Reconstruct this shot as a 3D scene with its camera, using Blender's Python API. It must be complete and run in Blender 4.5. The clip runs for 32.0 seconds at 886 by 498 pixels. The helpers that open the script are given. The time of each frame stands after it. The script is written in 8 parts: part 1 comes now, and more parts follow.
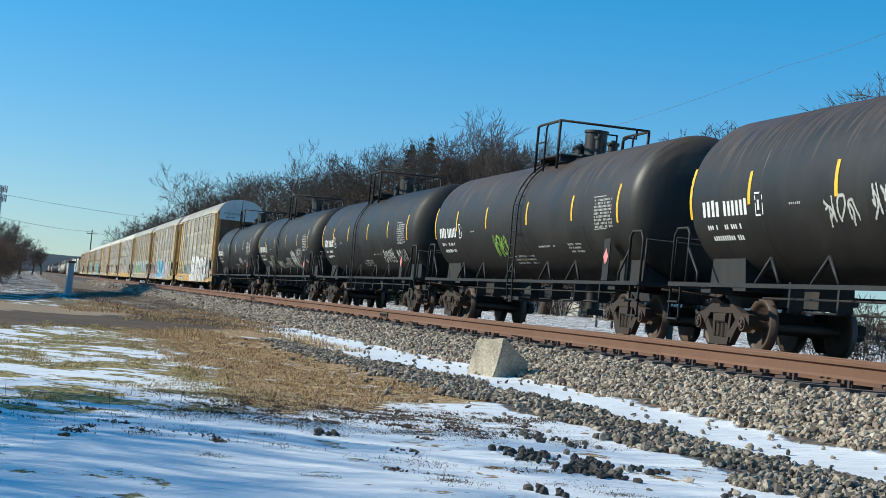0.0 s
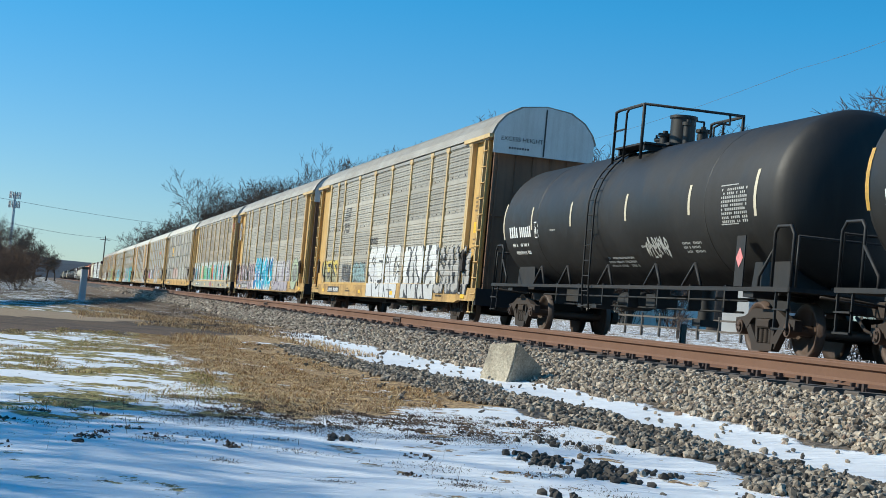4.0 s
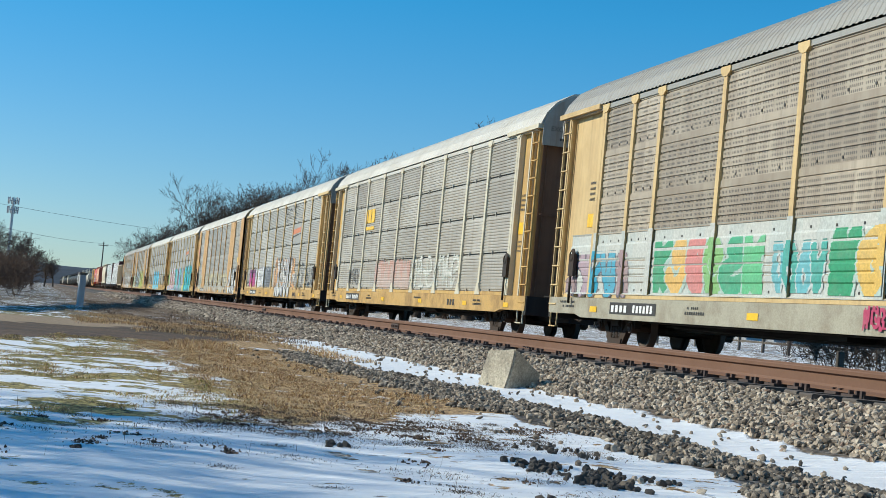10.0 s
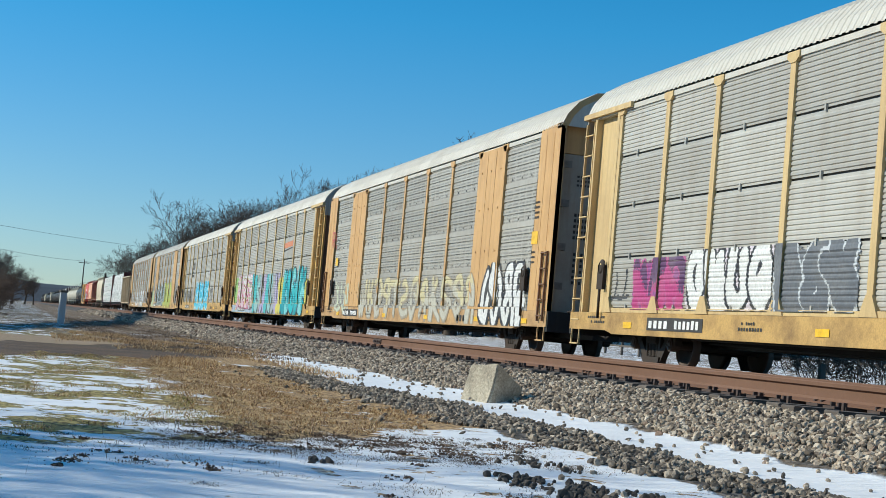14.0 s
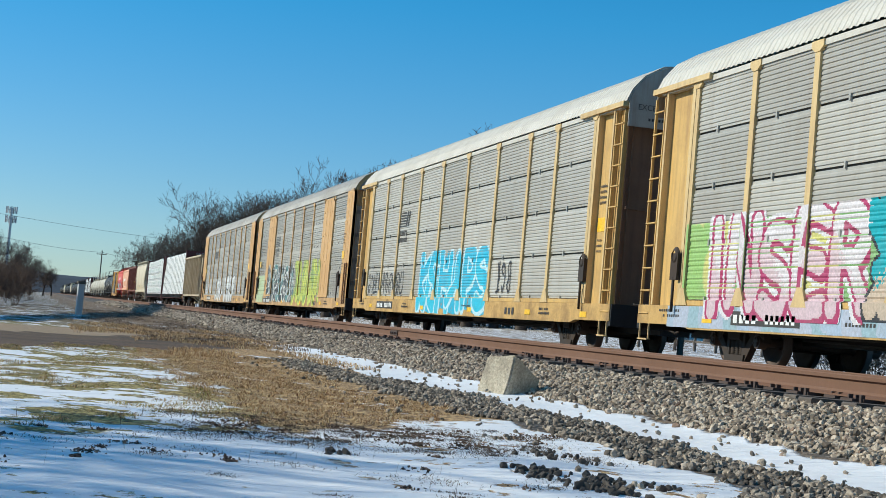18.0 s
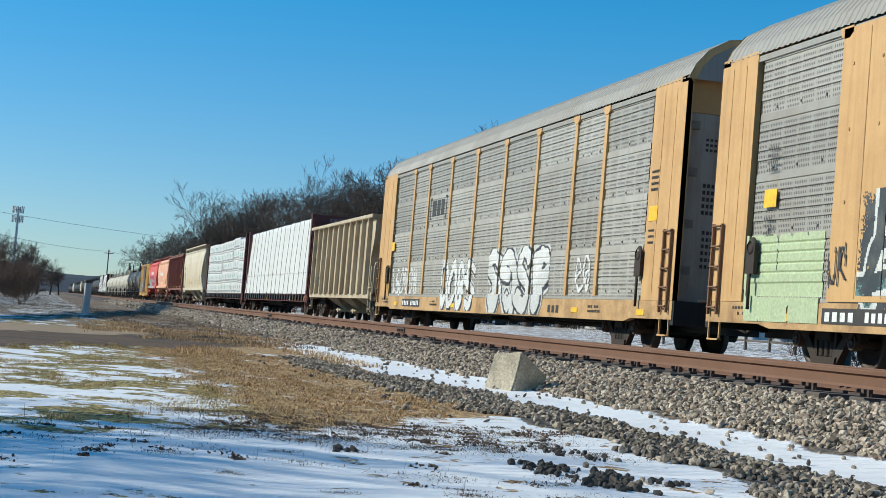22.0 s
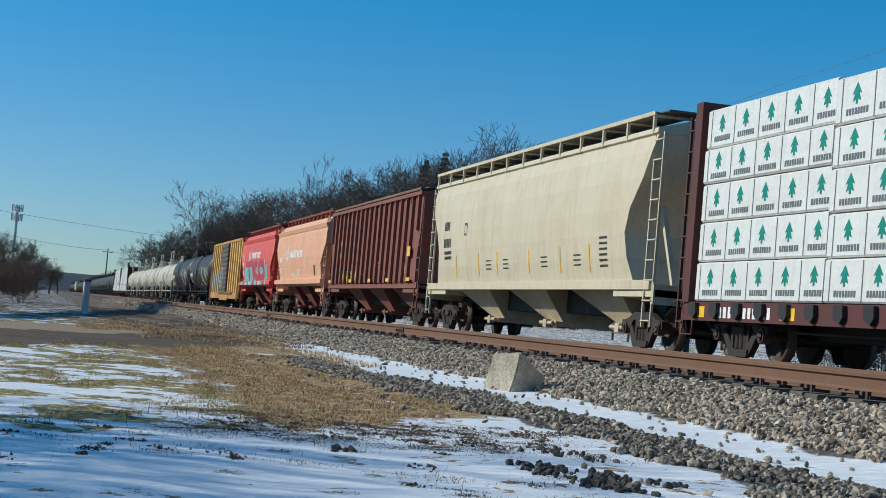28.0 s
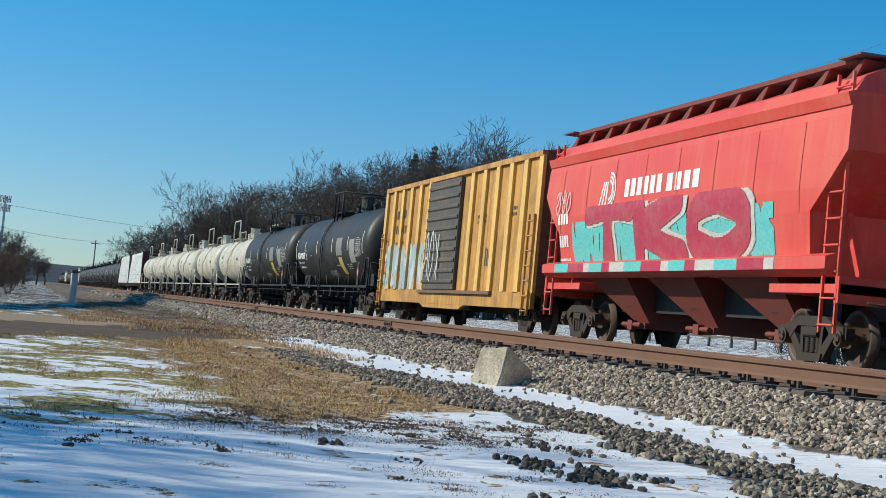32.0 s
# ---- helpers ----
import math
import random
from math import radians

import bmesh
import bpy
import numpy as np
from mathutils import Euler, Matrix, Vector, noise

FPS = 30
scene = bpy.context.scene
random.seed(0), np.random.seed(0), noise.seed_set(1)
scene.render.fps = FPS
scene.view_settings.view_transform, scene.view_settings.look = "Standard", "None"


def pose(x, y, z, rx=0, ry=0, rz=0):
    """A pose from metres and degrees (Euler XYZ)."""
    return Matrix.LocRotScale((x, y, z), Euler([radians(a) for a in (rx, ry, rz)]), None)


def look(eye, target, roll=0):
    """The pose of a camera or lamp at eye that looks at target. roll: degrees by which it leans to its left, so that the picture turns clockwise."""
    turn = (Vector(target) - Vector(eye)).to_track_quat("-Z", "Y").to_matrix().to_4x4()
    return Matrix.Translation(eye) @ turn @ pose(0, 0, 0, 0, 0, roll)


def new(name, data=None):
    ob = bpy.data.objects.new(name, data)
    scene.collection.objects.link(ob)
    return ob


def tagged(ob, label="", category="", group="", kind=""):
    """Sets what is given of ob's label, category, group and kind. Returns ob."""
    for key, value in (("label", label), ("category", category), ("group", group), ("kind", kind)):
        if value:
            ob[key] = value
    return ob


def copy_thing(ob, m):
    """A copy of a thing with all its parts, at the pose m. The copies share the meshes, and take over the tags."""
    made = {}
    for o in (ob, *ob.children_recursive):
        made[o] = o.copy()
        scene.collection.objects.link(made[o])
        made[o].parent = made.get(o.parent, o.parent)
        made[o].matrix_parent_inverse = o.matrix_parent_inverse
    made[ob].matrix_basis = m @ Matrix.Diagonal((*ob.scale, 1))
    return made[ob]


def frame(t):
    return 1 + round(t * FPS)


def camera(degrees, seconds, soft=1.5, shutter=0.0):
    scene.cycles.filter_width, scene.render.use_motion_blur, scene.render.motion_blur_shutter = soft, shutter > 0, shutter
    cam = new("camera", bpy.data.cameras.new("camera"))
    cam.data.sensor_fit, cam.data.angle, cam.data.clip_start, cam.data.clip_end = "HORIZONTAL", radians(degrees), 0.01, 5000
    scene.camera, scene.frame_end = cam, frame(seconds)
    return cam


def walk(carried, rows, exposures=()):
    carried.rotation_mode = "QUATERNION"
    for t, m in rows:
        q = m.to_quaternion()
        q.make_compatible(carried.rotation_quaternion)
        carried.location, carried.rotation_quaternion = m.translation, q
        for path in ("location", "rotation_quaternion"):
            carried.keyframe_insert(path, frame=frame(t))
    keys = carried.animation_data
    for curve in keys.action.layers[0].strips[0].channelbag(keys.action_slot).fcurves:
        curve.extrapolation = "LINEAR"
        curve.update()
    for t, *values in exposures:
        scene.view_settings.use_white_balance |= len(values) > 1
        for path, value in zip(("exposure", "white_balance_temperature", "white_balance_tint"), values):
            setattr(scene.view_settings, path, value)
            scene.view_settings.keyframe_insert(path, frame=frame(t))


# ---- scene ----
# The tracks run along x: the train comes from -x and leaves towards +x. z = 0 is the top of the near rail.
EYE = Vector((0.0, 0.0, 0.10))
cam = camera(31.82, 32.0, soft=0.6)
# seconds, degrees to the right of the track's far end, degrees up, lean to the left
TURNS = [
    (0, 14.700, 2.243, 5.500), (0.5, 14.716, 2.273, 5.515), (1, 14.655, 2.303, 5.509), (1.5, 14.618, 2.329, 5.489),
    (2, 14.509, 2.338, 5.446), (2.5, 14.403, 2.346, 5.355), (3, 14.347, 2.342, 5.389), (3.5, 14.259, 2.360, 5.372),
    (5.5, 14.190, 2.422, 5.135), (6, 14.130, 2.448, 5.202), (6.5, 14.097, 2.451, 5.231), (7, 14.166, 2.472, 5.146),
    (7.5, 14.142, 2.522, 5.225), (8, 14.154, 2.550, 5.266), (8.5, 14.197, 2.547, 5.347), (9, 14.197, 2.547, 5.347),
    (9.5, 14.243, 2.586, 5.386), (10, 14.251, 2.613, 5.424), (10.5, 14.279, 2.641, 5.441), (11, 14.346, 2.755, 5.380),
    (11.5, 14.425, 2.866, 5.249), (12, 14.487, 2.981, 5.212), (12.5, 14.551, 3.077, 5.245), (13, 14.689, 3.117, 5.160),
    (13.5, 14.806, 3.146, 5.066), (14, 14.877, 3.222, 4.988), (14.5, 15.012, 3.255, 4.986), (16.5, 14.620, 3.074, 5.210),
    (17, 14.591, 3.017, 5.109), (17.5, 14.479, 2.992, 5.203), (18, 14.287, 2.859, 5.041), (18.5, 14.396, 2.810, 4.968),
    (19, 14.337, 2.798, 4.936), (19.5, 14.284, 2.768, 4.858), (20, 14.190, 2.730, 4.842), (20.5, 14.079, 2.719, 4.819),
    (21, 14.097, 2.698, 4.713), (21.5, 14.114, 2.699, 4.696), (22, 14.060, 2.726, 4.704), (22.5, 14.032, 2.739, 4.703),
    (23, 13.983, 2.763, 4.713), (23.5, 13.920, 2.799, 4.805), (24, 13.928, 2.807, 4.723), (24.5, 13.924, 2.832, 4.763),
    (25, 14.040, 2.844, 4.774), (25.5, 14.013, 2.844, 4.752), (27.5, 14.034, 2.765, 4.938), (28, 14.090, 2.740, 4.956),
    (28.5, 14.260, 2.705, 4.972), (29, 14.403, 2.636, 5.048), (29.5, 14.458, 2.636, 5.142), (30, 14.427, 2.607, 5.177),
    (30.5, 14.430, 2.576, 5.176), (31, 14.444, 2.558, 5.240), (31.5, 14.464, 2.539, 5.286), (32, 14.537, 2.559, 5.350),
]


def aim(turn, up, lean):
    a, b = radians(turn), radians(up)
    way = Vector((-math.cos(a) * math.cos(b), math.sin(a) * math.cos(b), math.sin(b)))
    return look(EYE, EYE + way * 10, lean)


walk(cam, [(t, aim(a, b, c)) for t, a, b, c in TURNS], exposures=[(t, e, 5130 if 24 < t < 29.5 else 5300, 0) for t, e in ((0, 0.20), (9, 0.12), (14, 0.06), (23.2, 0.10), (25, -0.20), (28.4, -0.20), (30, 0.10), (32, 0.04))])

# ---- light ----
SUN_AZ, SUN_EL = 250.0, 31.0        # degrees from +x towards +y, and above the ground
world = bpy.data.worlds.new("world")
scene.world = world
world.use_nodes = True
wn = world.node_tree.nodes
sky = wn.new("ShaderNodeTexSky")
sky.sky_type, sky.sun_disc = "NISHITA", False
sky.sun_elevation, sky.sun_rotation = radians(SUN_EL), radians(90 - SUN_AZ)
sky.altitude, sky.air_density, sky.dust_density, sky.ozone_density = 300, 0.9, 0.0, 3.2
wn["Background"].inputs["Strength"].default_value = 0.100
# a deeper blue aloft than at the hazy horizon
up_co, up_xyz, up_map, up_mix = wn.new("ShaderNodeTexCoord"), wn.new("ShaderNodeSeparateXYZ"), wn.new("ShaderNodeMapRange"), wn.new("ShaderNodeMix")
wl = world.node_tree.links
wl.new(up_co.outputs["Generated"], up_xyz.inputs[0])
wl.new(up_xyz.outputs[2], up_map.inputs["Value"])
up_map.inputs["From Min"].default_value, up_map.inputs["From Max"].default_value = 0.0, 0.20
up_mix.data_type = "RGBA"
wl.new(up_map.outputs[0], up_mix.inputs[0])
for slot, (hue, sat, val) in ((6, (0.505, 1.10, 0.80)), (7, (0.485, 1.32, 1.07))):
    deep = wn.new("ShaderNodeHueSaturation")
    deep.inputs["Hue"].default_value, deep.inputs["Saturation"].default_value, deep.inputs["Value"].default_value = hue, sat, val
    wl.new(sky.outputs[0], deep.inputs["Color"])
    wl.new(deep.outputs[0], up_mix.inputs[slot])
wl.new(up_mix.outputs[2], wn["Background"].inputs["Color"])
lamp = bpy.data.lights.new("sun", "SUN")
lamp.energy, lamp.angle, lamp.color = 5.0, radians(0.5), (1.0, 0.80, 0.57)
sun = new("sun", lamp)
az, el = radians(SUN_AZ), radians(SUN_EL)
sun.matrix_world = look((0, 0, 60), Vector((0, 0, 60)) - Vector((math.cos(az) * math.cos(el), math.sin(az) * math.cos(el), math.sin(el))))


# ---- mesh building ----
class Build:
    """Vertices and faces of one mesh, with a material slot and a smooth flag for each face."""

    def __init__(self):
        self.v, self.f, self.m, self.s, self.slot = [], [], [], [], 0

    def face(self, idx, smooth=False):
        self.f.append(tuple(idx)), self.m.append(self.slot), self.s.append(smooth)

    def pts(self, points):
        n = len(self.v)
        self.v.extend(tuple(p) for p in points)
        return list(range(n, n + len(points)))

    def quad(self, a, b, c, d):
        self.face(self.pts((a, b, c, d)))

    def poly(self, points):
        self.face(self.pts(points))

    def box(self, x0, x1, y0, y1, z0, z1, bevel=0.0):
        if bevel:
            b = bevel
            self.prism([(y0 + b, z0), (y1 - b, z0), (y1, z0 + b), (y1, z1 - b), (y1 - b, z1), (y0 + b, z1), (y0, z1 - b), (y0, z0 + b)], x0, x1)
            return
        i = self.pts([(x, y, z) for x in (x0, x1) for y in (y0, y1) for z in (z0, z1)])
        for q in ((0, 1, 3, 2), (4, 6, 7, 5), (0, 4, 5, 1), (2, 3, 7, 6), (0, 2, 6, 4), (1, 5, 7, 3)):
            self.face([i[k] for k in q])

    def prism(self, prof, x0, x1, smooth=False, caps=True, taper=None):
        """Profile points (y, z), counter-clockwise seen from +x, drawn out from x0 to x1."""
        n = len(prof)
        a, b = self.pts([(x0, y, z) for y, z in prof]), self.pts([(x1, y, z) for y, z in (taper or prof)])
        for k in range(n):
            self.face((a[k], a[(k + 1) % n], b[(k + 1) % n], b[k]), smooth)
        if caps:
            self.poly([(x0, y, z) for y, z in reversed(prof)])
            self.poly([(x1, y, z) for y, z in (taper or prof)])

    def slab(self, prof, y0, y1):
        """Profile points (x, z), drawn out from y0 to y1."""
        n = len(prof)
        a, b = self.pts([(x, y0, z) for x, z in prof]), self.pts([(x, y1, z) for x, z in prof])
        for k in range(n):
            self.face((a[k], a[(k + 1) % n], b[(k + 1) % n], b[k]))
        self.poly([(x, y0, z) for x, z in reversed(prof)])
        self.poly([(x, y1, z) for x, z in prof])

    def rod(self, p, q, r, n=8, r2=None, caps=True):
        p, q = Vector(p), Vector(q)
        w = (q - p).normalized()
        u = w.orthogonal().normalized()
        v = w.cross(u)
        ring = [(math.cos(k * math.tau / n), math.sin(k * math.tau / n)) for k in range(n)]
        r2 = r if r2 is None else r2
        a = self.pts([p + (u * c + v * s) * r for c, s in ring])
        b = self.pts([q + (u * c + v * s) * r2 for c, s in ring])
        for k in range(n):
            self.face((a[k], a[(k + 1) % n], b[(k + 1) % n], b[k]), True)
        if caps:
            self.poly([self.v[k] for k in reversed(a)])
            self.poly([self.v[k] for k in b])

    def path(self, points, r, n=6):
        """One bent tube through the points."""
        pts = [Vector(p) for p in points]
        legs = [(b - a).normalized() for a, b in zip(pts, pts[1:])]
        u, was, rings = legs[0].orthogonal().normalized(), legs[0], []
        for k, p in enumerate(pts):
            w = legs[0] if k == 0 else legs[-1] if k == len(legs) else (legs[k - 1] + legs[k]).normalized()
            u = was.rotation_difference(w) @ u
            was = w
            wide = 1.0 if k in (0, len(legs)) else 1 / max(0.5, w.dot(legs[k]))
            v = w.cross(u)
            rings.append(self.pts([p + (u * math.cos(j * math.tau / n) + v * math.sin(j * math.tau / n)) * r * wide ** 0.5 for j in range(n)]))
        for a, b in zip(rings, rings[1:]):
            for j in range(n):
                self.face((a[j], a[(j + 1) % n], b[(j + 1) % n], b[j]), True)
        self.face(tuple(reversed(rings[0])))
        self.face(tuple(rings[-1]))

    def lathe(self, prof, axis="x", n=24, centre=(0, 0, 0), smooth=True):
        """Profile points (along, radius) turned round an axis through centre."""
        cx, cy, cz = centre
        rings = []
        for a, r in prof:
            ring = []
            for k in range(n):
                c, s = math.cos(k * math.tau / n) * r, math.sin(k * math.tau / n) * r
                ring.append((cx + a, cy + c, cz + s) if axis == "x" else (cx + c, cy + a, cz + s) if axis == "y" else (cx + c, cy + s, cz + a))
            rings.append(self.pts(ring))
        for a, b in zip(rings, rings[1:]):
            for k in range(n):
                self.face((a[k], a[(k + 1) % n], b[(k + 1) % n], b[k]), smooth)

    def mesh(self, name, mats):
        me = bpy.data.meshes.new(name)
        me.from_pydata(self.v, [], self.f)
        me.polygons.foreach_set("use_smooth", self.s)
        me.polygons.foreach_set("material_index", self.m)
        for m in (mats if isinstance(mats, (list, tuple)) else [mats]):
            me.materials.append(m)
        bm = bmesh.new()
        bm.from_mesh(me)
        bmesh.ops.recalc_face_normals(bm, faces=bm.faces)
        bm.to_mesh(me)
        bm.free()
        return me


def part(name, b, mats, parent=None, label="", at=None):
    """Links a Build, or a mesh that is shared, as one object under parent."""
    ob = new(name, b.mesh(name, mats) if isinstance(b, Build) else b)
    if parent:
        ob.parent = parent
    if at is not None:
        ob.matrix_basis = at
    if label:
        ob["label"] = label
    return ob


# ---- materials ----
def nodes(name):
    m = bpy.data.materials.new(name)
    m.use_nodes = True
    return m, m.node_tree.nodes, m.node_tree.links, m.node_tree.nodes["Principled BSDF"]


def ramp(n, l, src, stops):
    r = n.new("ShaderNodeValToRGB")
    e = r.color_ramp.elements
    while len(e) < len(stops):
        e.new(0.5)
    for k, (p, c) in zip(e, stops):
        k.position, k.color = p, (*c, 1) if isinstance(c, tuple) else (c, c, c, 1)
    l.new(src, r.inputs[0])
    return r.outputs[0]


def tex(n, l, co, scale, detail=4.0, rough=0.55):
    t = n.new("ShaderNodeTexNoise")
    t.inputs["Scale"].default_value, t.inputs["Detail"].default_value, t.inputs["Roughness"].default_value = scale, detail, rough
    l.new(co, t.inputs["Vector"])
    return t.outputs[0]


def coords(n, l, scale=(1, 1, 1), world_space=False):
    """Object coordinates, shifted at random for each object; or the place in the world."""
    mp = n.new("ShaderNodeMapping")
    mp.inputs["Scale"].default_value = scale
    if world_space:
        l.new(n.new("ShaderNodeNewGeometry").outputs["Position"], mp.inputs["Vector"])
    else:
        l.new(n.new("ShaderNodeTexCoord").outputs["Object"], mp.inputs["Vector"])
        o, k = n.new("ShaderNodeObjectInfo"), n.new("ShaderNodeMath")
        k.operation, k.inputs[1].default_value = "MULTIPLY", 50.0
        l.new(o.outputs["Random"], k.inputs[0])
        l.new(k.outputs[0], mp.inputs["Location"])
    return mp.outputs[0]


def blend(n, l, fac, a, b, kind="MIX"):
    x = n.new("ShaderNodeMix")
    x.data_type, x.blend_type = "RGBA", kind
    for s, v in ((0, fac), (6, a), (7, b)):
        if isinstance(v, (int, float)):
            x.inputs[s].default_value = v
        elif isinstance(v, tuple):
            x.inputs[s].default_value = (*v, 1)
        else:
            l.new(v, x.inputs[s])
    return x.outputs[2]


def mth(n, l, op, a, b=None, c=None):
    x = n.new("ShaderNodeMath")
    x.operation = op
    for s, v in enumerate((a, b, c)):
        if v is None:
            continue
        if isinstance(v, (int, float)):
            x.inputs[s].default_value = v
        else:
            l.new(v, x.inputs[s])
    return x.outputs[0]


def bump(n, l, p, height, strength=0.3, dist=0.02):
    b = n.new("ShaderNodeBump")
    b.inputs["Strength"].default_value, b.inputs["Distance"].default_value = strength, dist
    l.new(height, b.inputs["Height"])
    l.new(b.outputs[0], p.inputs["Normal"])


def paint(name, col, rough=0.5, dirt=(0.12, 0.09, 0.06), amount=0.35, metal=0.0, streak=True, scale=1.0, fine=0.15):
    """Weathered paint or metal: stains, vertical streaks and grain over one base colour."""
    m, n, l, p = nodes(name)
    co = coords(n, l, (0.5 * scale, 0.5 * scale, 0.5 * scale))
    big = ramp(n, l, tex(n, l, co, 1.3, 6, 0.65), [(0.42, 0.0), (0.75, 1.0)])
    c = blend(n, l, mth(n, l, "MULTIPLY", big, amount), col, dirt)
    if streak:
        st = ramp(n, l, tex(n, l, coords(n, l, (4.0 * scale, 4.0 * scale, 0.25 * scale)), 1.6, 5, 0.6), [(0.48, 0.0), (0.72, 1.0)])
        c = blend(n, l, mth(n, l, "MULTIPLY", st, amount * 0.9), c, dirt)
    gr = tex(n, l, coords(n, l, (14, 14, 14)), 3.0, 4, 0.7)
    c = blend(n, l, fine, c, blend(n, l, 1.0, c, ramp(n, l, gr, [(0.3, 0.35), (0.7, 1.5)]), "MULTIPLY"))
    l.new(c, p.inputs["Base Color"])
    p.inputs["Metallic"].default_value = metal
    l.new(mth(n, l, "MULTIPLY_ADD", big, 0.25, rough), p.inputs["Roughness"])
    bump(n, l, p, gr, 0.12, 0.004)
    return m


def plain(name, col, rough=0.7, metal=0.0, vary=0.25):
    m, n, l, p = nodes(name)
    g = tex(n, l, coords(n, l, (3, 3, 3)), 2.5, 5, 0.65)
    c = blend(n, l, 1.0, col, ramp(n, l, g, [(0.25, 1 - vary), (0.75, 1 + vary)]), "MULTIPLY")
    l.new(c, p.inputs["Base Color"])
    p.inputs["Roughness"].default_value, p.inputs["Metallic"].default_value = rough, metal
    bump(n, l, p, g, 0.1, 0.005)
    return m


# ---- ground ----
V = 15.24                    # speed of the train, metres a second
TRAIN_Y, TRAIN_Z = 12.9, -0.10
NEAR_Y = 7.53


def ground_z(x, y):
    """Height of the ground: a low field, the ballast of two tracks, and a field that rises gently beyond."""
    s = -x
    z = -0.55
    pts = ((-30, -0.62), (0, -0.56), (2.6, -0.56), (3.4, -0.545), (3.75, -0.545), (4.3, -0.55), (4.9, -0.52), (6.15, -0.275), (6.6, -0.26), (8.9, -0.25), (10.1, -0.36), (11.5, -0.335),
           (14.3, -0.335), (15.8, -0.8), (20, -0.62), (50, 0.75), (150, 2.2), (2000, 12))
    if y <= pts[0][0]:
        z = pts[0][1]
    elif y >= pts[-1][0]:
        z = pts[-1][1]
    else:
        for (a, za), (b, zb) in zip(pts, pts[1:]):
            if a <= y <= b:
                z = za + (zb - za) * (y - a) / (b - a)
                break
    amp = 0.03 if y < 6 else 0.012 if y < 15 else 0.08
    z += amp * noise.noise((x * 0.9, y * 0.9, 0)) + 0.4 * amp * noise.noise((x * 3.1, y * 3.1, 4))
    return z


def ground_mesh():
    xs = [40.0, 20, 8, 4, 2]
    x, d = 0.0, 0.16
    while x > -3400:
        xs.append(x)
        d = 0.16 if x > -26 else d * 1.07
        x -= d
    ys = [-1500, -700, -300, -120, -60, -30, -15, -8, -5, -3.5, -2.5]
    y = -2.0
    while y < 17:
        ys.append(y)
        y += 0.16
    d = 0.25
    while y < 1500:
        ys.append(y)
        d *= 1.2
        y += d
    ys.append(2600)
    b = Build()
    rows = [b.pts([(x, y, ground_z(x, y)) for y in ys]) for x in xs]
    for p, q in zip(rows, rows[1:]):
        for k in range(len(ys) - 1):
            b.face((p[k], p[k + 1], q[k + 1], q[k]), True)
    return b


def zone(n, l, v, a, b):
    """0 below a, 1 above b."""
    m = n.new("ShaderNodeMapRange")
    m.interpolation_type = "SMOOTHSTEP"
    m.inputs["From Min"].default_value, m.inputs["From Max"].default_value = (a, b) if a < b else (b, a)
    if a > b:
        m.inputs["To Min"].default_value, m.inputs["To Max"].default_value = 1, 0
    l.new(v, m.inputs["Value"])
    return m.outputs[0]


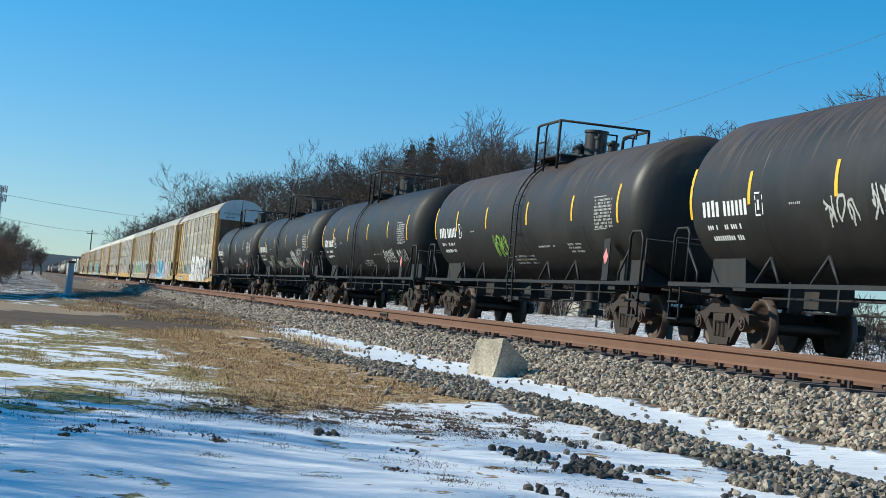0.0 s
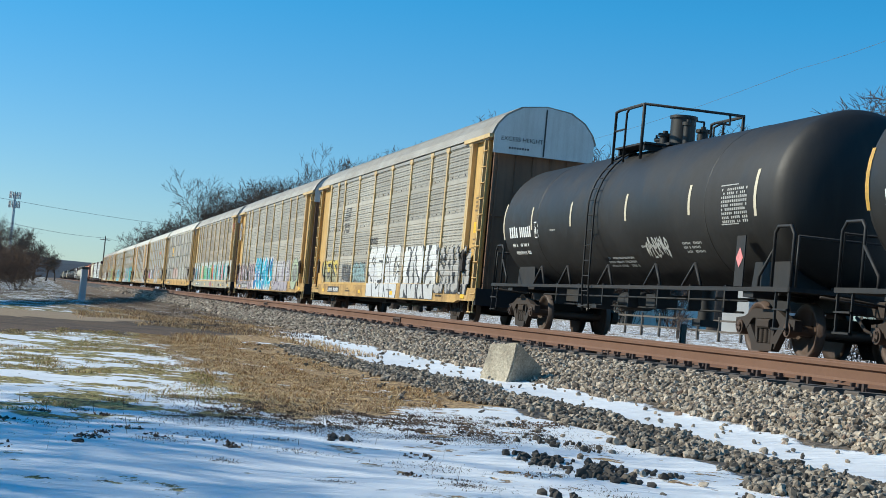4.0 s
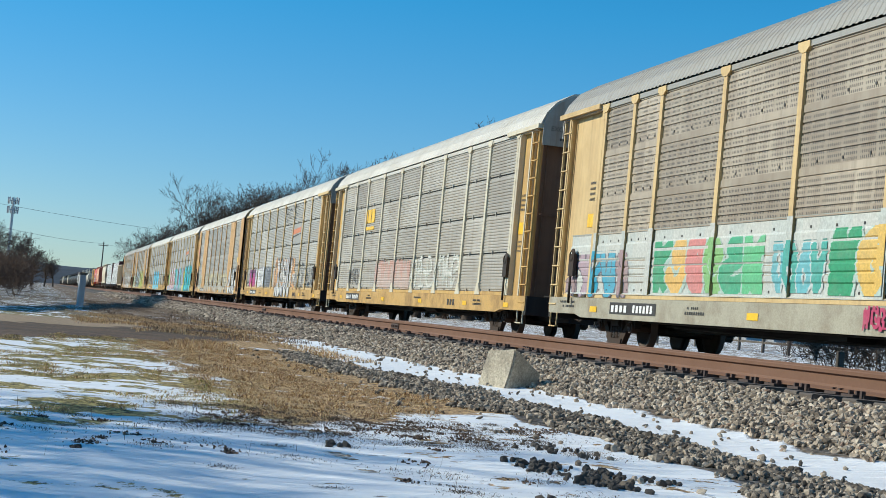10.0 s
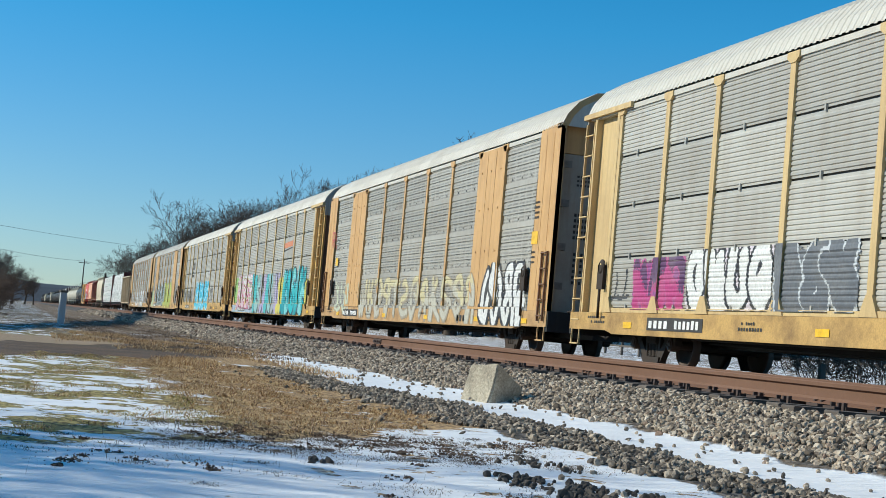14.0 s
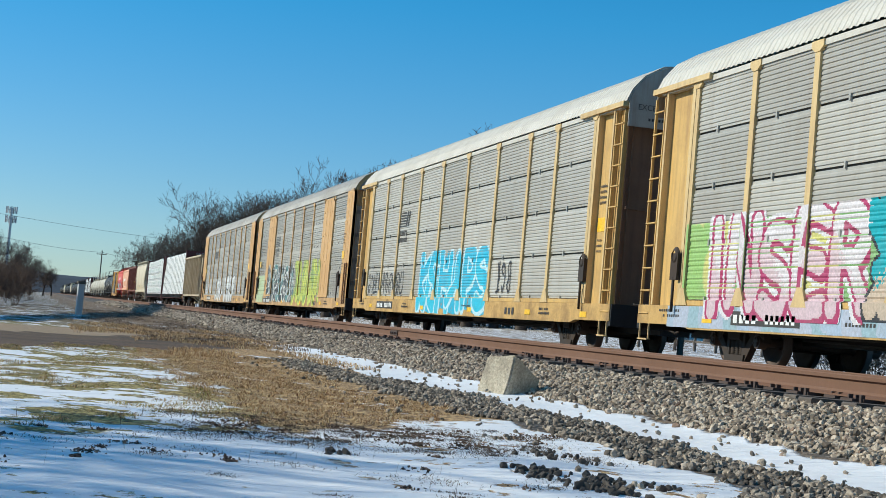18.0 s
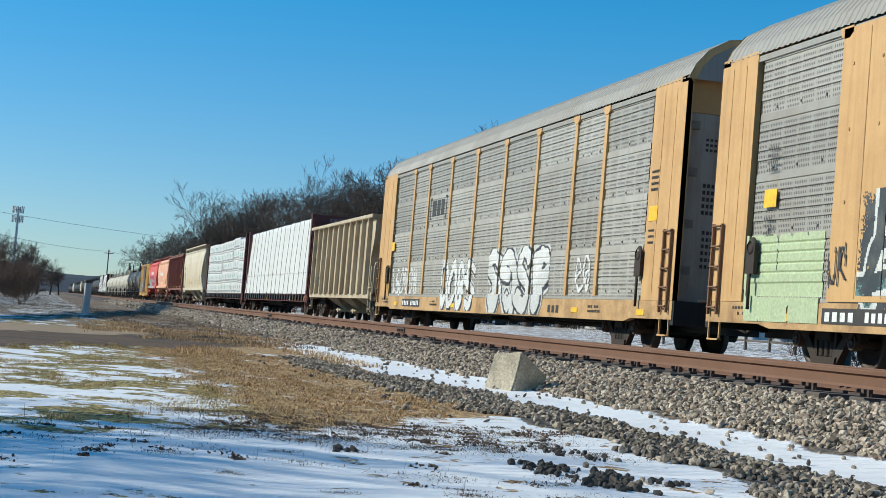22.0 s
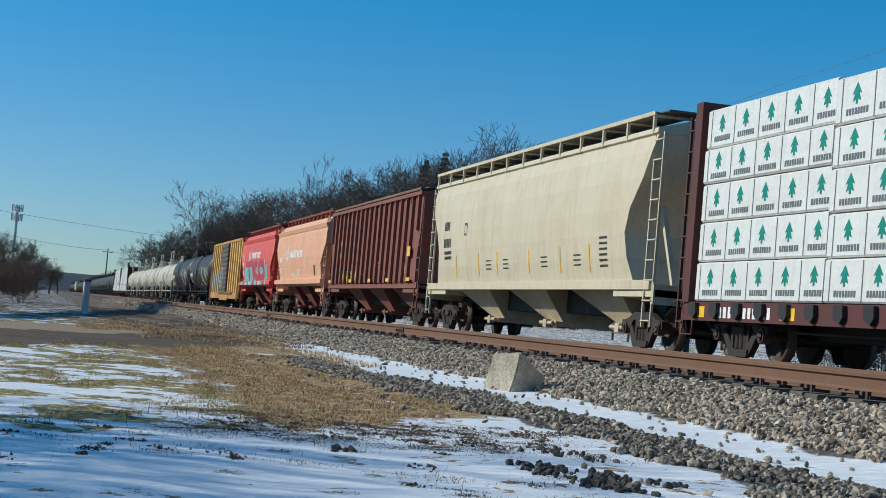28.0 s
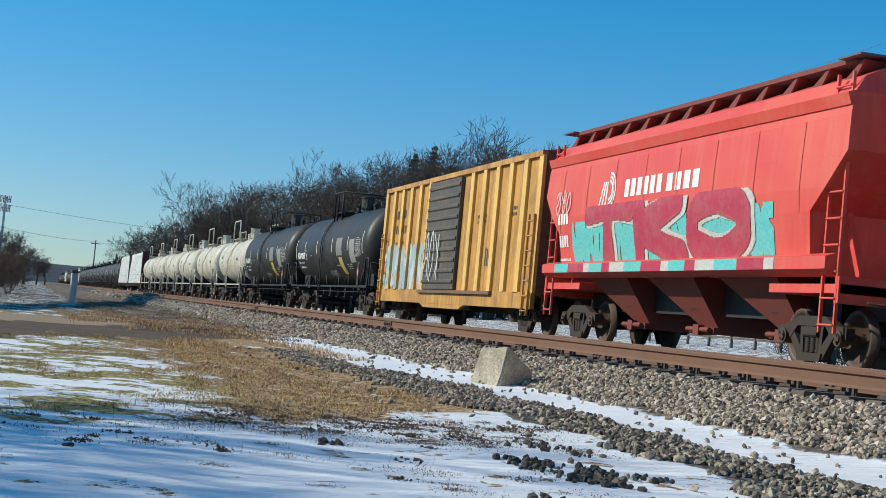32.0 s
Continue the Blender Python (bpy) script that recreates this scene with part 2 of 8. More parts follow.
def ground_material():
    m, n, l, p = nodes("winter_ground")
    pos = coords(n, l, (1, 1, 1), True)
    sep = n.new("ShaderNodeSeparateXYZ")
    l.new(pos, sep.inputs[0])
    wob = tex(n, l, pos, 0.9, 5, 0.6)
    wx = mth(n, l, "MULTIPLY_ADD", wob, 5.0, -2.5)
    s = mth(n, l, "SUBTRACT", wx, sep.outputs[0])
    y = mth(n, l, "MULTIPLY_ADD", wob, 0.8, mth(n, l, "SUBTRACT", sep.outputs[1], 0.4))
    raw_y = sep.outputs[1]
    streak = tex(n, l, coords(n, l, (1.5, 1.3, 1), True), 1.3, 7, 0.66)
    fine = tex(n, l, pos, 22, 5, 0.7)
    mid = tex(n, l, pos, 4.5, 5, 0.65)
    # dry grass, from straw to olive and brown
    straw = ramp(n, l, fine, [(0.38, (0.065, 0.040, 0.022)), (0.5, (0.34, 0.215, 0.095)), (0.62, (0.66, 0.47, 0.22))])
    olive = ramp(n, l, fine, [(0.38, (0.045, 0.038, 0.016)), (0.5, (0.25, 0.205, 0.062)), (0.62, (0.52, 0.43, 0.16))])
    grass = blend(n, l, zone(n, l, mth(n, l, "ADD", y, mid), 0.9, 2.6), olive, straw)
    # a darker brown that takes over from the grass further out
    far_brown = ramp(n, l, fine, [(0.36, (0.045, 0.033, 0.024)), (0.64, (0.20, 0.145, 0.095))])
    grass = blend(n, l, mth(n, l, "MULTIPLY", zone(n, l, s, 29, 37), mth(n, l, "MULTIPLY_ADD", streak, 0.5, 0.55)), grass, far_brown)
    # gravel road
    track = tex(n, l, coords(n, l, (0.7, 0.12, 1), True), 1.5, 5, 0.65)
    road = blend(n, l, ramp(n, l, track, [(0.42, 0.0), (0.58, 1.0)]), ramp(n, l, fine, [(0.3, (0.036, 0.024, 0.016)), (0.7, (0.10, 0.068, 0.042))]), ramp(n, l, fine, [(0.3, (0.065, 0.042, 0.026)), (0.7, (0.18, 0.12, 0.072))]))
    tan_strip = ramp(n, l, fine, [(0.3, (0.20, 0.145, 0.09)), (0.7, (0.44, 0.33, 0.21))])
    s2 = mth(n, l, "SUBTRACT", s, mth(n, l, "MULTIPLY_ADD", sep.outputs[1], 2.0, 1.0))
    rmask = mth(n, l, "MULTIPLY", mth(n, l, "MULTIPLY", zone(n, l, s2, 17.6, 18.3), zone(n, l, s2, 31.0, 29.0)), zone(n, l, y, 4.2, 3.0))
    road = blend(n, l, zone(n, l, s2, 24.3, 25.0), road, tan_strip)
    dirt = blend(n, l, rmask, grass, road)
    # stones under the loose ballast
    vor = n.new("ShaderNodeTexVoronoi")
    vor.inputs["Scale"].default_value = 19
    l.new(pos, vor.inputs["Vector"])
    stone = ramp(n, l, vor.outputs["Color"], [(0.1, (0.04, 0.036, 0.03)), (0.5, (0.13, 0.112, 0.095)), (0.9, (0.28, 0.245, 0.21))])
    # shade in the gaps between stones, multiplied into their colour
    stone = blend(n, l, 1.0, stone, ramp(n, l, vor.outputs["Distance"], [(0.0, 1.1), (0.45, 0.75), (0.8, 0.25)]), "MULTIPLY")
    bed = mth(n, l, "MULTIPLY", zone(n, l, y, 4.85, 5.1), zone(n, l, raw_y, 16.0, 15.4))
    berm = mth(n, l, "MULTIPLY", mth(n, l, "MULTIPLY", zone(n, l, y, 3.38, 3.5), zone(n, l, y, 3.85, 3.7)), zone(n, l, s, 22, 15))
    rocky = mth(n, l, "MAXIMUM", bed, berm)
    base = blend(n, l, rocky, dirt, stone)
    # snow: thick in front, patches in the field and beyond the tracks, a strip along the ballast
    edge = mth(n, l, "MULTIPLY_ADD", mth(n, l, "MAXIMUM", raw_y, 0.0), 1.1, 7.4)
    front = zone(n, l, mth(n, l, "SUBTRACT", mth(n, l, "MULTIPLY_ADD", wob, 3.0, mth(n, l, "MULTIPLY", sep.outputs[0], -1.0)), edge), 1.9, 1.2)
    front = mth(n, l, "MULTIPLY", front, ramp(n, l, mid, [(0.57, 1.0), (0.66, 0.0)]))
    far_less = mth(n, l, "MULTIPLY", zone(n, l, s, 17, 30), zone(n, l, raw_y, 12, 10))
    field = ramp(n, l, mth(n, l, "MULTIPLY_ADD", far_less, -0.055, mth(n, l, "MULTIPLY_ADD", mid, 0.30, mth(n, l, "SUBTRACT", streak, 0.15))), [(0.475, 0.0), (0.515, 1.0)])
    field = mth(n, l, "MULTIPLY", field, mth(n, l, "SUBTRACT", 1.0, rmask))
    fleck = ramp(n, l, streak, [(0.60, 0.0), (0.64, 1.0)])
    field = mth(n, l, "MULTIPLY", field, mth(n, l, "MAXIMUM", mth(n, l, "MAXIMUM", zone(n, l, y, 1.9, 1.0), fleck), zone(n, l, raw_y, 18, 19)))
    strip = mth(n, l, "MULTIPLY", mth(n, l, "MULTIPLY", zone(n, l, y, 3.75, 3.95), zone(n, l, y, 5.1, 4.95)), zone(n, l, s, 34, 27))
    cover = mth(n, l, "MAXIMUM", mth(n, l, "MAXIMUM", front, field), strip)
    cover = mth(n, l, "MULTIPLY", cover, mth(n, l, "SUBTRACT", 1.0, rocky))
    cover = zone(n, l, mth(n, l, "MULTIPLY_ADD", fine, 0.5, cover), 0.55, 0.95)
    white = ramp(n, l, mid, [(0.3, (0.84, 0.85, 0.87)), (0.7, (0.94, 0.94, 0.95))])
    l.new(blend(n, l, cover, base, white), p.inputs["Base Color"])
    l.new(mth(n, l, "MULTIPLY_ADD", cover, -0.35, 0.9), p.inputs["Roughness"])
    h = mth(n, l, "ADD", mth(n, l, "MULTIPLY", fine, mth(n, l, "MULTIPLY_ADD", cover, -0.8, 1.0)), mth(n, l, "MULTIPLY", mid, 0.7))
    drift = tex(n, l, coords(n, l, (5.0, 0.5, 1), True), 2.4, 4, 0.55)
    h = mth(n, l, "MULTIPLY_ADD", mth(n, l, "MULTIPLY", drift, cover), 4.5, h)
    h = mth(n, l, "MULTIPLY_ADD", cover, 0.6, h)
    bump(n, l, p, h, 0.5, 0.03)
    return m


ground = tagged(part("ground", ground_mesh(), ground_material()), "winter field of dry grass and patchy snow", "ground", kind="structure")

# ---- tracks ----
rust = paint("rusty_rail", (0.165, 0.085, 0.048), 0.75, (0.10, 0.055, 0.035), 0.5, 0.0, False)
shine = plain("worn_railhead", (0.42, 0.36, 0.32), 0.35, 0.9, 0.1)
tie_wood = paint("creosoted_wood", (0.10, 0.082, 0.068), 0.9, (0.21, 0.18, 0.15), 0.5)
plate_steel = plain("tie_plate_steel", (0.07, 0.045, 0.035), 0.7)


def rail(name, y, top, x0=60.0, x1=-1800.0, label=""):
    h = 0.19
    prof = [(-0.076, -h), (0.076, -h), (0.076, -h + 0.012), (0.020, -h + 0.032), (0.0085, -h + 0.055), (0.0085, -0.055), (0.036, -0.040), (0.037, -0.010), (0.030, 0.0), (-0.030, 0.0),
            (-0.037, -0.010), (-0.036, -0.040), (-0.0085, -0.055), (-0.0085, -h + 0.055), (-0.020, -h + 0.032), (-0.076, -h + 0.012)]
    b = Build()
    b.prism([(y + p, top + q) for p, q in prof], x1, x0)
    return tagged(part(name, b, rust), label, "rail", "rails", "structure")


rail("rail", NEAR_Y - 0.755, 0.0, label="rusty brown steel rail on wooden ties")
rail("rail", NEAR_Y + 0.755, 0.0, label="rusty brown steel rail on wooden ties")
rail("rail", TRAIN_Y - 0.755, TRAIN_Z, label="rail under the moving freight train")
rail("rail", TRAIN_Y + 0.755, TRAIN_Z, label="rail under the moving freight train")


# ---- train: materials ----
truck_steel = paint("truck_steel", (0.032, 0.024, 0.019), 0.75, (0.085, 0.05, 0.03), 0.5, 0.0, False)
wheel_steel = paint("wheel_steel", (0.075, 0.052, 0.040), 0.55, (0.16, 0.09, 0.055), 0.5, 0.2, False)
black_frame = paint("black_underframe", (0.015, 0.015, 0.016), 0.6, (0.05, 0.04, 0.033), 0.4)
tank_black = paint("tank_black", (0.0155, 0.0145, 0.0135), 0.5, (0.042, 0.036, 0.030), 0.3)
tank_rust = paint("tank_black_rusted", (0.0165, 0.0155, 0.0145), 0.5, (0.050, 0.040, 0.032), 0.35)


def rust_streaks(m):
    """Brown streaks that have run down from the top fittings over the upper third of a tank."""
    n, l = m.node_tree.nodes, m.node_tree.links
    p = n["Principled BSDF"]
    was = p.inputs["Base Color"].links[0].from_socket
    t, sp = n.new("ShaderNodeTexCoord"), n.new("ShaderNodeSeparateXYZ")
    l.new(t.outputs["Object"], sp.inputs[0])
    run = tex(n, l, coords(n, l, (9.0, 0.8, 0.5)), 1.2, 5, 0.6)
    wide = tex(n, l, coords(n, l, (0.5, 0.5, 0.2)), 1.3, 3, 0.5)
    high = n.new("ShaderNodeMapRange")
    high.inputs["From Min"].default_value, high.inputs["From Max"].default_value = 2.95, 4.05
    l.new(sp.outputs[2], high.inputs["Value"])
    f = mth(n, l, "MULTIPLY_ADD", high.outputs[0], 0.34, mth(n, l, "MULTIPLY_ADD", wide, 0.35, run))
    l.new(blend(n, l, mth(n, l, "MULTIPLY", ramp(n, l, f, [(0.80, 0.0), (0.98, 1.0)]), mth(n, l, "MINIMUM", mth(n, l, "MULTIPLY", high.outputs[0], 5.0), 0.55)), was, (0.115, 0.080, 0.055)), p.inputs["Base Color"])


rust_streaks(tank_rust)
tank_white = paint("tank_white", (0.62, 0.585, 0.48), 0.5, (0.24, 0.18, 0.11), 0.75)
yellow = paint("faded_yellow", (0.63, 0.41, 0.125), 0.55, (0.27, 0.16, 0.07), 0.6)
pale_yellow = paint("pale_yellow", (0.65, 0.48, 0.22), 0.55, (0.34, 0.22, 0.11), 0.55)
tan_yellow = paint("tan_yellow", (0.62, 0.385, 0.155), 0.55, (0.34, 0.19, 0.08), 0.5)
cream = paint("cream_post", (0.66, 0.60, 0.45), 0.55, (0.33, 0.26, 0.17), 0.4)
sill_yellow = paint("grimy_yellow_sill", (0.55, 0.35, 0.11), 0.6, (0.13, 0.075, 0.04), 0.85, 0, False, 2.4, 0.35)
sill_tan = paint("grimy_tan_sill", (0.55, 0.35, 0.15), 0.6, (0.16, 0.085, 0.045), 0.8, 0, False, 2.4, 0.35)
sill_grey = paint("grimy_grey_sill", (0.40, 0.37, 0.28), 0.6, (0.15, 0.11, 0.07), 0.7, 0, False, 2.4, 0.35)
door_grey = paint("grey_end_door", (0.42, 0.39, 0.33), 0.55, (0.24, 0.16, 0.10), 0.6)
brown_end = paint("brown_end_door", (0.20, 0.11, 0.06), 0.6, (0.08, 0.05, 0.035), 0.5)
roof_white = paint("roof_galvanised", (0.60, 0.57, 0.50), 0.5, (0.34, 0.30, 0.24), 0.35, 0.0)
roof_grey = paint("roof_grey", (0.34, 0.325, 0.29), 0.5, (0.22, 0.19, 0.15), 0.4, 0.0)
stripe_yellow = plain("reflective_yellow", (0.85, 0.52, 0.02), 0.4)
stripe_dull = plain("dull_reflective_yellow", (0.55, 0.33, 0.06), 0.5)
mark_white = plain("white_stencil", (0.78, 0.78, 0.76), 0.6)
mark_grey = plain("worn_white_stencil", (0.42, 0.42, 0.40), 0.7)
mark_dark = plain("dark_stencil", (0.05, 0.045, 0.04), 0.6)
dirty_white = paint("dirty_white", (0.70, 0.69, 0.66), 0.55, (0.30, 0.26, 0.22), 0.3)


def galvanised(name, col, holes, stain):
    """Ribbed rack panels: zinc grey with stains; some with rows of small slots."""
    m, n, l, p = nodes(name)
    big = tex(n, l, coords(n, l, (0.35, 0.35, 0.6)), 1.4, 6, 0.65)
    st = tex(n, l, coords(n, l, (2.6, 2.6, 0.22)), 1.5, 6, 0.6)
    info = n.new("ShaderNodeObjectInfo")
    c = blend(n, l, 1.0, col, ramp(n, l, info.outputs["Random"], [(0.0, 0.82), (1.0, 1.14)]), "MULTIPLY")
    c = blend(n, l, mth(n, l, "MULTIPLY", ramp(n, l, big, [(0.40, 0.0), (0.72, 1.0)]), stain), c, (0.20, 0.15, 0.10))
    c = blend(n, l, mth(n, l, "MULTIPLY", ramp(n, l, st, [(0.47, 0.0), (0.70, 1.0)]), stain), c, (0.26, 0.20, 0.14))
    rough = 0.5
    if holes:
        t = n.new("ShaderNodeTexCoord")
        sp = n.new("ShaderNodeSeparateXYZ")
        l.new(t.outputs["Object"], sp.inputs[0])
        fx = mth(n, l, "FRACT", mth(n, l, "MULTIPLY", sp.outputs[0], 1 / 0.06))
        fz = mth(n, l, "FRACT", mth(n, l, "MULTIPLY", sp.outputs[2], 1 / 0.085))
        hole = mth(n, l, "MULTIPLY", mth(n, l, "LESS_THAN", mth(n, l, "ABSOLUTE", mth(n, l, "SUBTRACT", fx, 0.5)), 0.24), mth(n, l, "LESS_THAN", mth(n, l, "ABSOLUTE", mth(n, l, "SUBTRACT", fz, 0.5)), 0.27))
        wide = mth(n, l, "FRACT", mth(n, l, "MULTIPLY", sp.outputs[0], 1 / 0.51))
        hole = mth(n, l, "MULTIPLY", hole, mth(n, l, "LESS_THAN", wide, 0.84))
        tall = mth(n, l, "FRACT", mth(n, l, "MULTIPLY", sp.outputs[2], 1 / 1.02))
        hole = mth(n, l, "MULTIPLY", hole, mth(n, l, "LESS_THAN", tall, 0.83))
        c = blend(n, l, mth(n, l, "MULTIPLY", hole, 0.85), c, (0.03, 0.028, 0.025))
    l.new(c, p.inputs["Base Color"])
    p.inputs["Roughness"].default_value, p.inputs["Metallic"].default_value = rough, 0.05
    bump(n, l, p, st, 0.15, 0.004)
    return m


panel_slots = galvanised("slotted_panel", (0.47, 0.435, 0.36), True, 0.3)
panel_brown = galvanised("slotted_panel_stained", (0.46, 0.39, 0.29), True, 0.6)
panel_ribbed = galvanised("ribbed_panel", (0.455, 0.44, 0.395), False, 0.26)
panel_rusty = galvanised("ribbed_panel_rusty", (0.46, 0.43, 0.37), False, 0.42)
panel_clean = galvanised("slotted_panel_clean", (0.44, 0.42, 0.37), True, 0.32)

CARS = []            # (thing, metres behind the place where the train's zero passes the camera at 0 s)
WHEELSETS = []


# ---- train: running gear ----
def wheelset_mesh(r):
    b = Build()
    for side in (-1, 1):
        y = side * 0.755
        prof = [(-0.07 * side + y, 0.10), (-0.05 * side + y, 0.12), (0.0 * side + y, r - 0.10), (0.045 * side + y, r - 0.09), (0.065 * side + y, r - 0.03), (0.065 * side + y, r), (-0.03 * side + y, r + 0.004),
                (-0.045 * side + y, r + 0.03), (-0.07 * side + y, r + 0.03), (-0.075 * side + y, r - 0.08), (-0.06 * side + y, 0.12), (-0.07 * side + y, 0.10)]
        b.lathe(prof, "y", 22)
        b.rod((0, side * 0.80, 0), (0, side * 1.02, 0), 0.08, 10)
        b.rod((0, side * 0.98, 0), (0, side * 1.14, 0), 0.125, 14)
        b.rod((0, side * 1.14, 0), (0, side * 1.165, 0), 0.085, 10)
        for k in range(3):
            a = k * math.tau / 3
            b.rod((0.055 * math.cos(a), side * 1.16, 0.055 * math.sin(a)), (0.055 * math.cos(a), side * 1.185, 0.055 * math.sin(a)), 0.02, 6)
    b.rod((0, -0.8, 0), (0, 0.8, 0), 0.085, 10)
    return b.mesh("wheelset", wheel_steel)


def side_frame_mesh(r):
    b = Build()
    for y0, y1 in ((-1.11, -0.97),):
        b.slab([(-1.1, r - .02), (-1.1, r + .16), (-.78, r + .19), (-.42, r + .33), (.42, r + .33), (.78, r + .19), (1.1, r + .16), (1.1, r - .02), (1.04, r + .05), (.74, r + .05), (.68, r - .03), (.45, r + .17),
                (-.45, r + .17), (-.68, r - .03), (-.74, r + .05), (-1.04, r + .05)], y0, y1)
        for k in (-1, 1):
            b.slab([(k * .72, r + .03), (k * .58, r + .09), (k * .26, r - .22), (k * .28, r - .36), (k * .40, r - .34)], y0 + .01, y1 - .01)
            b.slab([(k * .37, r + .19), (k * .29, r + .19), (k * .24, r - .26), (k * .33, r - .28)], y0 + .015, y1 - .015)
        b.slab([(-.36, r - .38), (.36, r - .38), (.40, r - .25), (-.40, r - .25)], y0 - .02, y1)
    return b


def springs_mesh(r, xs):
    b = Build()
    z0, z1 = r - 0.25, r + 0.0
    for x in xs:
        b.lathe([(z0 + (z1 - z0) * k / 14, 0.078 if k % 2 else 0.052) for k in range(15)], "z", 10, (x, -1.03, 0))
    return b


def mirror_y(b):
    c = Build()
    c.v, c.f, c.m, c.s = [(x, -y, z) for x, y, z in b.v], [tuple(reversed(f)) for f in b.f], list(b.m), list(b.s)
    return c


TRUCKS = {}


def truck(parent, x, r=0.457):
    if r not in TRUCKS:
        sf, sp, one = side_frame_mesh(r), springs_mesh(r, (-0.17, 0.0, 0.17)), springs_mesh(r, (0.0,))
        bo = Build()
        bo.box(-0.22, 0.22, -1.14, 1.14, r + 0.0, r + 0.16, 0.03)
        bo.box(-0.4, 0.4, -0.5, 0.5, r + 0.1, r + 0.26)
        for k in (-1, 1):
            bo.box(k * 0.42 - 0.04, k * 0.42 + 0.04, -0.95, 0.95, r - 0.12, r - 0.04)
        TRUCKS[r] = (bo.mesh("bolster", truck_steel), sf.mesh("side_frame", truck_steel), mirror_y(sf).mesh("side_frame", truck_steel),
                     one.mesh("spring", truck_steel), mirror_y(sp).mesh("spring_nest", truck_steel), wheelset_mesh(r))
    bo, f1, f2, s1, s2, ws = TRUCKS[r]
    t = part("truck", bo, None, parent, at=pose(x, 0, 0))
    part("side_frame", f1, None, t)
    part("side_frame", f2, None, t)
    for dx in (-0.17, 0.0, 0.17):
        part("spring", s1, None, t, at=pose(dx, 0, 0))
    tagged(part("spring_nest", s2, None, t), kind="stuff")
    for dx in (-0.889, 0.889):
        part("wheelset", ws, None, t, at=pose(dx, 0, r))
    return t


def coupler(parent, half):
    for k in (-1, 1):
        b = Build()
        x0, x1 = k * (half - 0.95), k * (half - 0.02)
        b.box(min(x0, x1), max(x0, x1), -0.09, 0.09, 0.78, 0.98, 0.02)
        b.box(min(k * (half - 0.3), x1), max(k * (half - 0.3), x1), -0.2, 0.12, 0.74, 1.02, 0.03)
        b.path([(k * (half - 0.6), -0.35, 0.75), (k * (half - 0.3), -0.35, 0.55), (k * half, -0.33, 0.48)], 0.028)
        b.path([(k * (half - 0.25), 0.05, 0.9), (k * (half - 0.25), -1.2, 1.0)], 0.022)
        part("coupler", b, truck_steel, parent)


def ladder(parent, x, y, z0, z1, w, mat, step=0.36, name="ladder", side=0.02, out=(0, 0)):
    """Rungs between two stiles that stand along x."""
    b = Build()
    for dx in (-w / 2, w / 2):
        b.box(x + dx - 0.022, x + dx + 0.022, y - 0.025, y + 0.025, z0, z1)
    z = z0 + 0.12
    while z < z1:
        b.rod((x - w / 2, y - 0.03, z), (x + w / 2, y - 0.03, z), side, 5)
        z += step
    return part(name, b, mat, parent)


def marks(parent, rows, mat, y=-1.51, name="stencil", curve=None):
    """Unreadable lettering: rows (x, z, width, height, characters) of small bars."""
    b = Build()
    rnd = random.Random(len(rows) * 7 + int(rows[0][0] * 10))
    for x, z, w, h, n in rows:
        cw = w / n
        for k in range(n):
            if n > 6 and rnd.random() < 0.12:
                continue
            x0, x1, hh = x + k * cw, x + (k + 0.62) * cw, h * rnd.uniform(0.85, 1.0)
            if curve:
                r, zc = curve
                ya, yb = -math.sqrt(r * r - (z - zc) ** 2) - 0.006, -math.sqrt(max(0.01, r * r - (z + hh - zc) ** 2)) - 0.006
            else:
                ya = yb = y
            b.quad((x0, ya, z), (x1, ya, z), (x1, yb, z + hh), (x0, yb, z + hh))
    return tagged(part(name, b, mat, parent), kind="stuff")


# ---- spray paint ----
STROKES = {
    "A": [[(0, 0), (.5, 1), (1, 0)], [(.25, .4), (.75, .4)]], "C": [[(.95, .8), (.6, 1), (.2, .85), (.05, .5), (.2, .15), (.6, 0), (.95, .2)]],
    "E": [[(.95, 1), (.1, 1), (.1, 0), (.95, 0)], [(.1, .52), (.75, .52)]], "K": [[(.1, 0), (.1, 1)], [(.9, 1), (.15, .5), (.95, 0)]],
    "M": [[(0, 0), (.1, 1), (.5, .35), (.9, 1), (1, 0)]], "N": [[(.05, 0), (.05, 1), (.95, 0), (.95, 1)]], "O": [[(.5, 1), (.12, .8), (.05, .5), (.12, .2), (.5, 0), (.88, .2), (.95, .5), (.88, .8), (.5, 1)]],
    "P": [[(.1, 0), (.1, 1), (.7, 1), (.95, .78), (.7, .5), (.15, .5)]], "R": [[(.1, 0), (.1, 1), (.7, 1), (.95, .78), (.7, .5), (.15, .5)], [(.45, .5), (.95, 0)]],
    "S": [[(.95, .85), (.6, 1), (.2, .92), (.08, .72), (.3, .55), (.7, .45), (.92, .27), (.8, .07), (.4, 0), (.05, .15)]], "T": [[(0, 1), (1, 1)], [(.5, 1), (.5, 0)]],
    "I": [[(.5, 0), (.5, 1)]], "L": [[(.1, 1), (.1, 0), (.9, 0)]], "V": [[(0, 1), (.5, 0), (1, 1)]], "W": [[(0, 1), (.25, 0), (.5, .7), (.75, 0), (1, 1)]], "H": [[(.05, 0), (.05, 1)], [(.95, 0), (.95, 1)], [(.05, .5), (.95, .5)]],
}


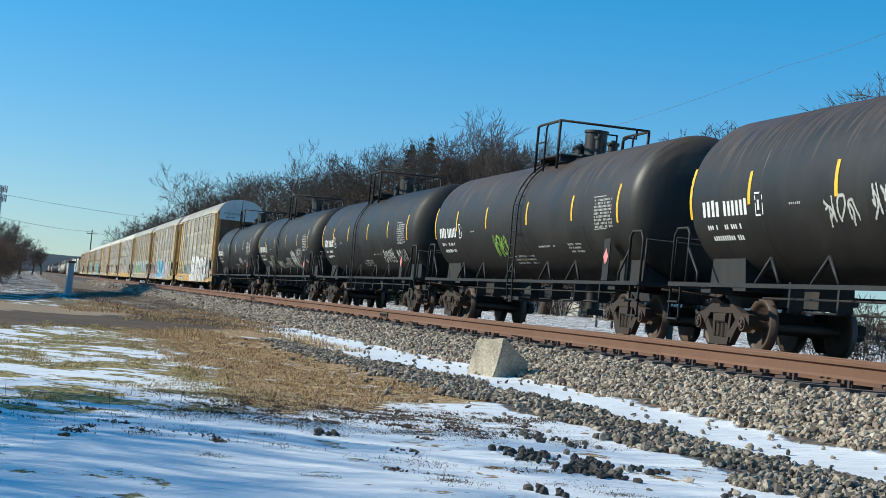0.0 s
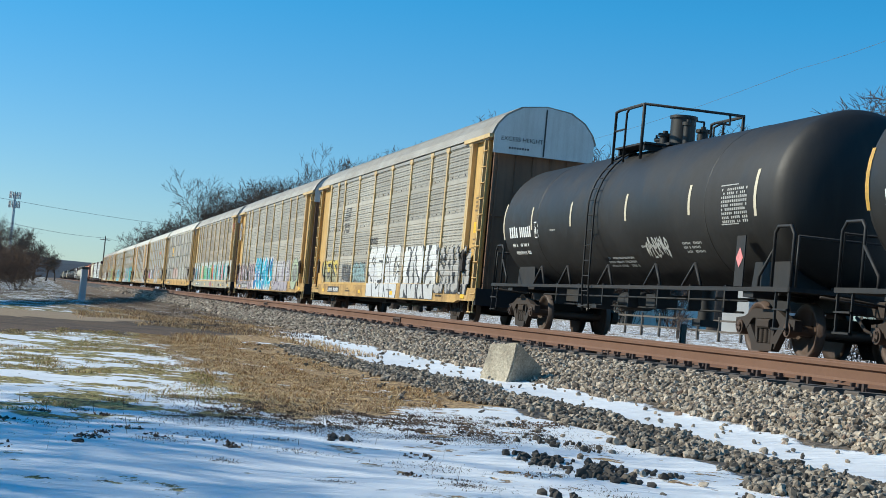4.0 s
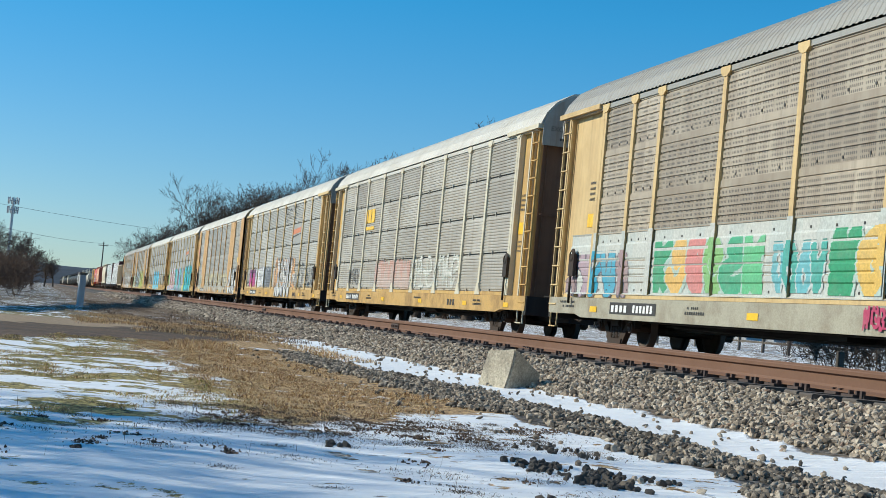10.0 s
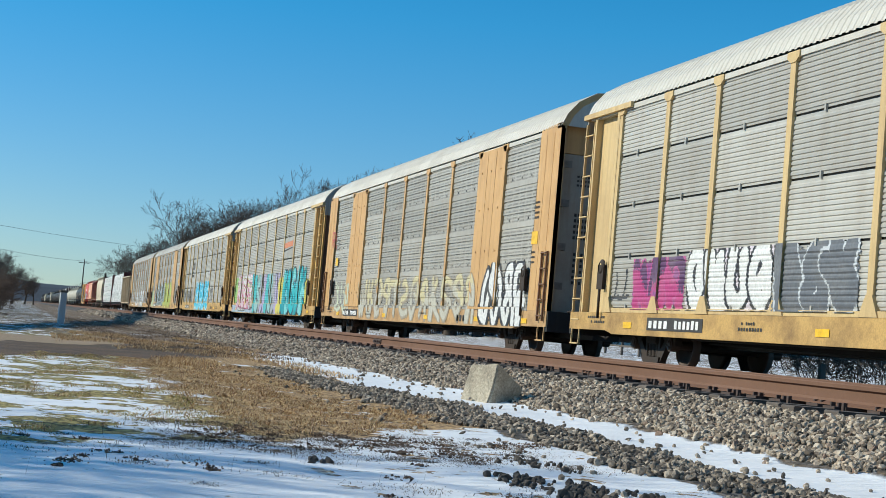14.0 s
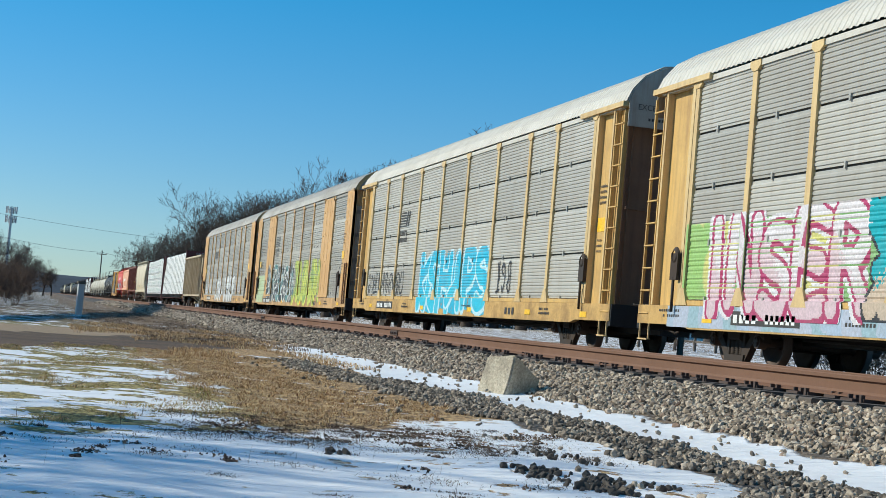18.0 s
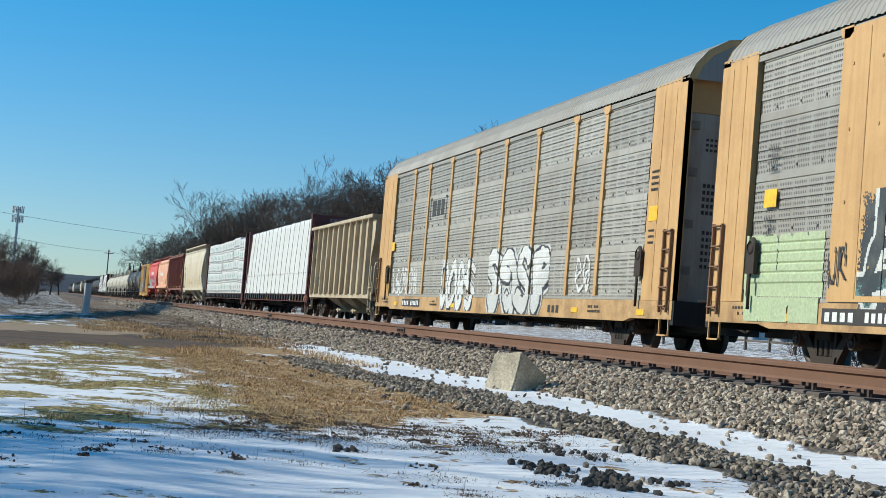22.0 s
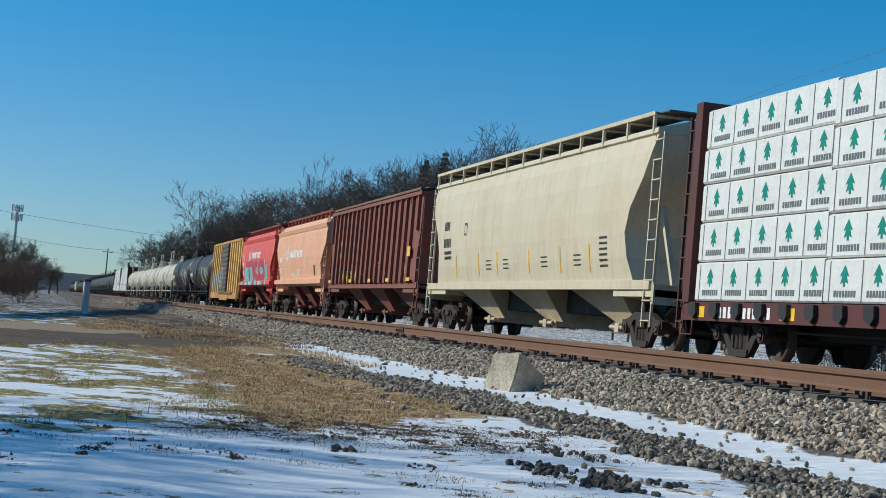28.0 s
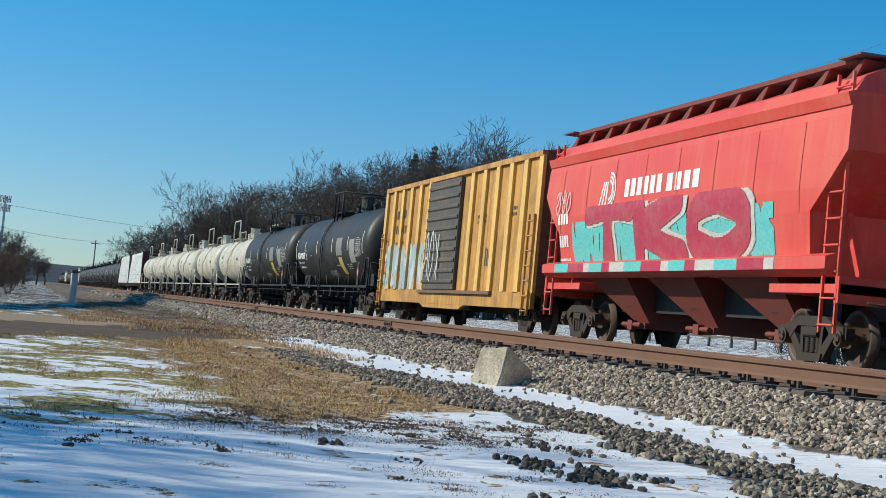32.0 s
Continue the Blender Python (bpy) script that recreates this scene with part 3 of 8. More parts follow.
# bends and hooks of lettering that cannot be read
HOOKS = [
    [[(.1, .03), (.15, .6), (.42, 1), (.75, .82), (.55, .5), (.28, .45)], [(.55, .48), (.92, .05)]], [[(.9, .88), (.4, 1), (.1, .65), (.5, .5), (.9, .33), (.6, 0), (.08, .1)]],
    [[(.15, 1), (.1, .3), (.42, 0), (.82, .2), (.9, 1)]], [[(.08, 0), (.3, .95), (.5, .3), (.7, 1), (.95, .03)]], [[(.85, .78), (.5, 1), (.15, .7), (.12, .3), (.5, 0), (.9, .25), (.55, .45)]],
    [[(.08, .92), (.92, 1)], [(.55, .95), (.45, .4), (.62, 0)]], [[(.5, 1), (.1, .65), (.2, .15), (.6, 0), (.9, .4), (.75, .9), (.5, 1)]], [[(.12, 1), (.2, 0)], [(.85, .95), (.25, .5), (.92, 0)]],
    [[(.1, .1), (.2, .95), (.6, .85), (.5, .5), (.9, .3), (.6, 0), (.1, .1)]],
]


def smooth_line(ln, cuts=5):
    """A line through the same points with rounded bends."""
    p = [ln[0], *ln, ln[-1]]
    out = []
    for a, b, c, d in zip(p, p[1:], p[2:], p[3:]):
        for k in range(cuts):
            t = k / cuts
            out.append(tuple(0.5 * (2 * b[i] + (c[i] - a[i]) * t + (2 * a[i] - 5 * b[i] + 4 * c[i] - d[i]) * t * t + (3 * b[i] - a[i] - 3 * c[i] + d[i]) * t ** 3) for i in (0, 1)))
    return out + [ln[-1]]


def stroke_lines(word, rnd, wild):
    """For each letter of a word its lines, in a box one high and one wide for each letter; '?' is a letter that cannot be read."""
    out = []
    for k, ch in enumerate(word):
        lines = STROKES.get(ch, [])
        if ch == "?":
            fx, fz, bent = rnd.random() < 0.6, rnd.random() < 0.6, rnd.choice((-0.5, 0.5, 0.9, -0.9))
            lines = [[((1 - x if fx else x) + bent * (z - .5) * (x - .2), 1 - z if fz else z) for x, z in ln] for ln in HOOKS[rnd.randrange(len(HOOKS))]]
            if rnd.random() < 0.7:
                x = rnd.uniform(.1, .9)
                lines.append([(x, rnd.choice((-.05, 1.05))), (x + rnd.uniform(-.3, .3), .5), (x + rnd.uniform(-.5, .5), rnd.uniform(.3, .7))])
        a, lift, grow = rnd.uniform(-1, 1) * wild * 3, rnd.uniform(-1, 1) * wild, 1 + rnd.uniform(-1, 0.4) * wild * 2
        letter = []
        for ln in lines:
            pts = []
            for x, z in ln:
                x, z = (x - .5) * grow + rnd.uniform(-wild, wild), (z - .5) * grow + rnd.uniform(-wild, wild)
                pts.append((k + 0.5 + 0.88 * (x * math.cos(a) + z * math.sin(a)), 0.5 + lift + z * math.cos(a) - x * math.sin(a) * 0.6))
            letter.append(smooth_line(pts))
        out.append(letter)
    return out


def distance(px, pz, lines):
    d = np.full(px.shape, 9.0)
    for ln in lines:
        for (ax, az), (bx, bz) in zip(ln, ln[1:]):
            vx, vz = bx - ax, bz - az
            t = np.clip(((px - ax) * vx + (pz - az) * vz) / (vx * vx + vz * vz + 1e-9), 0, 1)
            d = np.minimum(d, np.hypot(px - ax - t * vx, pz - az - t * vz))
    return d


SPRAY = {}


def spray(col):
    if col not in SPRAY:
        m, n, l, p = nodes("spray_paint")
        big, small = tex(n, l, coords(n, l, (1.2, 1.2, 1.2)), 1.6, 5, 0.65), tex(n, l, coords(n, l, (9, 9, 9)), 2.0, 4, 0.7)
        c = blend(n, l, ramp(n, l, big, [(0.45, 0.0), (0.78, 0.30)]), col, (0.36, 0.34, 0.29))
        c = blend(n, l, 1.0, c, ramp(n, l, small, [(0.25, 0.72), (0.75, 1.22)]), "MULTIPLY")
        l.new(c, p.inputs["Base Color"])
        p.inputs["Roughness"].default_value = 0.6
        SPRAY[col] = m
    return SPRAY[col]


def graffiti(parent, surface, x0, x1, z0, z1, word, fills, outline=(0.03, 0.03, 0.035), cloud=None, thick=0.15, rim=0.06, seed=1, wild=0.04, cell=0.03, halo=None, name="graffiti", label="", drips=0.0, each=False):
    """Letters sprayed over whatever surface(x, z) gives as y: fill colours, outline and a cloud behind, in small cells that follow the ribs."""
    rnd = random.Random(seed)
    h = z1 - z0
    if (x1 - x0) / len(word) > 0.95 * h:
        word = word.replace("?", "??")
    n = len(word)
    w = (x1 - x0) / n
    letters = [[[(x * w, z * h * 0.80 + h * 0.10) for x, z in ln] for ln in letter] for letter in stroke_lines(word, rnd, wild)]
    cell = min(cell, 0.017) if name == "spray_tag" else cell
    nx, nz = int((x1 - x0) / cell), int(h / cell)
    gx, gz = np.meshgrid((np.arange(nx) + 0.5) * cell, (np.arange(nz) + 0.5) * cell)
    ph = rnd.uniform(0, 9)
    fat = 1.0 + 0.22 * np.sin(gx * 4.1 / w + ph) * np.cos(gz * 5.3 / h + ph)
    t, o = thick * min(h, w * 1.25), rim * min(h, w * 1.25) * 1.1
    if name == "spray_tag":
        t = max(t, 0.022)
    dist = [distance(gx, gz, letter) / fat for letter in letters]
    d = np.min(dist, axis=0)
    idx, owner = np.full(d.shape, -1), np.full(d.shape, -1)
    cols = [outline] + list(fills)
    if cloud:
        cols.append(cloud)
        rng = np.random.RandomState(seed + 5)
        top = h * (0.84 + 0.13 * np.sin(gx * 3.1 + ph) * np.sin(gx * 1.3 + 1) + 0.05 * np.sin(gx * 13 + ph) + 0.12 * (rng.rand(*d.shape) - 0.5))
        low = h * (0.04 + 0.04 * np.sin(gx * 2.3 + ph))
        side = 0.12 * rng.rand(*d.shape)
        idx[(d < t + o + 0.10 * h + 0.10 * h * rng.rand(*d.shape)) & (gz < top) & (gz > low) & (gx > side) & (gx < x1 - x0 - side)] = len(cols) - 1
    if halo:
        cols.append(halo)
        idx[d < t + 2.0 * o + 0.02] = len(cols) - 1
    if o > 0 and t > 0.08:
        # the letters' thick lower edge, sprayed as a drop shade
        k = max(1, int(0.05 * h / cell))
        low = np.full(d.shape, 9.0)
        low[:-k, k:] = d[k:, :-k]
        idx[low < t + o * 0.6] = 0
    grit = np.random.RandomState(seed + 9).rand(*d.shape) - 0.5
    shade = 0.25 * np.sin(gx * 3.3 / w + ph) + gz / h + 0.16 * grit
    for k, dk in enumerate(dist):
        rimmed, inside = dk < t + o, dk < t
        idx[rimmed], owner[rimmed] = 0, -1
        band = np.clip(((1.05 - shade) * len(fills)).astype(int), 0, len(fills) - 1)
        pick = np.full(d.shape, k % len(fills)) if each else (band + (k if len(fills) > 2 else 0)) % len(fills)
        idx[inside], owner[inside] = 1 + pick[inside], k
    if drips:
        rng = np.random.RandomState(seed)
        idx[(rng.rand(*d.shape) < drips) & (idx < 0) & (d < t + o + 0.3 * h)] = 1
    lift = 0.005 + 0.004 * sum(ob.name.startswith(("graffiti", "spray")) for ob in parent.children)
    split = name == "graffiti" and t > 0.08 and rim > 0
    made = {}
    for j in range(nz):
        row, own, k = idx[j], owner[j], 0
        za, zb = z0 + j * cell, z0 + (j + 1) * cell
        while k < nx:
            c, q = row[k], own[k]
            if c < 0:
                k += 1
                continue
            e = k
            xa = x0 + k * cell
            ya = surface(xa + cell / 2, (za + zb) / 2)
            while e < nx and row[e] == c and own[e] == q and abs(surface(x0 + (e + .5) * cell, (za + zb) / 2) - ya) < 0.002:
                e += 1
            e = max(e, k + 1)
            b = made.setdefault(int(q) if split else -1, Build())
            b.slot = int(c)
            xb = x0 + e * cell
            y0, y1 = surface(xa + cell / 2, za) - lift, surface(xa + cell / 2, zb) - lift
            b.quad((xa, y0, za), (xb, y0, za), (xb, y1, zb), (xa, y1, zb))
            k = e
    mats = [spray(c) for c in cols]
    base = tagged(part(name, made.pop(-1), mats, parent, label), kind="" if split else "stuff")
    for k in sorted(made):
        part("letter", made[k], mats, base)
    return base


# ---- tank cars ----
def curve_y(r, zc):
    return lambda x, z: -math.sqrt(max(0.0004, r * r - (z - zc) ** 2))


def tank_shell(r, half, zc, n=48):
    b = Build()
    prof = [(-half, 0.02)]
    for k in range(1, 9):
        a = k / 8 * math.pi / 2
        prof.append((-half + 0.62 * (1 - math.cos(a)), r * math.sin(a)))
    for x in (-half * 0.62, -half * 0.3, 0, half * 0.3, half * 0.62):
        prof.append((x, r))
    prof += [(-a, q) for a, q in reversed(prof[:9])]
    b.lathe(prof, "x", n, (0, 0, zc))
    return b


def tank_car(white=False, length=18.4, shell=None, shift=0.0):
    """A tank car: shell, stub frame, running rails, ladder, top platform with its fittings, end platforms, trucks."""
    root = new("tank_car")
    r, zc, half = (1.40, 2.62, length / 2 - 1.05) if white else (1.53, 2.70, length / 2 - 0.95)
    body = tank_white if white else (shell or tank_black)
    rail_m = tank_white if white else black_frame
    sh = part("tank", tank_shell(r, half, zc), body, root)
    for x in (-half * 0.6, half * 0.6):
        b = Build()
        b.lathe([(x - 0.02, r + 0.002), (x - 0.012, r + 0.006), (x + 0.012, r + 0.006), (x + 0.02, r + 0.002)], "x", 48, (0, 0, zc))
        part("weld_seam", b, body, sh)
    tx = length / 2 - (3.0 if white else 2.3)
    truck(root, -tx), truck(root, tx)
    coupler(root, length / 2)
    # frame: stub sills, bolsters, saddles, running rail
    for k in (-1, 1):
        b = Build()
        b.box(min(k * (tx - 2.0), k * (length / 2 - 0.75)), max(k * (tx - 2.0), k * (length / 2 - 0.75)), -0.32, 0.32, 0.80, 1.22)
        part("stub_sill", b, black_frame, root)
        b = Build()
        b.slab([(k * (tx - 0.75), 1.02), (k * (tx + 0.75), 1.02), (k * (tx + 0.6), zc - r * 0.55), (k * (tx - 0.6), zc - r * 0.55)], -1.05, 1.05)
        b.box(k * tx - 0.2, k * tx + 0.2, -1.45, 1.45, 0.95, 1.12)
        part("saddle", b, black_frame, root)
        # end platform with hoops and steps
        e = k * (length / 2 - 0.72)
        b = Build()
        b.box(min(e, e - k * 1.25), max(e, e - k * 1.25), -1.5, 1.5, 1.06, 1.13)
        part("end_platform", b, black_frame, root)
        for y in (-1.46, 1.46):
            b = Build()
            b.path([(e - k * 0.05, y, 1.1), (e - k * 0.05, y, 1.98), (e - k * 0.18, y, 2.12), (e - k * 0.62, y, 2.12), (e - k * 0.72, y, 2.02), (e - k * 0.72, y, 1.1)], 0.028)
            b.path([(e - k * 0.72, y, 1.75), (e - k * 1.2, y, 1.3), (e - k * 1.2, y, 1.1)], 0.028)
            part("handrail", b, rail_m, root)
            b = Build()
            for q in (0.05, 0.5):
                b.box(min(e - k * q, e - k * (q + .03)), max(e - k * q, e - k * (q + .03)), y - 0.02, y + 0.02, 0.42, 1.1)
            for z in (0.44, 0.75):
                b.box(min(e - k * .05, e - k * .53), max(e - k * .05, e - k * .53), y - 0.05, y + 0.03, z, z + 0.03)
            part("step", b, rail_m, root)
        b = Build()
        b.path([(e, -1.4, 1.13), (e, -1.4, 1.95), (e, 1.4, 1.95), (e, 1.4, 1.13)], 0.025)
        part("end_rail", b, rail_m, root)
    for y in (-1.48, 1.48):
        b = Build()
        b.box(-length / 2 + 0.75, length / 2 - 0.75, y - 0.03, y + 0.03, 1.05, 1.12)
        part("running_rail", b, rail_m, root)
    # slanted stiffeners between the rail and the shell
    for x in ((-half * .55, -half * .32, half * .32, half * .55, 0.0) if not white else ()):
        b = Build()
        for k in (-1, 1):
            b.path([(x + k * 0.42, -1.46, 1.12), (x, -1.42, 1.55 + 0.0)], 0.035, 4)
        part("brace", b, black_frame, root)
    # ladder over the shell
    lx = -0.91 + shift if not white else half * 0.1
    b = Build()
    for dx in (-0.2, 0.2):
        pts = [(lx + dx, -1.53, 0.55), (lx + dx, -1.58, 1.2), (lx + dx, -1.60, zc - 0.1)]
        for k in range(1, 9):
            a = k / 9 * 1.30
            pts.append((lx + dx, -math.cos(a) * (r + 0.08), zc + math.sin(a) * (r + 0.08)))
        b.path(pts, 0.022, 5)
    z = 0.65
    while z < zc:
        b.rod((lx - .2, -1.58, z), (lx + .2, -1.58, z), 0.014, 5)
        z += 0.33
    for k in range(1, 8):
        a = k / 8 * 1.30
        y, z = -math.cos(a) * (r + 0.08), zc + math.sin(a) * (r + 0.08)
        b.rod((lx - .2, y, z), (lx + .2, y, z), 0.014, 5)
    part("ladder", b, rail_m, root)
    # top platform and fittings
    top = zc + r
    px0, px1 = (lx - 0.20, lx + 1.45) if not white else (-1.3, 1.6)
    for y in (-0.85, 0.85):
        b = Build()
        b.box(px0, px1 + 0.1, y - 0.24, y + 0.24, top - 0.10, top - 0.06)
        b.box(px0 + .1, px0 + .18, y - .2, y + .2, top - 0.22, top - 0.10)
        b.box(px1 - .1, px1 - .02, y - .2, y + .2, top - 0.22, top - 0.10)
        part("top_platform", b, rail_m, root)
    b = Build()
    b.box(px1 - .3, px1 + .1, -0.55, 0.55, top - 0.06, top - 0.01)
    part("top_platform", b, rail_m, root)
    hh = 0.74 if not white else 1.0
    r1 = 0.032 if not white else 0.04
    for y in (-1.13, 1.13):
        b = Build()
        if white:
            b.path([(px0, y, top - 0.4), (px0, y, top + hh - 0.1), (px0 + 0.12, y, top + hh), (px1 - 0.1, y, top + hh), (px1, y, top + hh - 0.12), (px1, y, top - 0.4)], r1)
        else:
            b.path([(px0, y, top - 0.42), (px0, y, top + hh - 0.02), (px0 + 0.2, y, top + hh), (px1, y, top + hh), (px1, y, top - 0.42)], r1)
            b.path([(px0 + 0.65, y, top - 0.42), (px0 + 0.65, y, top + hh - .1), (px0 + .75, y, top + hh - .02), (px1, y, top + hh - .02)], r1 * .8)
            b.path([(px0, y, top + 0.3), (px0 + .65, y, top + 0.3)], 0.02)
        part("platform_rail", b, rail_m, root)
    if not white:
        b = Build()
        b.path([(px1, -1.13, top + hh), (px1 + .05, 0.8, top + hh), (px1 + .05, 1.13, top + hh)], r1)
        b.path([(px1 + .05, 0.45, top - 0.1), (px1 + .05, .45, top + .42), (px1 + .05, .6, top + .52), (px1 + .05, .8, top + .52), (px1 + .05, .8, top + hh)], r1 * .8)
        part("platform_rail", b, rail_m, root)
        b = Build()
        b.path([(px0 + .12, 0.9, top - 0.3), (px0 + .12, .9, top + hh), (px0 + .12, 0.2, top + hh), (px0 + .12, .2, top - .1)], r1 * .8)
        part("platform_rail", b, rail_m, root)
    mx = px0 + 1.1 if not white else 0.15
    b = Build()
    b.rod((mx, 0, top - 0.1), (mx, 0, top + 0.60), 0.27, 18)
    b.rod((mx, 0, top + 0.60), (mx, 0, top + 0.66), 0.30, 18)
    part("valve_housing", b, tank_white if white else tank_black, root)
    for dx, dy, hgt, rr in ((0.52, -0.1, 0.40, 0.10), (0.40, 0.3, 0.30, 0.12), (-0.35, -0.25, 0.22, 0.12)):
        b = Build()
        b.rod((mx + dx, dy, top - 0.1), (mx + dx, dy, top + hgt), rr, 12)
        b.rod((mx + dx, dy, top + hgt), (mx + dx, dy, top + hgt + .07), rr * 1.3, 12)
        b.rod((mx + dx, dy, top + hgt + .07), (mx + dx, dy, top + hgt + .13), rr * .5, 8)
        part("valve", b, tank_white if white else tank_black, root)
    b = Build()
    b.rod((mx - 0.7, 0, top - 0.1), (mx - 0.7, 0, top + 0.16), 0.3, 18)
    b.rod((mx - 0.7, 0, top + 0.16), (mx - 0.7, 0, top + 0.22), 0.34, 18)
    for k in range(8):
        a = k * math.tau / 8
        b.rod((mx - .7 + .31 * math.cos(a), .31 * math.sin(a), top + .22), (mx - .7 + .31 * math.cos(a), .31 * math.sin(a), top + .29), 0.025, 6)
    part("manway", b, body, root)
    # brake gear and bottom outlet
    b = Build()
    b.rod((-1.2, -0.5, 0.85), (0.1, -0.5, 0.85), 0.2, 14)
    b.box(0.6, 1.1, -0.75, -0.25, 0.75, 1.0)
    b.path([(-5.2, -0.7, 0.72), (5.2, -0.7, 0.72)], 0.02)
    b.path([(-half * .7, -0.9, 0.92), (half * .7, -0.9, 0.92)], 0.02)
    for k in range(-3, 4):
        b.box(k * 1.6 - .03, k * 1.6 + .03, -0.92, -0.66, 0.7, 1.2)
    b.rod((2.0, 0, 0.5), (2.0, 0, 1.3), 0.16, 12)
    b.box(1.8, 2.2, -0.2, 0.2, 0.42, 0.56)
    b.box(lx - 0.6, lx + 0.6, -1.5, -1.1, 0.62, 0.70)
    part("brake_gear", b, black_frame, root)
    return root, r, zc, half


def tank_marks(root, r, zc, half, colour, seed):
    """Reflective stripes and stencils on the near side of a tank."""
    for x, hgt in ((-7.70, 0.92), (-5.35, 0.56), (-2.45, 0.56), (1.0, 0.56), (4.25, 0.56), (7.02, 0.80)):
        b = Build()
        zs = [zc - 0.04 - hgt / 2 + 0.06 + hgt * j / 5 for j in range(6)]
        for z0, z1 in zip(zs, zs[1:]):
            ya, yb = -math.sqrt(r * r - (z0 - zc) ** 2) - 0.006, -math.sqrt(r * r - (z1 - zc) ** 2) - 0.006
            b.quad((x - 0.05, ya, z0), (x + 0.05, ya, z0), (x + 0.05, yb, z1), (x - 0.05, yb, z1))
        part("reflective_stripe", b, colour, root)
    cv = (r, zc)
    marks(root, [(-7.2, zc - 0.42, 0.72, 0.29, 4), (-6.36, zc - 0.42, 0.95, 0.29, 6), (-7.1, zc - .64, 1.35, 0.085, 16), (-7.0, zc - .82, 1.3, 0.085, 15)], mark_white, curve=cv, name="car_number")
    marks(root, [(-5.15, zc - .46, 0.3, 0.035, 1), (-5.15, zc - .10, 0.3, 0.035, 1), (-5.15, zc - .44, 0.045, 0.35, 1), (-4.90, zc - .44, 0.045, 0.35, 1), (-5.06, zc - .36, .12, .18, 1)], mark_white, curve=cv, name="stencil_box")
    marks(root, [(5.68, zc - .46 + .07 * k, 1.05, 0.048, 14) for k in range(9)] + [(5.62, zc - .49, 1.15, .02, 1), (5.62, zc + .19, 1.15, .02, 1)], mark_grey, curve=cv, name="test_stencil")
    marks(root, [(-0.75, zc - 1.0 - .075 * k, 1.6, 0.045, 22) for k in range(3)] + [(3.65, zc - .78 - .075 * k, .9, 0.045, 14) for k in range(3)] + [(1.55, zc - .80, 1.2, .045, 18), (-3.95, zc - .32, .4, .04, 6)], mark_grey, curve=cv, name="stencil")
    b = Build()
    b.quad((6.55 - .14, -1.50, 1.62), (6.55, -1.50, 1.45), (6.55 + .14, -1.50, 1.62), (6.55, -1.50, 1.80))
    part("hazard_placard", b, spray((0.75, 0.25, 0.25)), root, "red and white hazard placard")
    b = Build()
    b.box(6.55 - .17, 6.55 + .17, -1.49, -1.47, 1.13, 2.0)
    part("placard_holder", b, black_frame, root)


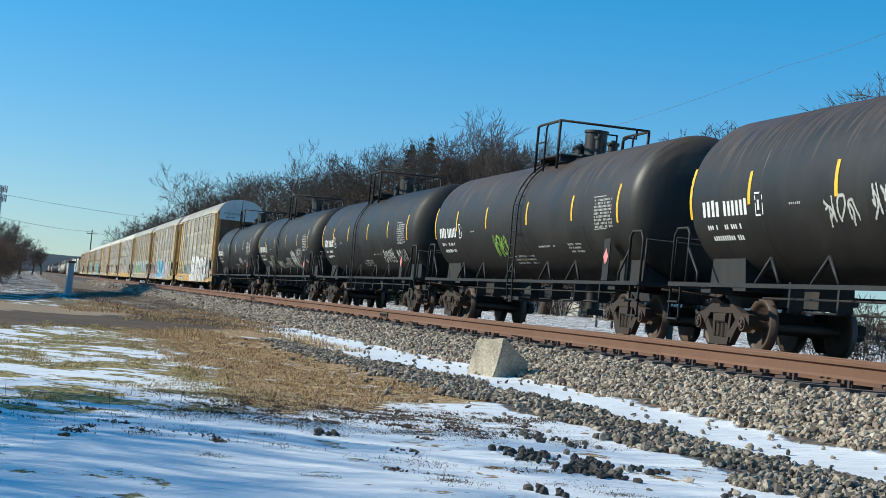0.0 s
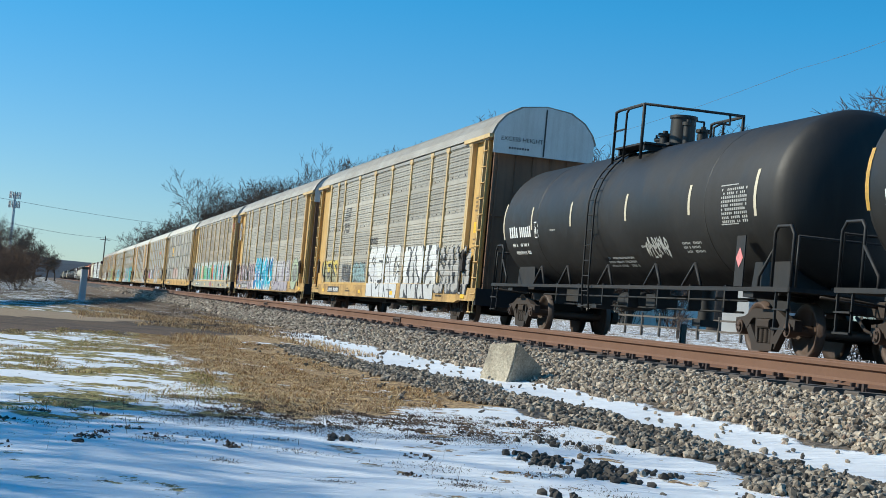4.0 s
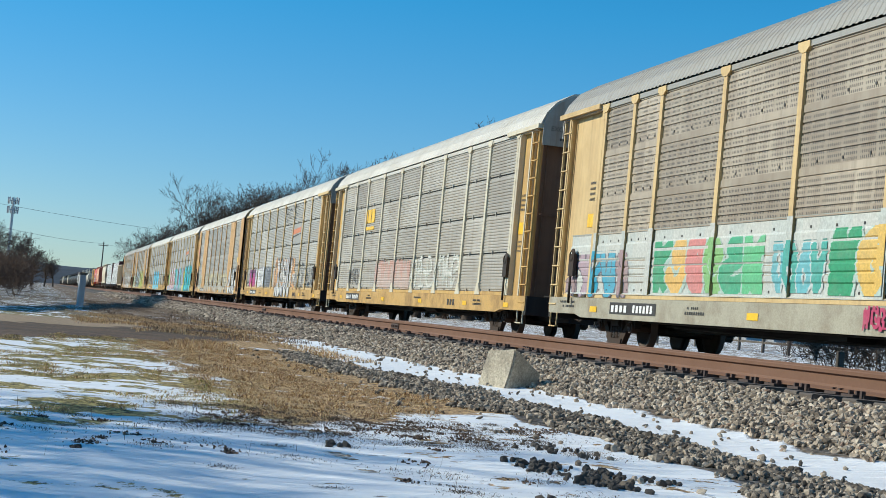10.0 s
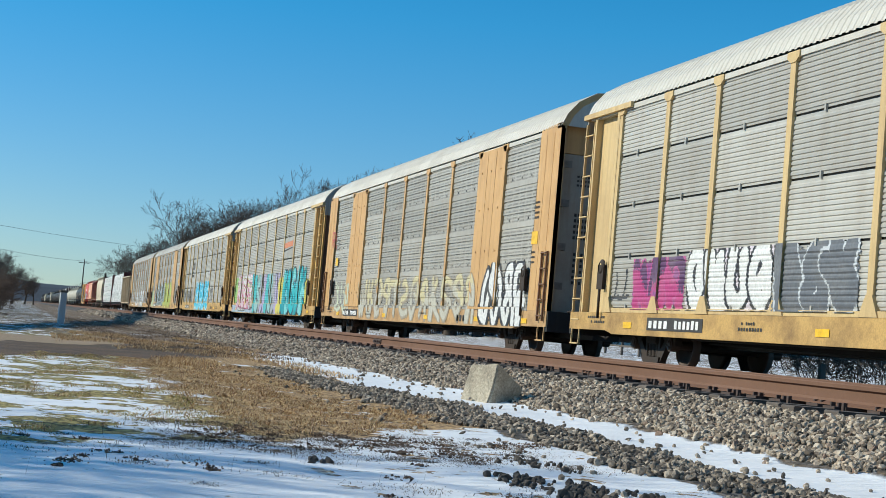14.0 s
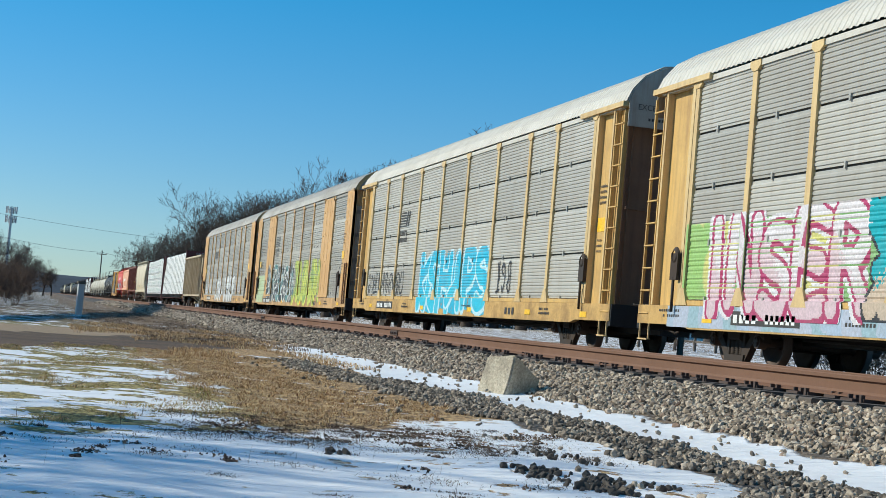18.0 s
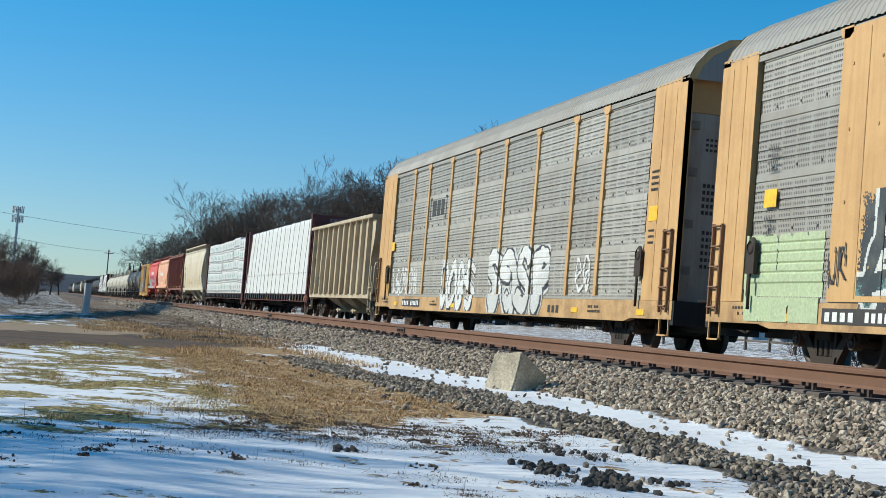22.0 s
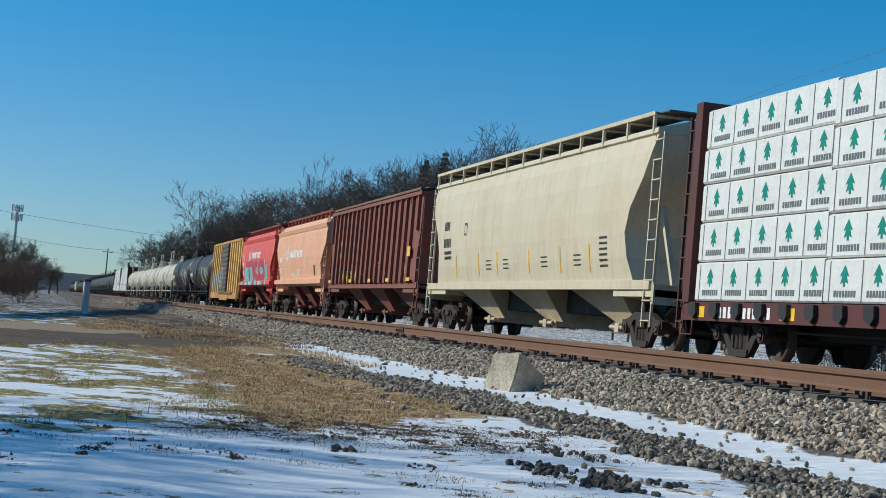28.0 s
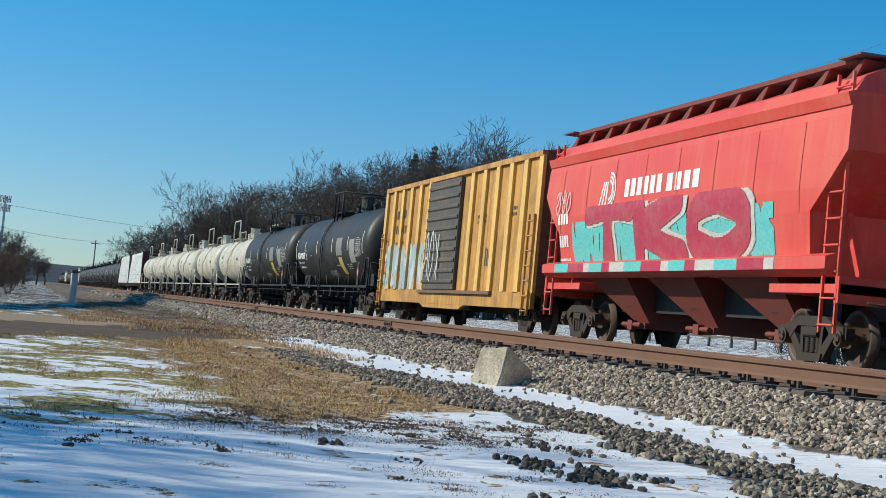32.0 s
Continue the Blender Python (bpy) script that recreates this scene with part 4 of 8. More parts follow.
def front_tanks():
    labels = ("black tank car with yellow stripes and brown rust on its back", "black tank car with yellow stripes and a green spray tag", "black tank car with yellow stripes and white spray tags",
              "black tank car with a large white spray tag", "black tank car with pale stripes coupled to an auto rack")
    proto = None
    for k, text in enumerate(labels):
        root, r, zc, half = tank_car(shell=tank_rust if k < 2 else tank_black, shift=1.2 if k < 2 else 0.0)
        tagged(root, text, "tank car", "tank cars of the train")
        tank_marks(root, r, zc, half, (stripe_yellow, stripe_yellow, stripe_yellow, stripe_dull, cream)[k], k)
        sf = curve_y(r, zc)
        w, g = (0.50, 0.50, 0.47), (0.24, 0.42, 0.06)
        tags = {
            0: [(-3.6, -2.6, 2.0, 2.5, "???", w), (-2.2, -1.2, 2.0, 2.6, "????", w)],
            1: [(-2.75, -1.55, 1.72, 2.28, "????", g)],
            2: [(2.2, 3.9, 1.6, 2.1, "????", w), (4.4, 5.7, 1.65, 2.05, "????", w)],
            3: [(1.35, 3.05, 1.42, 2.26, "??", w), (3.1, 4.6, 1.97, 2.34, "?????", w), (-6.3, -5.2, 1.55, 1.85, "???", w), (-5.0, -3.9, 1.5, 2.15, "??", (.30, .28, .22)), (-3.2, -1.5, 1.5, 1.85, "????", w), (-.25, .85, 1.5, 1.95, "??", w), (5.0, 5.5, 1.6, 1.9, "??", w)],
            4: [(1.0, 2.2, 1.7, 2.1, "???", w)],
        }[k]
        for j, (x0, x1, z0, z1, word, col) in enumerate(tags):
            graffiti(root, sf, x0 + 0.75, x1 + 0.75, z0, z1, word, [col], col, thick=.10 if x0 == 1.35 else .05, rim=0, seed=3 + 7 * k + j, wild=.1, name="spray_tag")
        CARS.append((root, 9.15 + 18.4 * k + 9.2))
    for k, u in enumerate((550.35, 568.45)):
        root, r, zc, half = tank_car(length=18.1)
        tagged(root, "black tank car with grey and yellow patches behind the boxcar", "tank car", "tank cars of the train")
        tank_marks(root, r, zc, half, cream, 9)
        sf = curve_y(r, zc)
        for j, (x0, x1, z0, z1, col) in enumerate(((1.9, 3.1, 2.3, 3.0, (.20, .20, .19)), (2.3, 3.0, 1.6, 2.25, (.48, .38, .06)), (4.6, 5.6, 2.0, 2.9, (.26, .26, .25)))):
            graffiti(root, sf, x0, x1, z0, z1, "??", [col], col, thick=.5, rim=.1, seed=300 + j, wild=.1, name="spray_patch")
        CARS.append((root, u))
    root, r, zc, half = tank_car()
    tagged(root, "plain black tank car far back in the train", "tank car", "tank cars of the train")
    tank_marks(root, r, zc, half, cream, 9)
    places = [714.6 + 18.4 * k + 9.2 for k in range(11)] + [953.0 + 18.4 * k for k in range(8)] + [1140.0 + 18.4 * k for k in range(9)]
    for k, u in enumerate(places):
        CARS.append((root if k == 0 else copy_thing(root, pose(0, 0, 0)), u))
    root, r, zc, half = tank_car(True, 14.7)
    tagged(root, "white tank car with grime streaks and a white top rail", "tank car", "white tank cars")
    marks(root, [(-half * .7, zc + .1, .9, .2, 8), (-half * .7, zc - .2, .9, .08, 12), (half * .5, zc - .1, .7, .2, 6)], mark_dark, curve=(r, zc), name="stencil")
    for k in range(6):
        CARS.append((root if k == 0 else copy_thing(root, pose(0, 0, 0)), 576.8 + 14.7 * (k + 0.5)))


front_tanks()


# ---- auto racks ----
RACK_L, PZ0, PZ1, ROW = 29.0, 1.08, 5.20, 1.03
EDGES = {"slotted": [-10.7, -9.0, -7.55, -4.6, -1.65, 1.25, 4.15, 7.0, 9.0, 11.6], "ribbed": [-11.6, -9.2, -7.0, -4.25, -1.45, 1.4, 4.4, 7.2, 9.3, 11.9], "flush": [-11.6, -8.9, -6.85, -4.05, -1.2, 1.65, 4.45, 7.3, 9.3, 12.0]}
WIDE_EDGES = [-12.2, -9.2, -6.95, -4.05, -1.2, 1.65, 4.45, 7.3, 9.5, 12.2]
WIDE = [(-9.2, -6.95), (7.3, 9.5)]          # broad sheet columns of two of the racks
RIB = {"slotted": (0.166, 0.020), "ribbed": (0.082, 0.019), "flush": (0.166, 0.020)}


def rib_depth(kind, z):
    """How far a panel's ribs stand out at height z above the panel's foot."""
    pitch, d = RIB[kind]
    f = (z % ROW)
    if kind != "ribbed":
        if f < 0.2:
            return 0.0
        q = ((f - 0.2) / pitch) % 1
        return d if q > 0.2 else 0.0
    if f < 0.05 or f > ROW - 0.04:
        return 0.0
    q = ((f - 0.05) / pitch) % 1
    return d * (q / 0.17 if q < 0.17 else 1.0 if q < 0.66 else (1 - q) / 0.34)


def rack_surface(kind, xs, wide=()):
    def y(x, z):
        if z < PZ0:
            return -1.50
        if any(a < x < c for a, c in wide):
            return -1.517
        if kind == "flush" and (x < xs[0] or x > xs[-1]):
            return -1.515
        if any(abs(x - e) < (0.11 if 0 < k < len(xs) - 1 else 0.09) for k, e in enumerate(xs)):
            return -1.50
        return -1.44 - rib_depth(kind, z - PZ0)
    return y


PANELS = {}


def panel_mesh(kind, w, mat):
    key = (kind, round(w, 2), mat.name)
    if key in PANELS:
        return PANELS[key]
    pitch, d = RIB[kind]
    prof = [(0.0, 0.012 if kind == "ribbed" else 0.0)]
    if kind == "ribbed":
        prof.append((0.0, 0.05))
        z = 0.05
        while z + pitch < ROW - 0.03:
            prof += [(-d, z + pitch * 0.17), (-d, z + pitch * 0.66), (0.0, z + pitch)]
            z += pitch
        prof.append((0.0, ROW - 0.028))
    else:
        prof.append((0.0, 0.2))
        z = 0.2
        while z + pitch < ROW + 0.01:
            prof += [(0.0, z + pitch * 0.19), (-d, z + pitch * 0.22), (-d, z + pitch * 0.98), (0.0, z + pitch)]
            z += pitch
        prof.append((0.0, ROW))
    b = Build()
    for (ya, za), (yb, zb) in zip(prof, prof[1:]):
        b.quad((-w / 2, ya, za), (w / 2, ya, za), (w / 2, yb, zb), (-w / 2, yb, zb))
    z0, z1 = prof[0][1], prof[-1][1]
    b.quad((-w / 2, 0.03, z0), (w / 2, 0.03, z0), (w / 2, 0, z0), (-w / 2, 0, z0))
    b.quad((-w / 2, 0, z1), (w / 2, 0, z1), (w / 2, 0.03, z1), (-w / 2, 0.03, z1))
    # bolts and brackets
    if kind == "ribbed":
        for x in (-w * 0.12, ):
            b.box(x - 0.025, x + 0.025, -0.035, 0.0, -0.05, 0.07)
    else:
        b.slot = 1
        for x in (-w * 0.3, 0.0, w * 0.3):
            b.box(x - 0.022, x + 0.022, -0.012, 0.0, 0.06, 0.104)
    PANELS[key] = b.mesh("panel", [mat, mark_dark])
    return PANELS[key]


def rack_roof(mat):
    prof = [(-1.50, 5.23), (-1.38, 5.50), (-1.14, 5.79), (-0.72, 6.04), (0, 6.13), (0.72, 6.04), (1.14, 5.79), (1.38, 5.50), (1.50, 5.23)]
    b = Build()
    rings, x = [], -13.65
    while x < 13.6:
        for dx, up in ((0.0, 0.0), (0.08, 0.0), (0.10, 0.012), (0.18, 0.012)):
            rings.append(b.pts([(x + dx, yy * (1 + up * 0.6), zz + up) for yy, zz in prof]))
        x += 0.20
    rings.append(b.pts([(13.7, yy, zz) for yy, zz in prof]))
    for p, q in zip(rings, rings[1:]):
        for k in range(len(prof) - 1):
            b.face((p[k], p[k + 1], q[k + 1], q[k]))
    b.poly([(-13.65, yy, zz) for yy, zz in prof])
    b.poly([(13.7, yy, zz) for yy, zz in prof])
    return b


galv_end = plain("dull_steel", (0.24, 0.23, 0.21), 0.5, 0.4)


def end_marks(parent, x, rows):
    """Rows of unreadable lettering on an end wall: (y, z, width, height, characters)."""
    b = Build()
    for y, z, w, h, n in rows:
        for k in range(n):
            y0, y1 = y + k * w / n, y + (k + .66) * w / n
            b.quad((x, y0, z), (x, y1, z), (x, y1, z + h), (x, y0, z + h))
    tagged(part("stencil", b, mark_dark, parent), kind="stuff")


def auto_rack(kind, label, panel, post, frame_m, roof_m, end_m, sill=None, wide=()):
    root = tagged(new("auto_rack"), label, "auto rack", "auto racks of the train")
    xs = WIDE_EDGES if wide else EDGES[kind]
    half = 13.4 if kind == "slotted" else 13.7
    cap_m = dirty_white if kind == "slotted" else door_grey
    # flat car
    b = Build()
    b.slab([(-half, 0.98), (-half, 0.62), (-11.6, 0.62), (-11.2, 0.55), (11.2, 0.55), (11.6, 0.62), (half, 0.62), (half, 0.98)], -1.50, -1.38)
    sill_m = sill or (sill_tan if kind == "flush" else sill_yellow)
    part("side_sill", b, sill_m, root)
    b = Build()
    b.slab([(-half, 0.98), (-half, 0.62), (half, 0.62), (half, 0.98)], 1.38, 1.50)
    part("side_sill", b, sill_m, root)
    b = Build()
    b.box(-half, half, -1.38, 1.38, 0.90, 0.985)
    part("deck", b, black_frame, root)
    b = Build()
    b.box(-half, half, -0.33, 0.33, 0.42, 0.90)
    for x in (-7, -4.5, -1.5, 1.5, 4.5, 7):
        b.box(x - 0.06, x + 0.06, -1.36, 1.36, 0.62, 0.9)
    b.rod((1.0, -0.75, 0.62), (2.4, -0.75, 0.62), 0.17, 12)
    b.path([(-8.5, -0.95, 0.55), (8.5, -0.95, 0.55)], 0.025)
    b.path([(-8.5, -0.6, 0.50), (-2, -0.6, 0.42), (8.5, -0.6, 0.5)], 0.022)
    b.box(-1.2, -0.6, -0.9, -0.4, 0.45, 0.85)
    part("underframe", b, black_frame, root)
    truck(root, -10.0, 0.42), truck(root, 10.0, 0.42)
    coupler(root, RACK_L / 2)
    # rack: far wall, a dark sheet added for the shade behind the panel gaps, top chords
    b = Build()
    b.box(-11.2, 11.2, 1.40, 1.47, 0.985, 5.2)
    part("far_wall", b, panel_ribbed, root)
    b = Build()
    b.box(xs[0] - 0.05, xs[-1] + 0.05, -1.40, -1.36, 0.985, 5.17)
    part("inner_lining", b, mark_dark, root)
    for y0 in (-1.49, 1.38):
        b = Build()
        b.box(-13.4, 13.4, y0, y0 + 0.11, 5.10, 5.20)
        part("top_chord", b, roof_m, root)
    b = Build()
    b.box(xs[0], xs[-1], -1.49, -1.38, 0.985, 1.075)
    part("bottom_chord", b, frame_m if kind != "flush" else panel, root)
    for a, c in zip(xs, xs[1:]):
        if (a, c) in wide:
            continue
        w = c - a - 0.17
        me = panel_mesh(kind, w, panel)
        for k in range(4):
            part("panel", me, None, root, at=pose((a + c) / 2, -1.44, PZ0 + ROW * k))
    for k, x in enumerate(xs):
        b = Build()
        ww = 0.075 if kind == "slotted" else 0.085
        if kind == "flush" and k in (0, len(xs) - 1):
            continue
        b.box(x - ww, x + ww, -1.50, -1.42, 1.06, 5.16)
        b.slab([(x - 0.20, 5.20), (x + 0.20, 5.20), (x + 0.20, 5.10), (x + ww, 5.02), (x - ww, 5.02), (x - 0.20, 5.10)], -1.515, -1.44)
        if kind == "ribbed":
            b.slab([(x - 0.26, 0.985), (x + 0.26, 0.985), (x + ww, 1.30), (x - ww, 1.30)], -1.515, -1.43)
        part("post", b, post, root)
    # ends
    for k in (-1, 1):
        e0, e1 = (xs[-1] + 0.08, half) if k > 0 else (-half, xs[0] - 0.08)
        if kind == "flush":
            e0, e1 = max(e0, -13.7), min(e1, 13.7)
            b = Build()
            b.box(e0, e1, -1.505, -1.40, 0.985, 5.18)
            for q in (0.33, 0.7):
                x = e0 + (e1 - e0) * q
                b.box(x - 0.012, x + 0.012, -1.512, -1.505, 1.1, 5.1)
            b.slab([(e0, 5.18), (e1, 5.18), (e1, 5.30), (e0, 5.26)], -1.50, -1.42)
            part("end_panel", b, post, root)
            # recessed end door in a tan frame
            for y0 in (-1.5, 1.38):
                b = Build()
                b.slab([(k * 13.40, 0.985), (k * 13.70, 0.985), (k * 13.70, 5.3), (k * 13.40, 5.3)], y0, y0 + 0.12)
                part("end_frame", b, post, root)
            b = Build()
            prof = [(-1.50, 5.23), (-1.38, 5.51), (-1.14, 5.80), (-0.72, 6.05), (0, 6.14), (0.72, 6.05), (1.14, 5.80), (1.38, 5.51), (1.50, 5.23)]
            inner = [(yy * .9, 5.2 + (zz - 5.2) * .86) for yy, zz in prof]
            for p0, p1, q0, q1 in zip(prof, prof[1:], inner, inner[1:]):
                for xx in (k * 13.715, k * 13.5):
                    b.quad((xx, *p0), (xx, *p1), (xx, *q1), (xx, *q0))
                b.quad((k * 13.715, *q0), (k * 13.715, *q1), (k * 13.5, *q1), (k * 13.5, *q0))
            part("end_arch", b, post, root)
            b = Build()
            b.box(*sorted((k * 13.40, k * 13.46)), -1.38, 1.38, 0.985, 4.62)
            door = part("end_door", b, door_grey if k > 0 else end_m, root, "grey end door with rows of stencilled lettering")
            b = Build()
            b.prism([(-1.37, 4.63), (1.37, 4.63)] + [(yy * .97, zz - .03) for yy, zz in reversed(prof)], *sorted((k * 13.40, k * 13.47)))
            part("door_head", b, post, root)
            end_marks(door, k * 13.466, [(-.95 + 1.0 * j, 4.1 - .1 * q, .7, .05, 8) for j in range(2) for q in range(3)] + [(-.95 + 1.0 * j, 3.2 - .13 * q, .8, .075, 9) for j in range(2) for q in range(5)] + [(-.9 + 1.0 * j, 2.3 - .13 * q, .7, .07, 8) for j in range(2) for q in range(6)])
            for zz in (1.5, 2.4, 3.4, 4.3):
                b = Build()
                b.box(*sorted((k * 13.46, k * 13.53)), -1.36, -1.12, zz, zz + 0.16)
                part("hinge", b, galv_end, door)
            ladder(root, k * 13.35, -1.545, 0.75, 2.35, 0.36, brown_end)
        else:
            b = Build()
            b.box(e0, e1 - 0.30 if k > 0 else e1, -1.36, -1.28, 0.985, 5.12) if k > 0 else b.box(e0 + 0.30, e1, -1.36, -1.28, 0.985, 5.12)
            part("end_sheet", b, frame_m, root)
            b = Build()
            b.box(e0 - 0.02, e0 + 0.14, -1.50, -1.30, 0.985, 5.12) if k > 0 else b.box(e1 - 0.14, e1 + 0.02, -1.50, -1.30, 0.985, 5.12)
            part("end_post", b, post, root)
            b = Build()
            b.box(min(k * 13.00, k * 13.08), max(k * 13.00, k * 13.08), -1.50, -1.32, 0.985, 5.12)
            part("corner_post", b, post, root)
            b = Build()
            x0, x1 = sorted((k * 11.0, k * 13.68))
            b.slab([(x0, 5.13), (x1, 5.13), (x1, 5.24), (x0, 5.24)], -1.56, -1.30)
            part("header", b, post, root)
            ladder(root, k * (13.17 if kind == "slotted" else 13.40), -1.47, 0.70, 5.05, 0.48, frame_m, 0.44)
            b = Build()
            b.box(min(k * 13.35, k * 13.43), max(k * 13.35, k * 13.43), -1.30, 1.30, 0.985, 5.1)
            door = part("end_door", b, end_m, root)
            for q in range(5):
                b = Build()
                b.box(min(k * 13.43, k * 13.46), max(k * 13.43, k * 13.46), -1.2 + .5 * q, -1.16 + .5 * q, 1.0, 5.0)
                part("door_rib", b, end_m, door)
            b = Build()
            b.box(min(k * 13.43, k * 13.48), max(k * 13.43, k * 13.48), -1.25, 1.25, 3.0, 3.06)
            part("door_bar", b, end_m, door)
            b = Build()
            cap = [(-1.44, 4.72), (1.44, 4.72), (1.44, 5.25), (1.34, 5.50), (1.10, 5.78), (0.68, 6.02), (0, 6.11), (-0.68, 6.02), (-1.10, 5.78), (-1.34, 5.50), (-1.44, 5.25)]
            b.prism(cap, *sorted((k * 13.705, k * 13.735)))
            cap_o = part("roof_end", b, cap_m, root, "pale sheet closing the roof's end")
            b = Build()
            b.box(*sorted((k * 13.735, k * 13.748)), -.02, .02, 4.75, 6.05)
            part("cap_seam", b, mark_dark, cap_o)
            end_marks(cap_o, k * 13.738, [(-1.0, 4.86, .6, .06, 8)])
            words = bpy.data.curves.new("height_lettering", "FONT")
            words.body, words.size = "EXCESS HEIGHT", 0.17
            words.materials.append(mark_dark)
            ob = part("height_lettering", words, None, cap_o)
            ob.matrix_basis = pose(k * 13.742, -1.25 * k, 5.08, 90, 0, 90 * k)
        b = Build()
        x0, x1 = sorted((k * (half - 0.12), k * (half + 0.05)))
        b.box(x0, x1, -1.48, 1.48, 0.52, 0.98)
        part("end_sill", b, black_frame, root)
        b = Build()
        for q in (0.15, 0.6):
            b.box(min(k * (half - q), k * (half - q + .03)), max(k * (half - q), k * (half - q + .03)), -1.50, -1.47, 0.30, 0.62)
        b.box(min(k * (half - .15), k * (half - .6)), max(k * (half - .15), k * (half - .6)), -1.53, -1.45, 0.30, 0.33)
        part("step", b, post, root)
        b = Build()
        x = 11.95 if k > 0 else -11.9
        b.box(x - 0.16, x + 0.16, -1.58, -1.50, 1.45, 1.95)
        b.lathe([(-1.60, 0.10), (-1.56, 0.17), (-1.54, 0.17)], "y", 14, (x, 0, 1.9))
        b.path([(x, -1.57, 1.5), (x + 0.02, -1.57, 0.85)], 0.03, 5)
        part("winch", b, truck_steel, root)
        b = Build()
        b.quad((x + .25 * 1, -1.37 if kind != "flush" else -1.515, 2.55), (x + .70, -1.37 if kind != "flush" else -1.515, 2.55), (x + .70, -1.37 if kind != "flush" else -1.515, 2.85), (x + .25, -1.37 if kind != "flush" else -1.515, 2.85))
        part("warning_label", b, stripe_yellow, root)
        yy = -1.375 if kind != "flush" else -1.515
        marks(root, [(x + .28, 3.15 + .12 * q, .4, .06, 6) for q in range(4)] + [(x + .3, 2.1 + .12 * q, .3, .05, 5) for q in range(3)], mark_dark, y=yy)
    part("roof", rack_roof(roof_m), roof_m, root)
    # stencils on the sill
    b = Build()
    b.quad((-9.4, -1.508, 0.66), (-6.9, -1.508, 0.66), (-6.9, -1.508, 0.90), (-9.4, -1.508, 0.90))
    part("number_patch", b, mark_dark, root)
    marks(root, [(-9.3, 0.70, 0.95, 0.16, 4), (-8.1, 0.70, 1.1, 0.16, 6)], mark_white, y=-1.513, name="car_number")
    marks(root, [(-12.6, .86, 1.0, .05, 9), (-12.6, .76, 1.0, .05, 10), (-5.5, .72, .9, .06, 9), (-5.4, .82, .6, .05, 7), (9.0, .70, .8, .06, 8), (9.0, .80, .8, .06, 8), (2.0, .82, .9, .05, 10), (6.2, .66, .9, .18, 3)], mark_dark, y=-1.509)
    for x in (-10.6, -2.9, 2.6, 7.9, 11.9):
        b = Build()
        b.quad((x, -1.511, .68), (x + .42, -1.511, .68), (x + .42, -1.511, .80), (x, -1.511, .80))
        part("reflective_stripe", b, stripe_yellow, root)
    return root, rack_surface(kind, xs, wide)


def rail_mark(root, x, z, y, w=1.25):
    """A railway's mark on a panel: a barred block with two rows of unreadable lettering."""
    b = Build()
    for k in range(6):
        b.quad((x + 0.05 * k, y, z + 0.09 * k), (x + w * 0.62, y, z + 0.09 * k), (x + w * 0.62, y, z + 0.09 * k + 0.045), (x + 0.05 * k, y, z + 0.09 * k + 0.045))
    b.poly([(x + w * .62, y, z), (x + w * .72, y, z), (x + w * .84, y, z + .5), (x + w * .74, y, z + .5)])
    b.poly([(x + w * .80, y, z), (x + w * .90, y, z), (x + w * 1.02, y, z + .5), (x + w * .92, y, z + .5)])
    part("company_mark", b, mark_dark, root)
    marks(root, [(x + .15, z - .28, w * .8, .17, 7), (x + .1, z - .52, w * .9, .17, 8)], mark_dark, y=y, name="company_name")


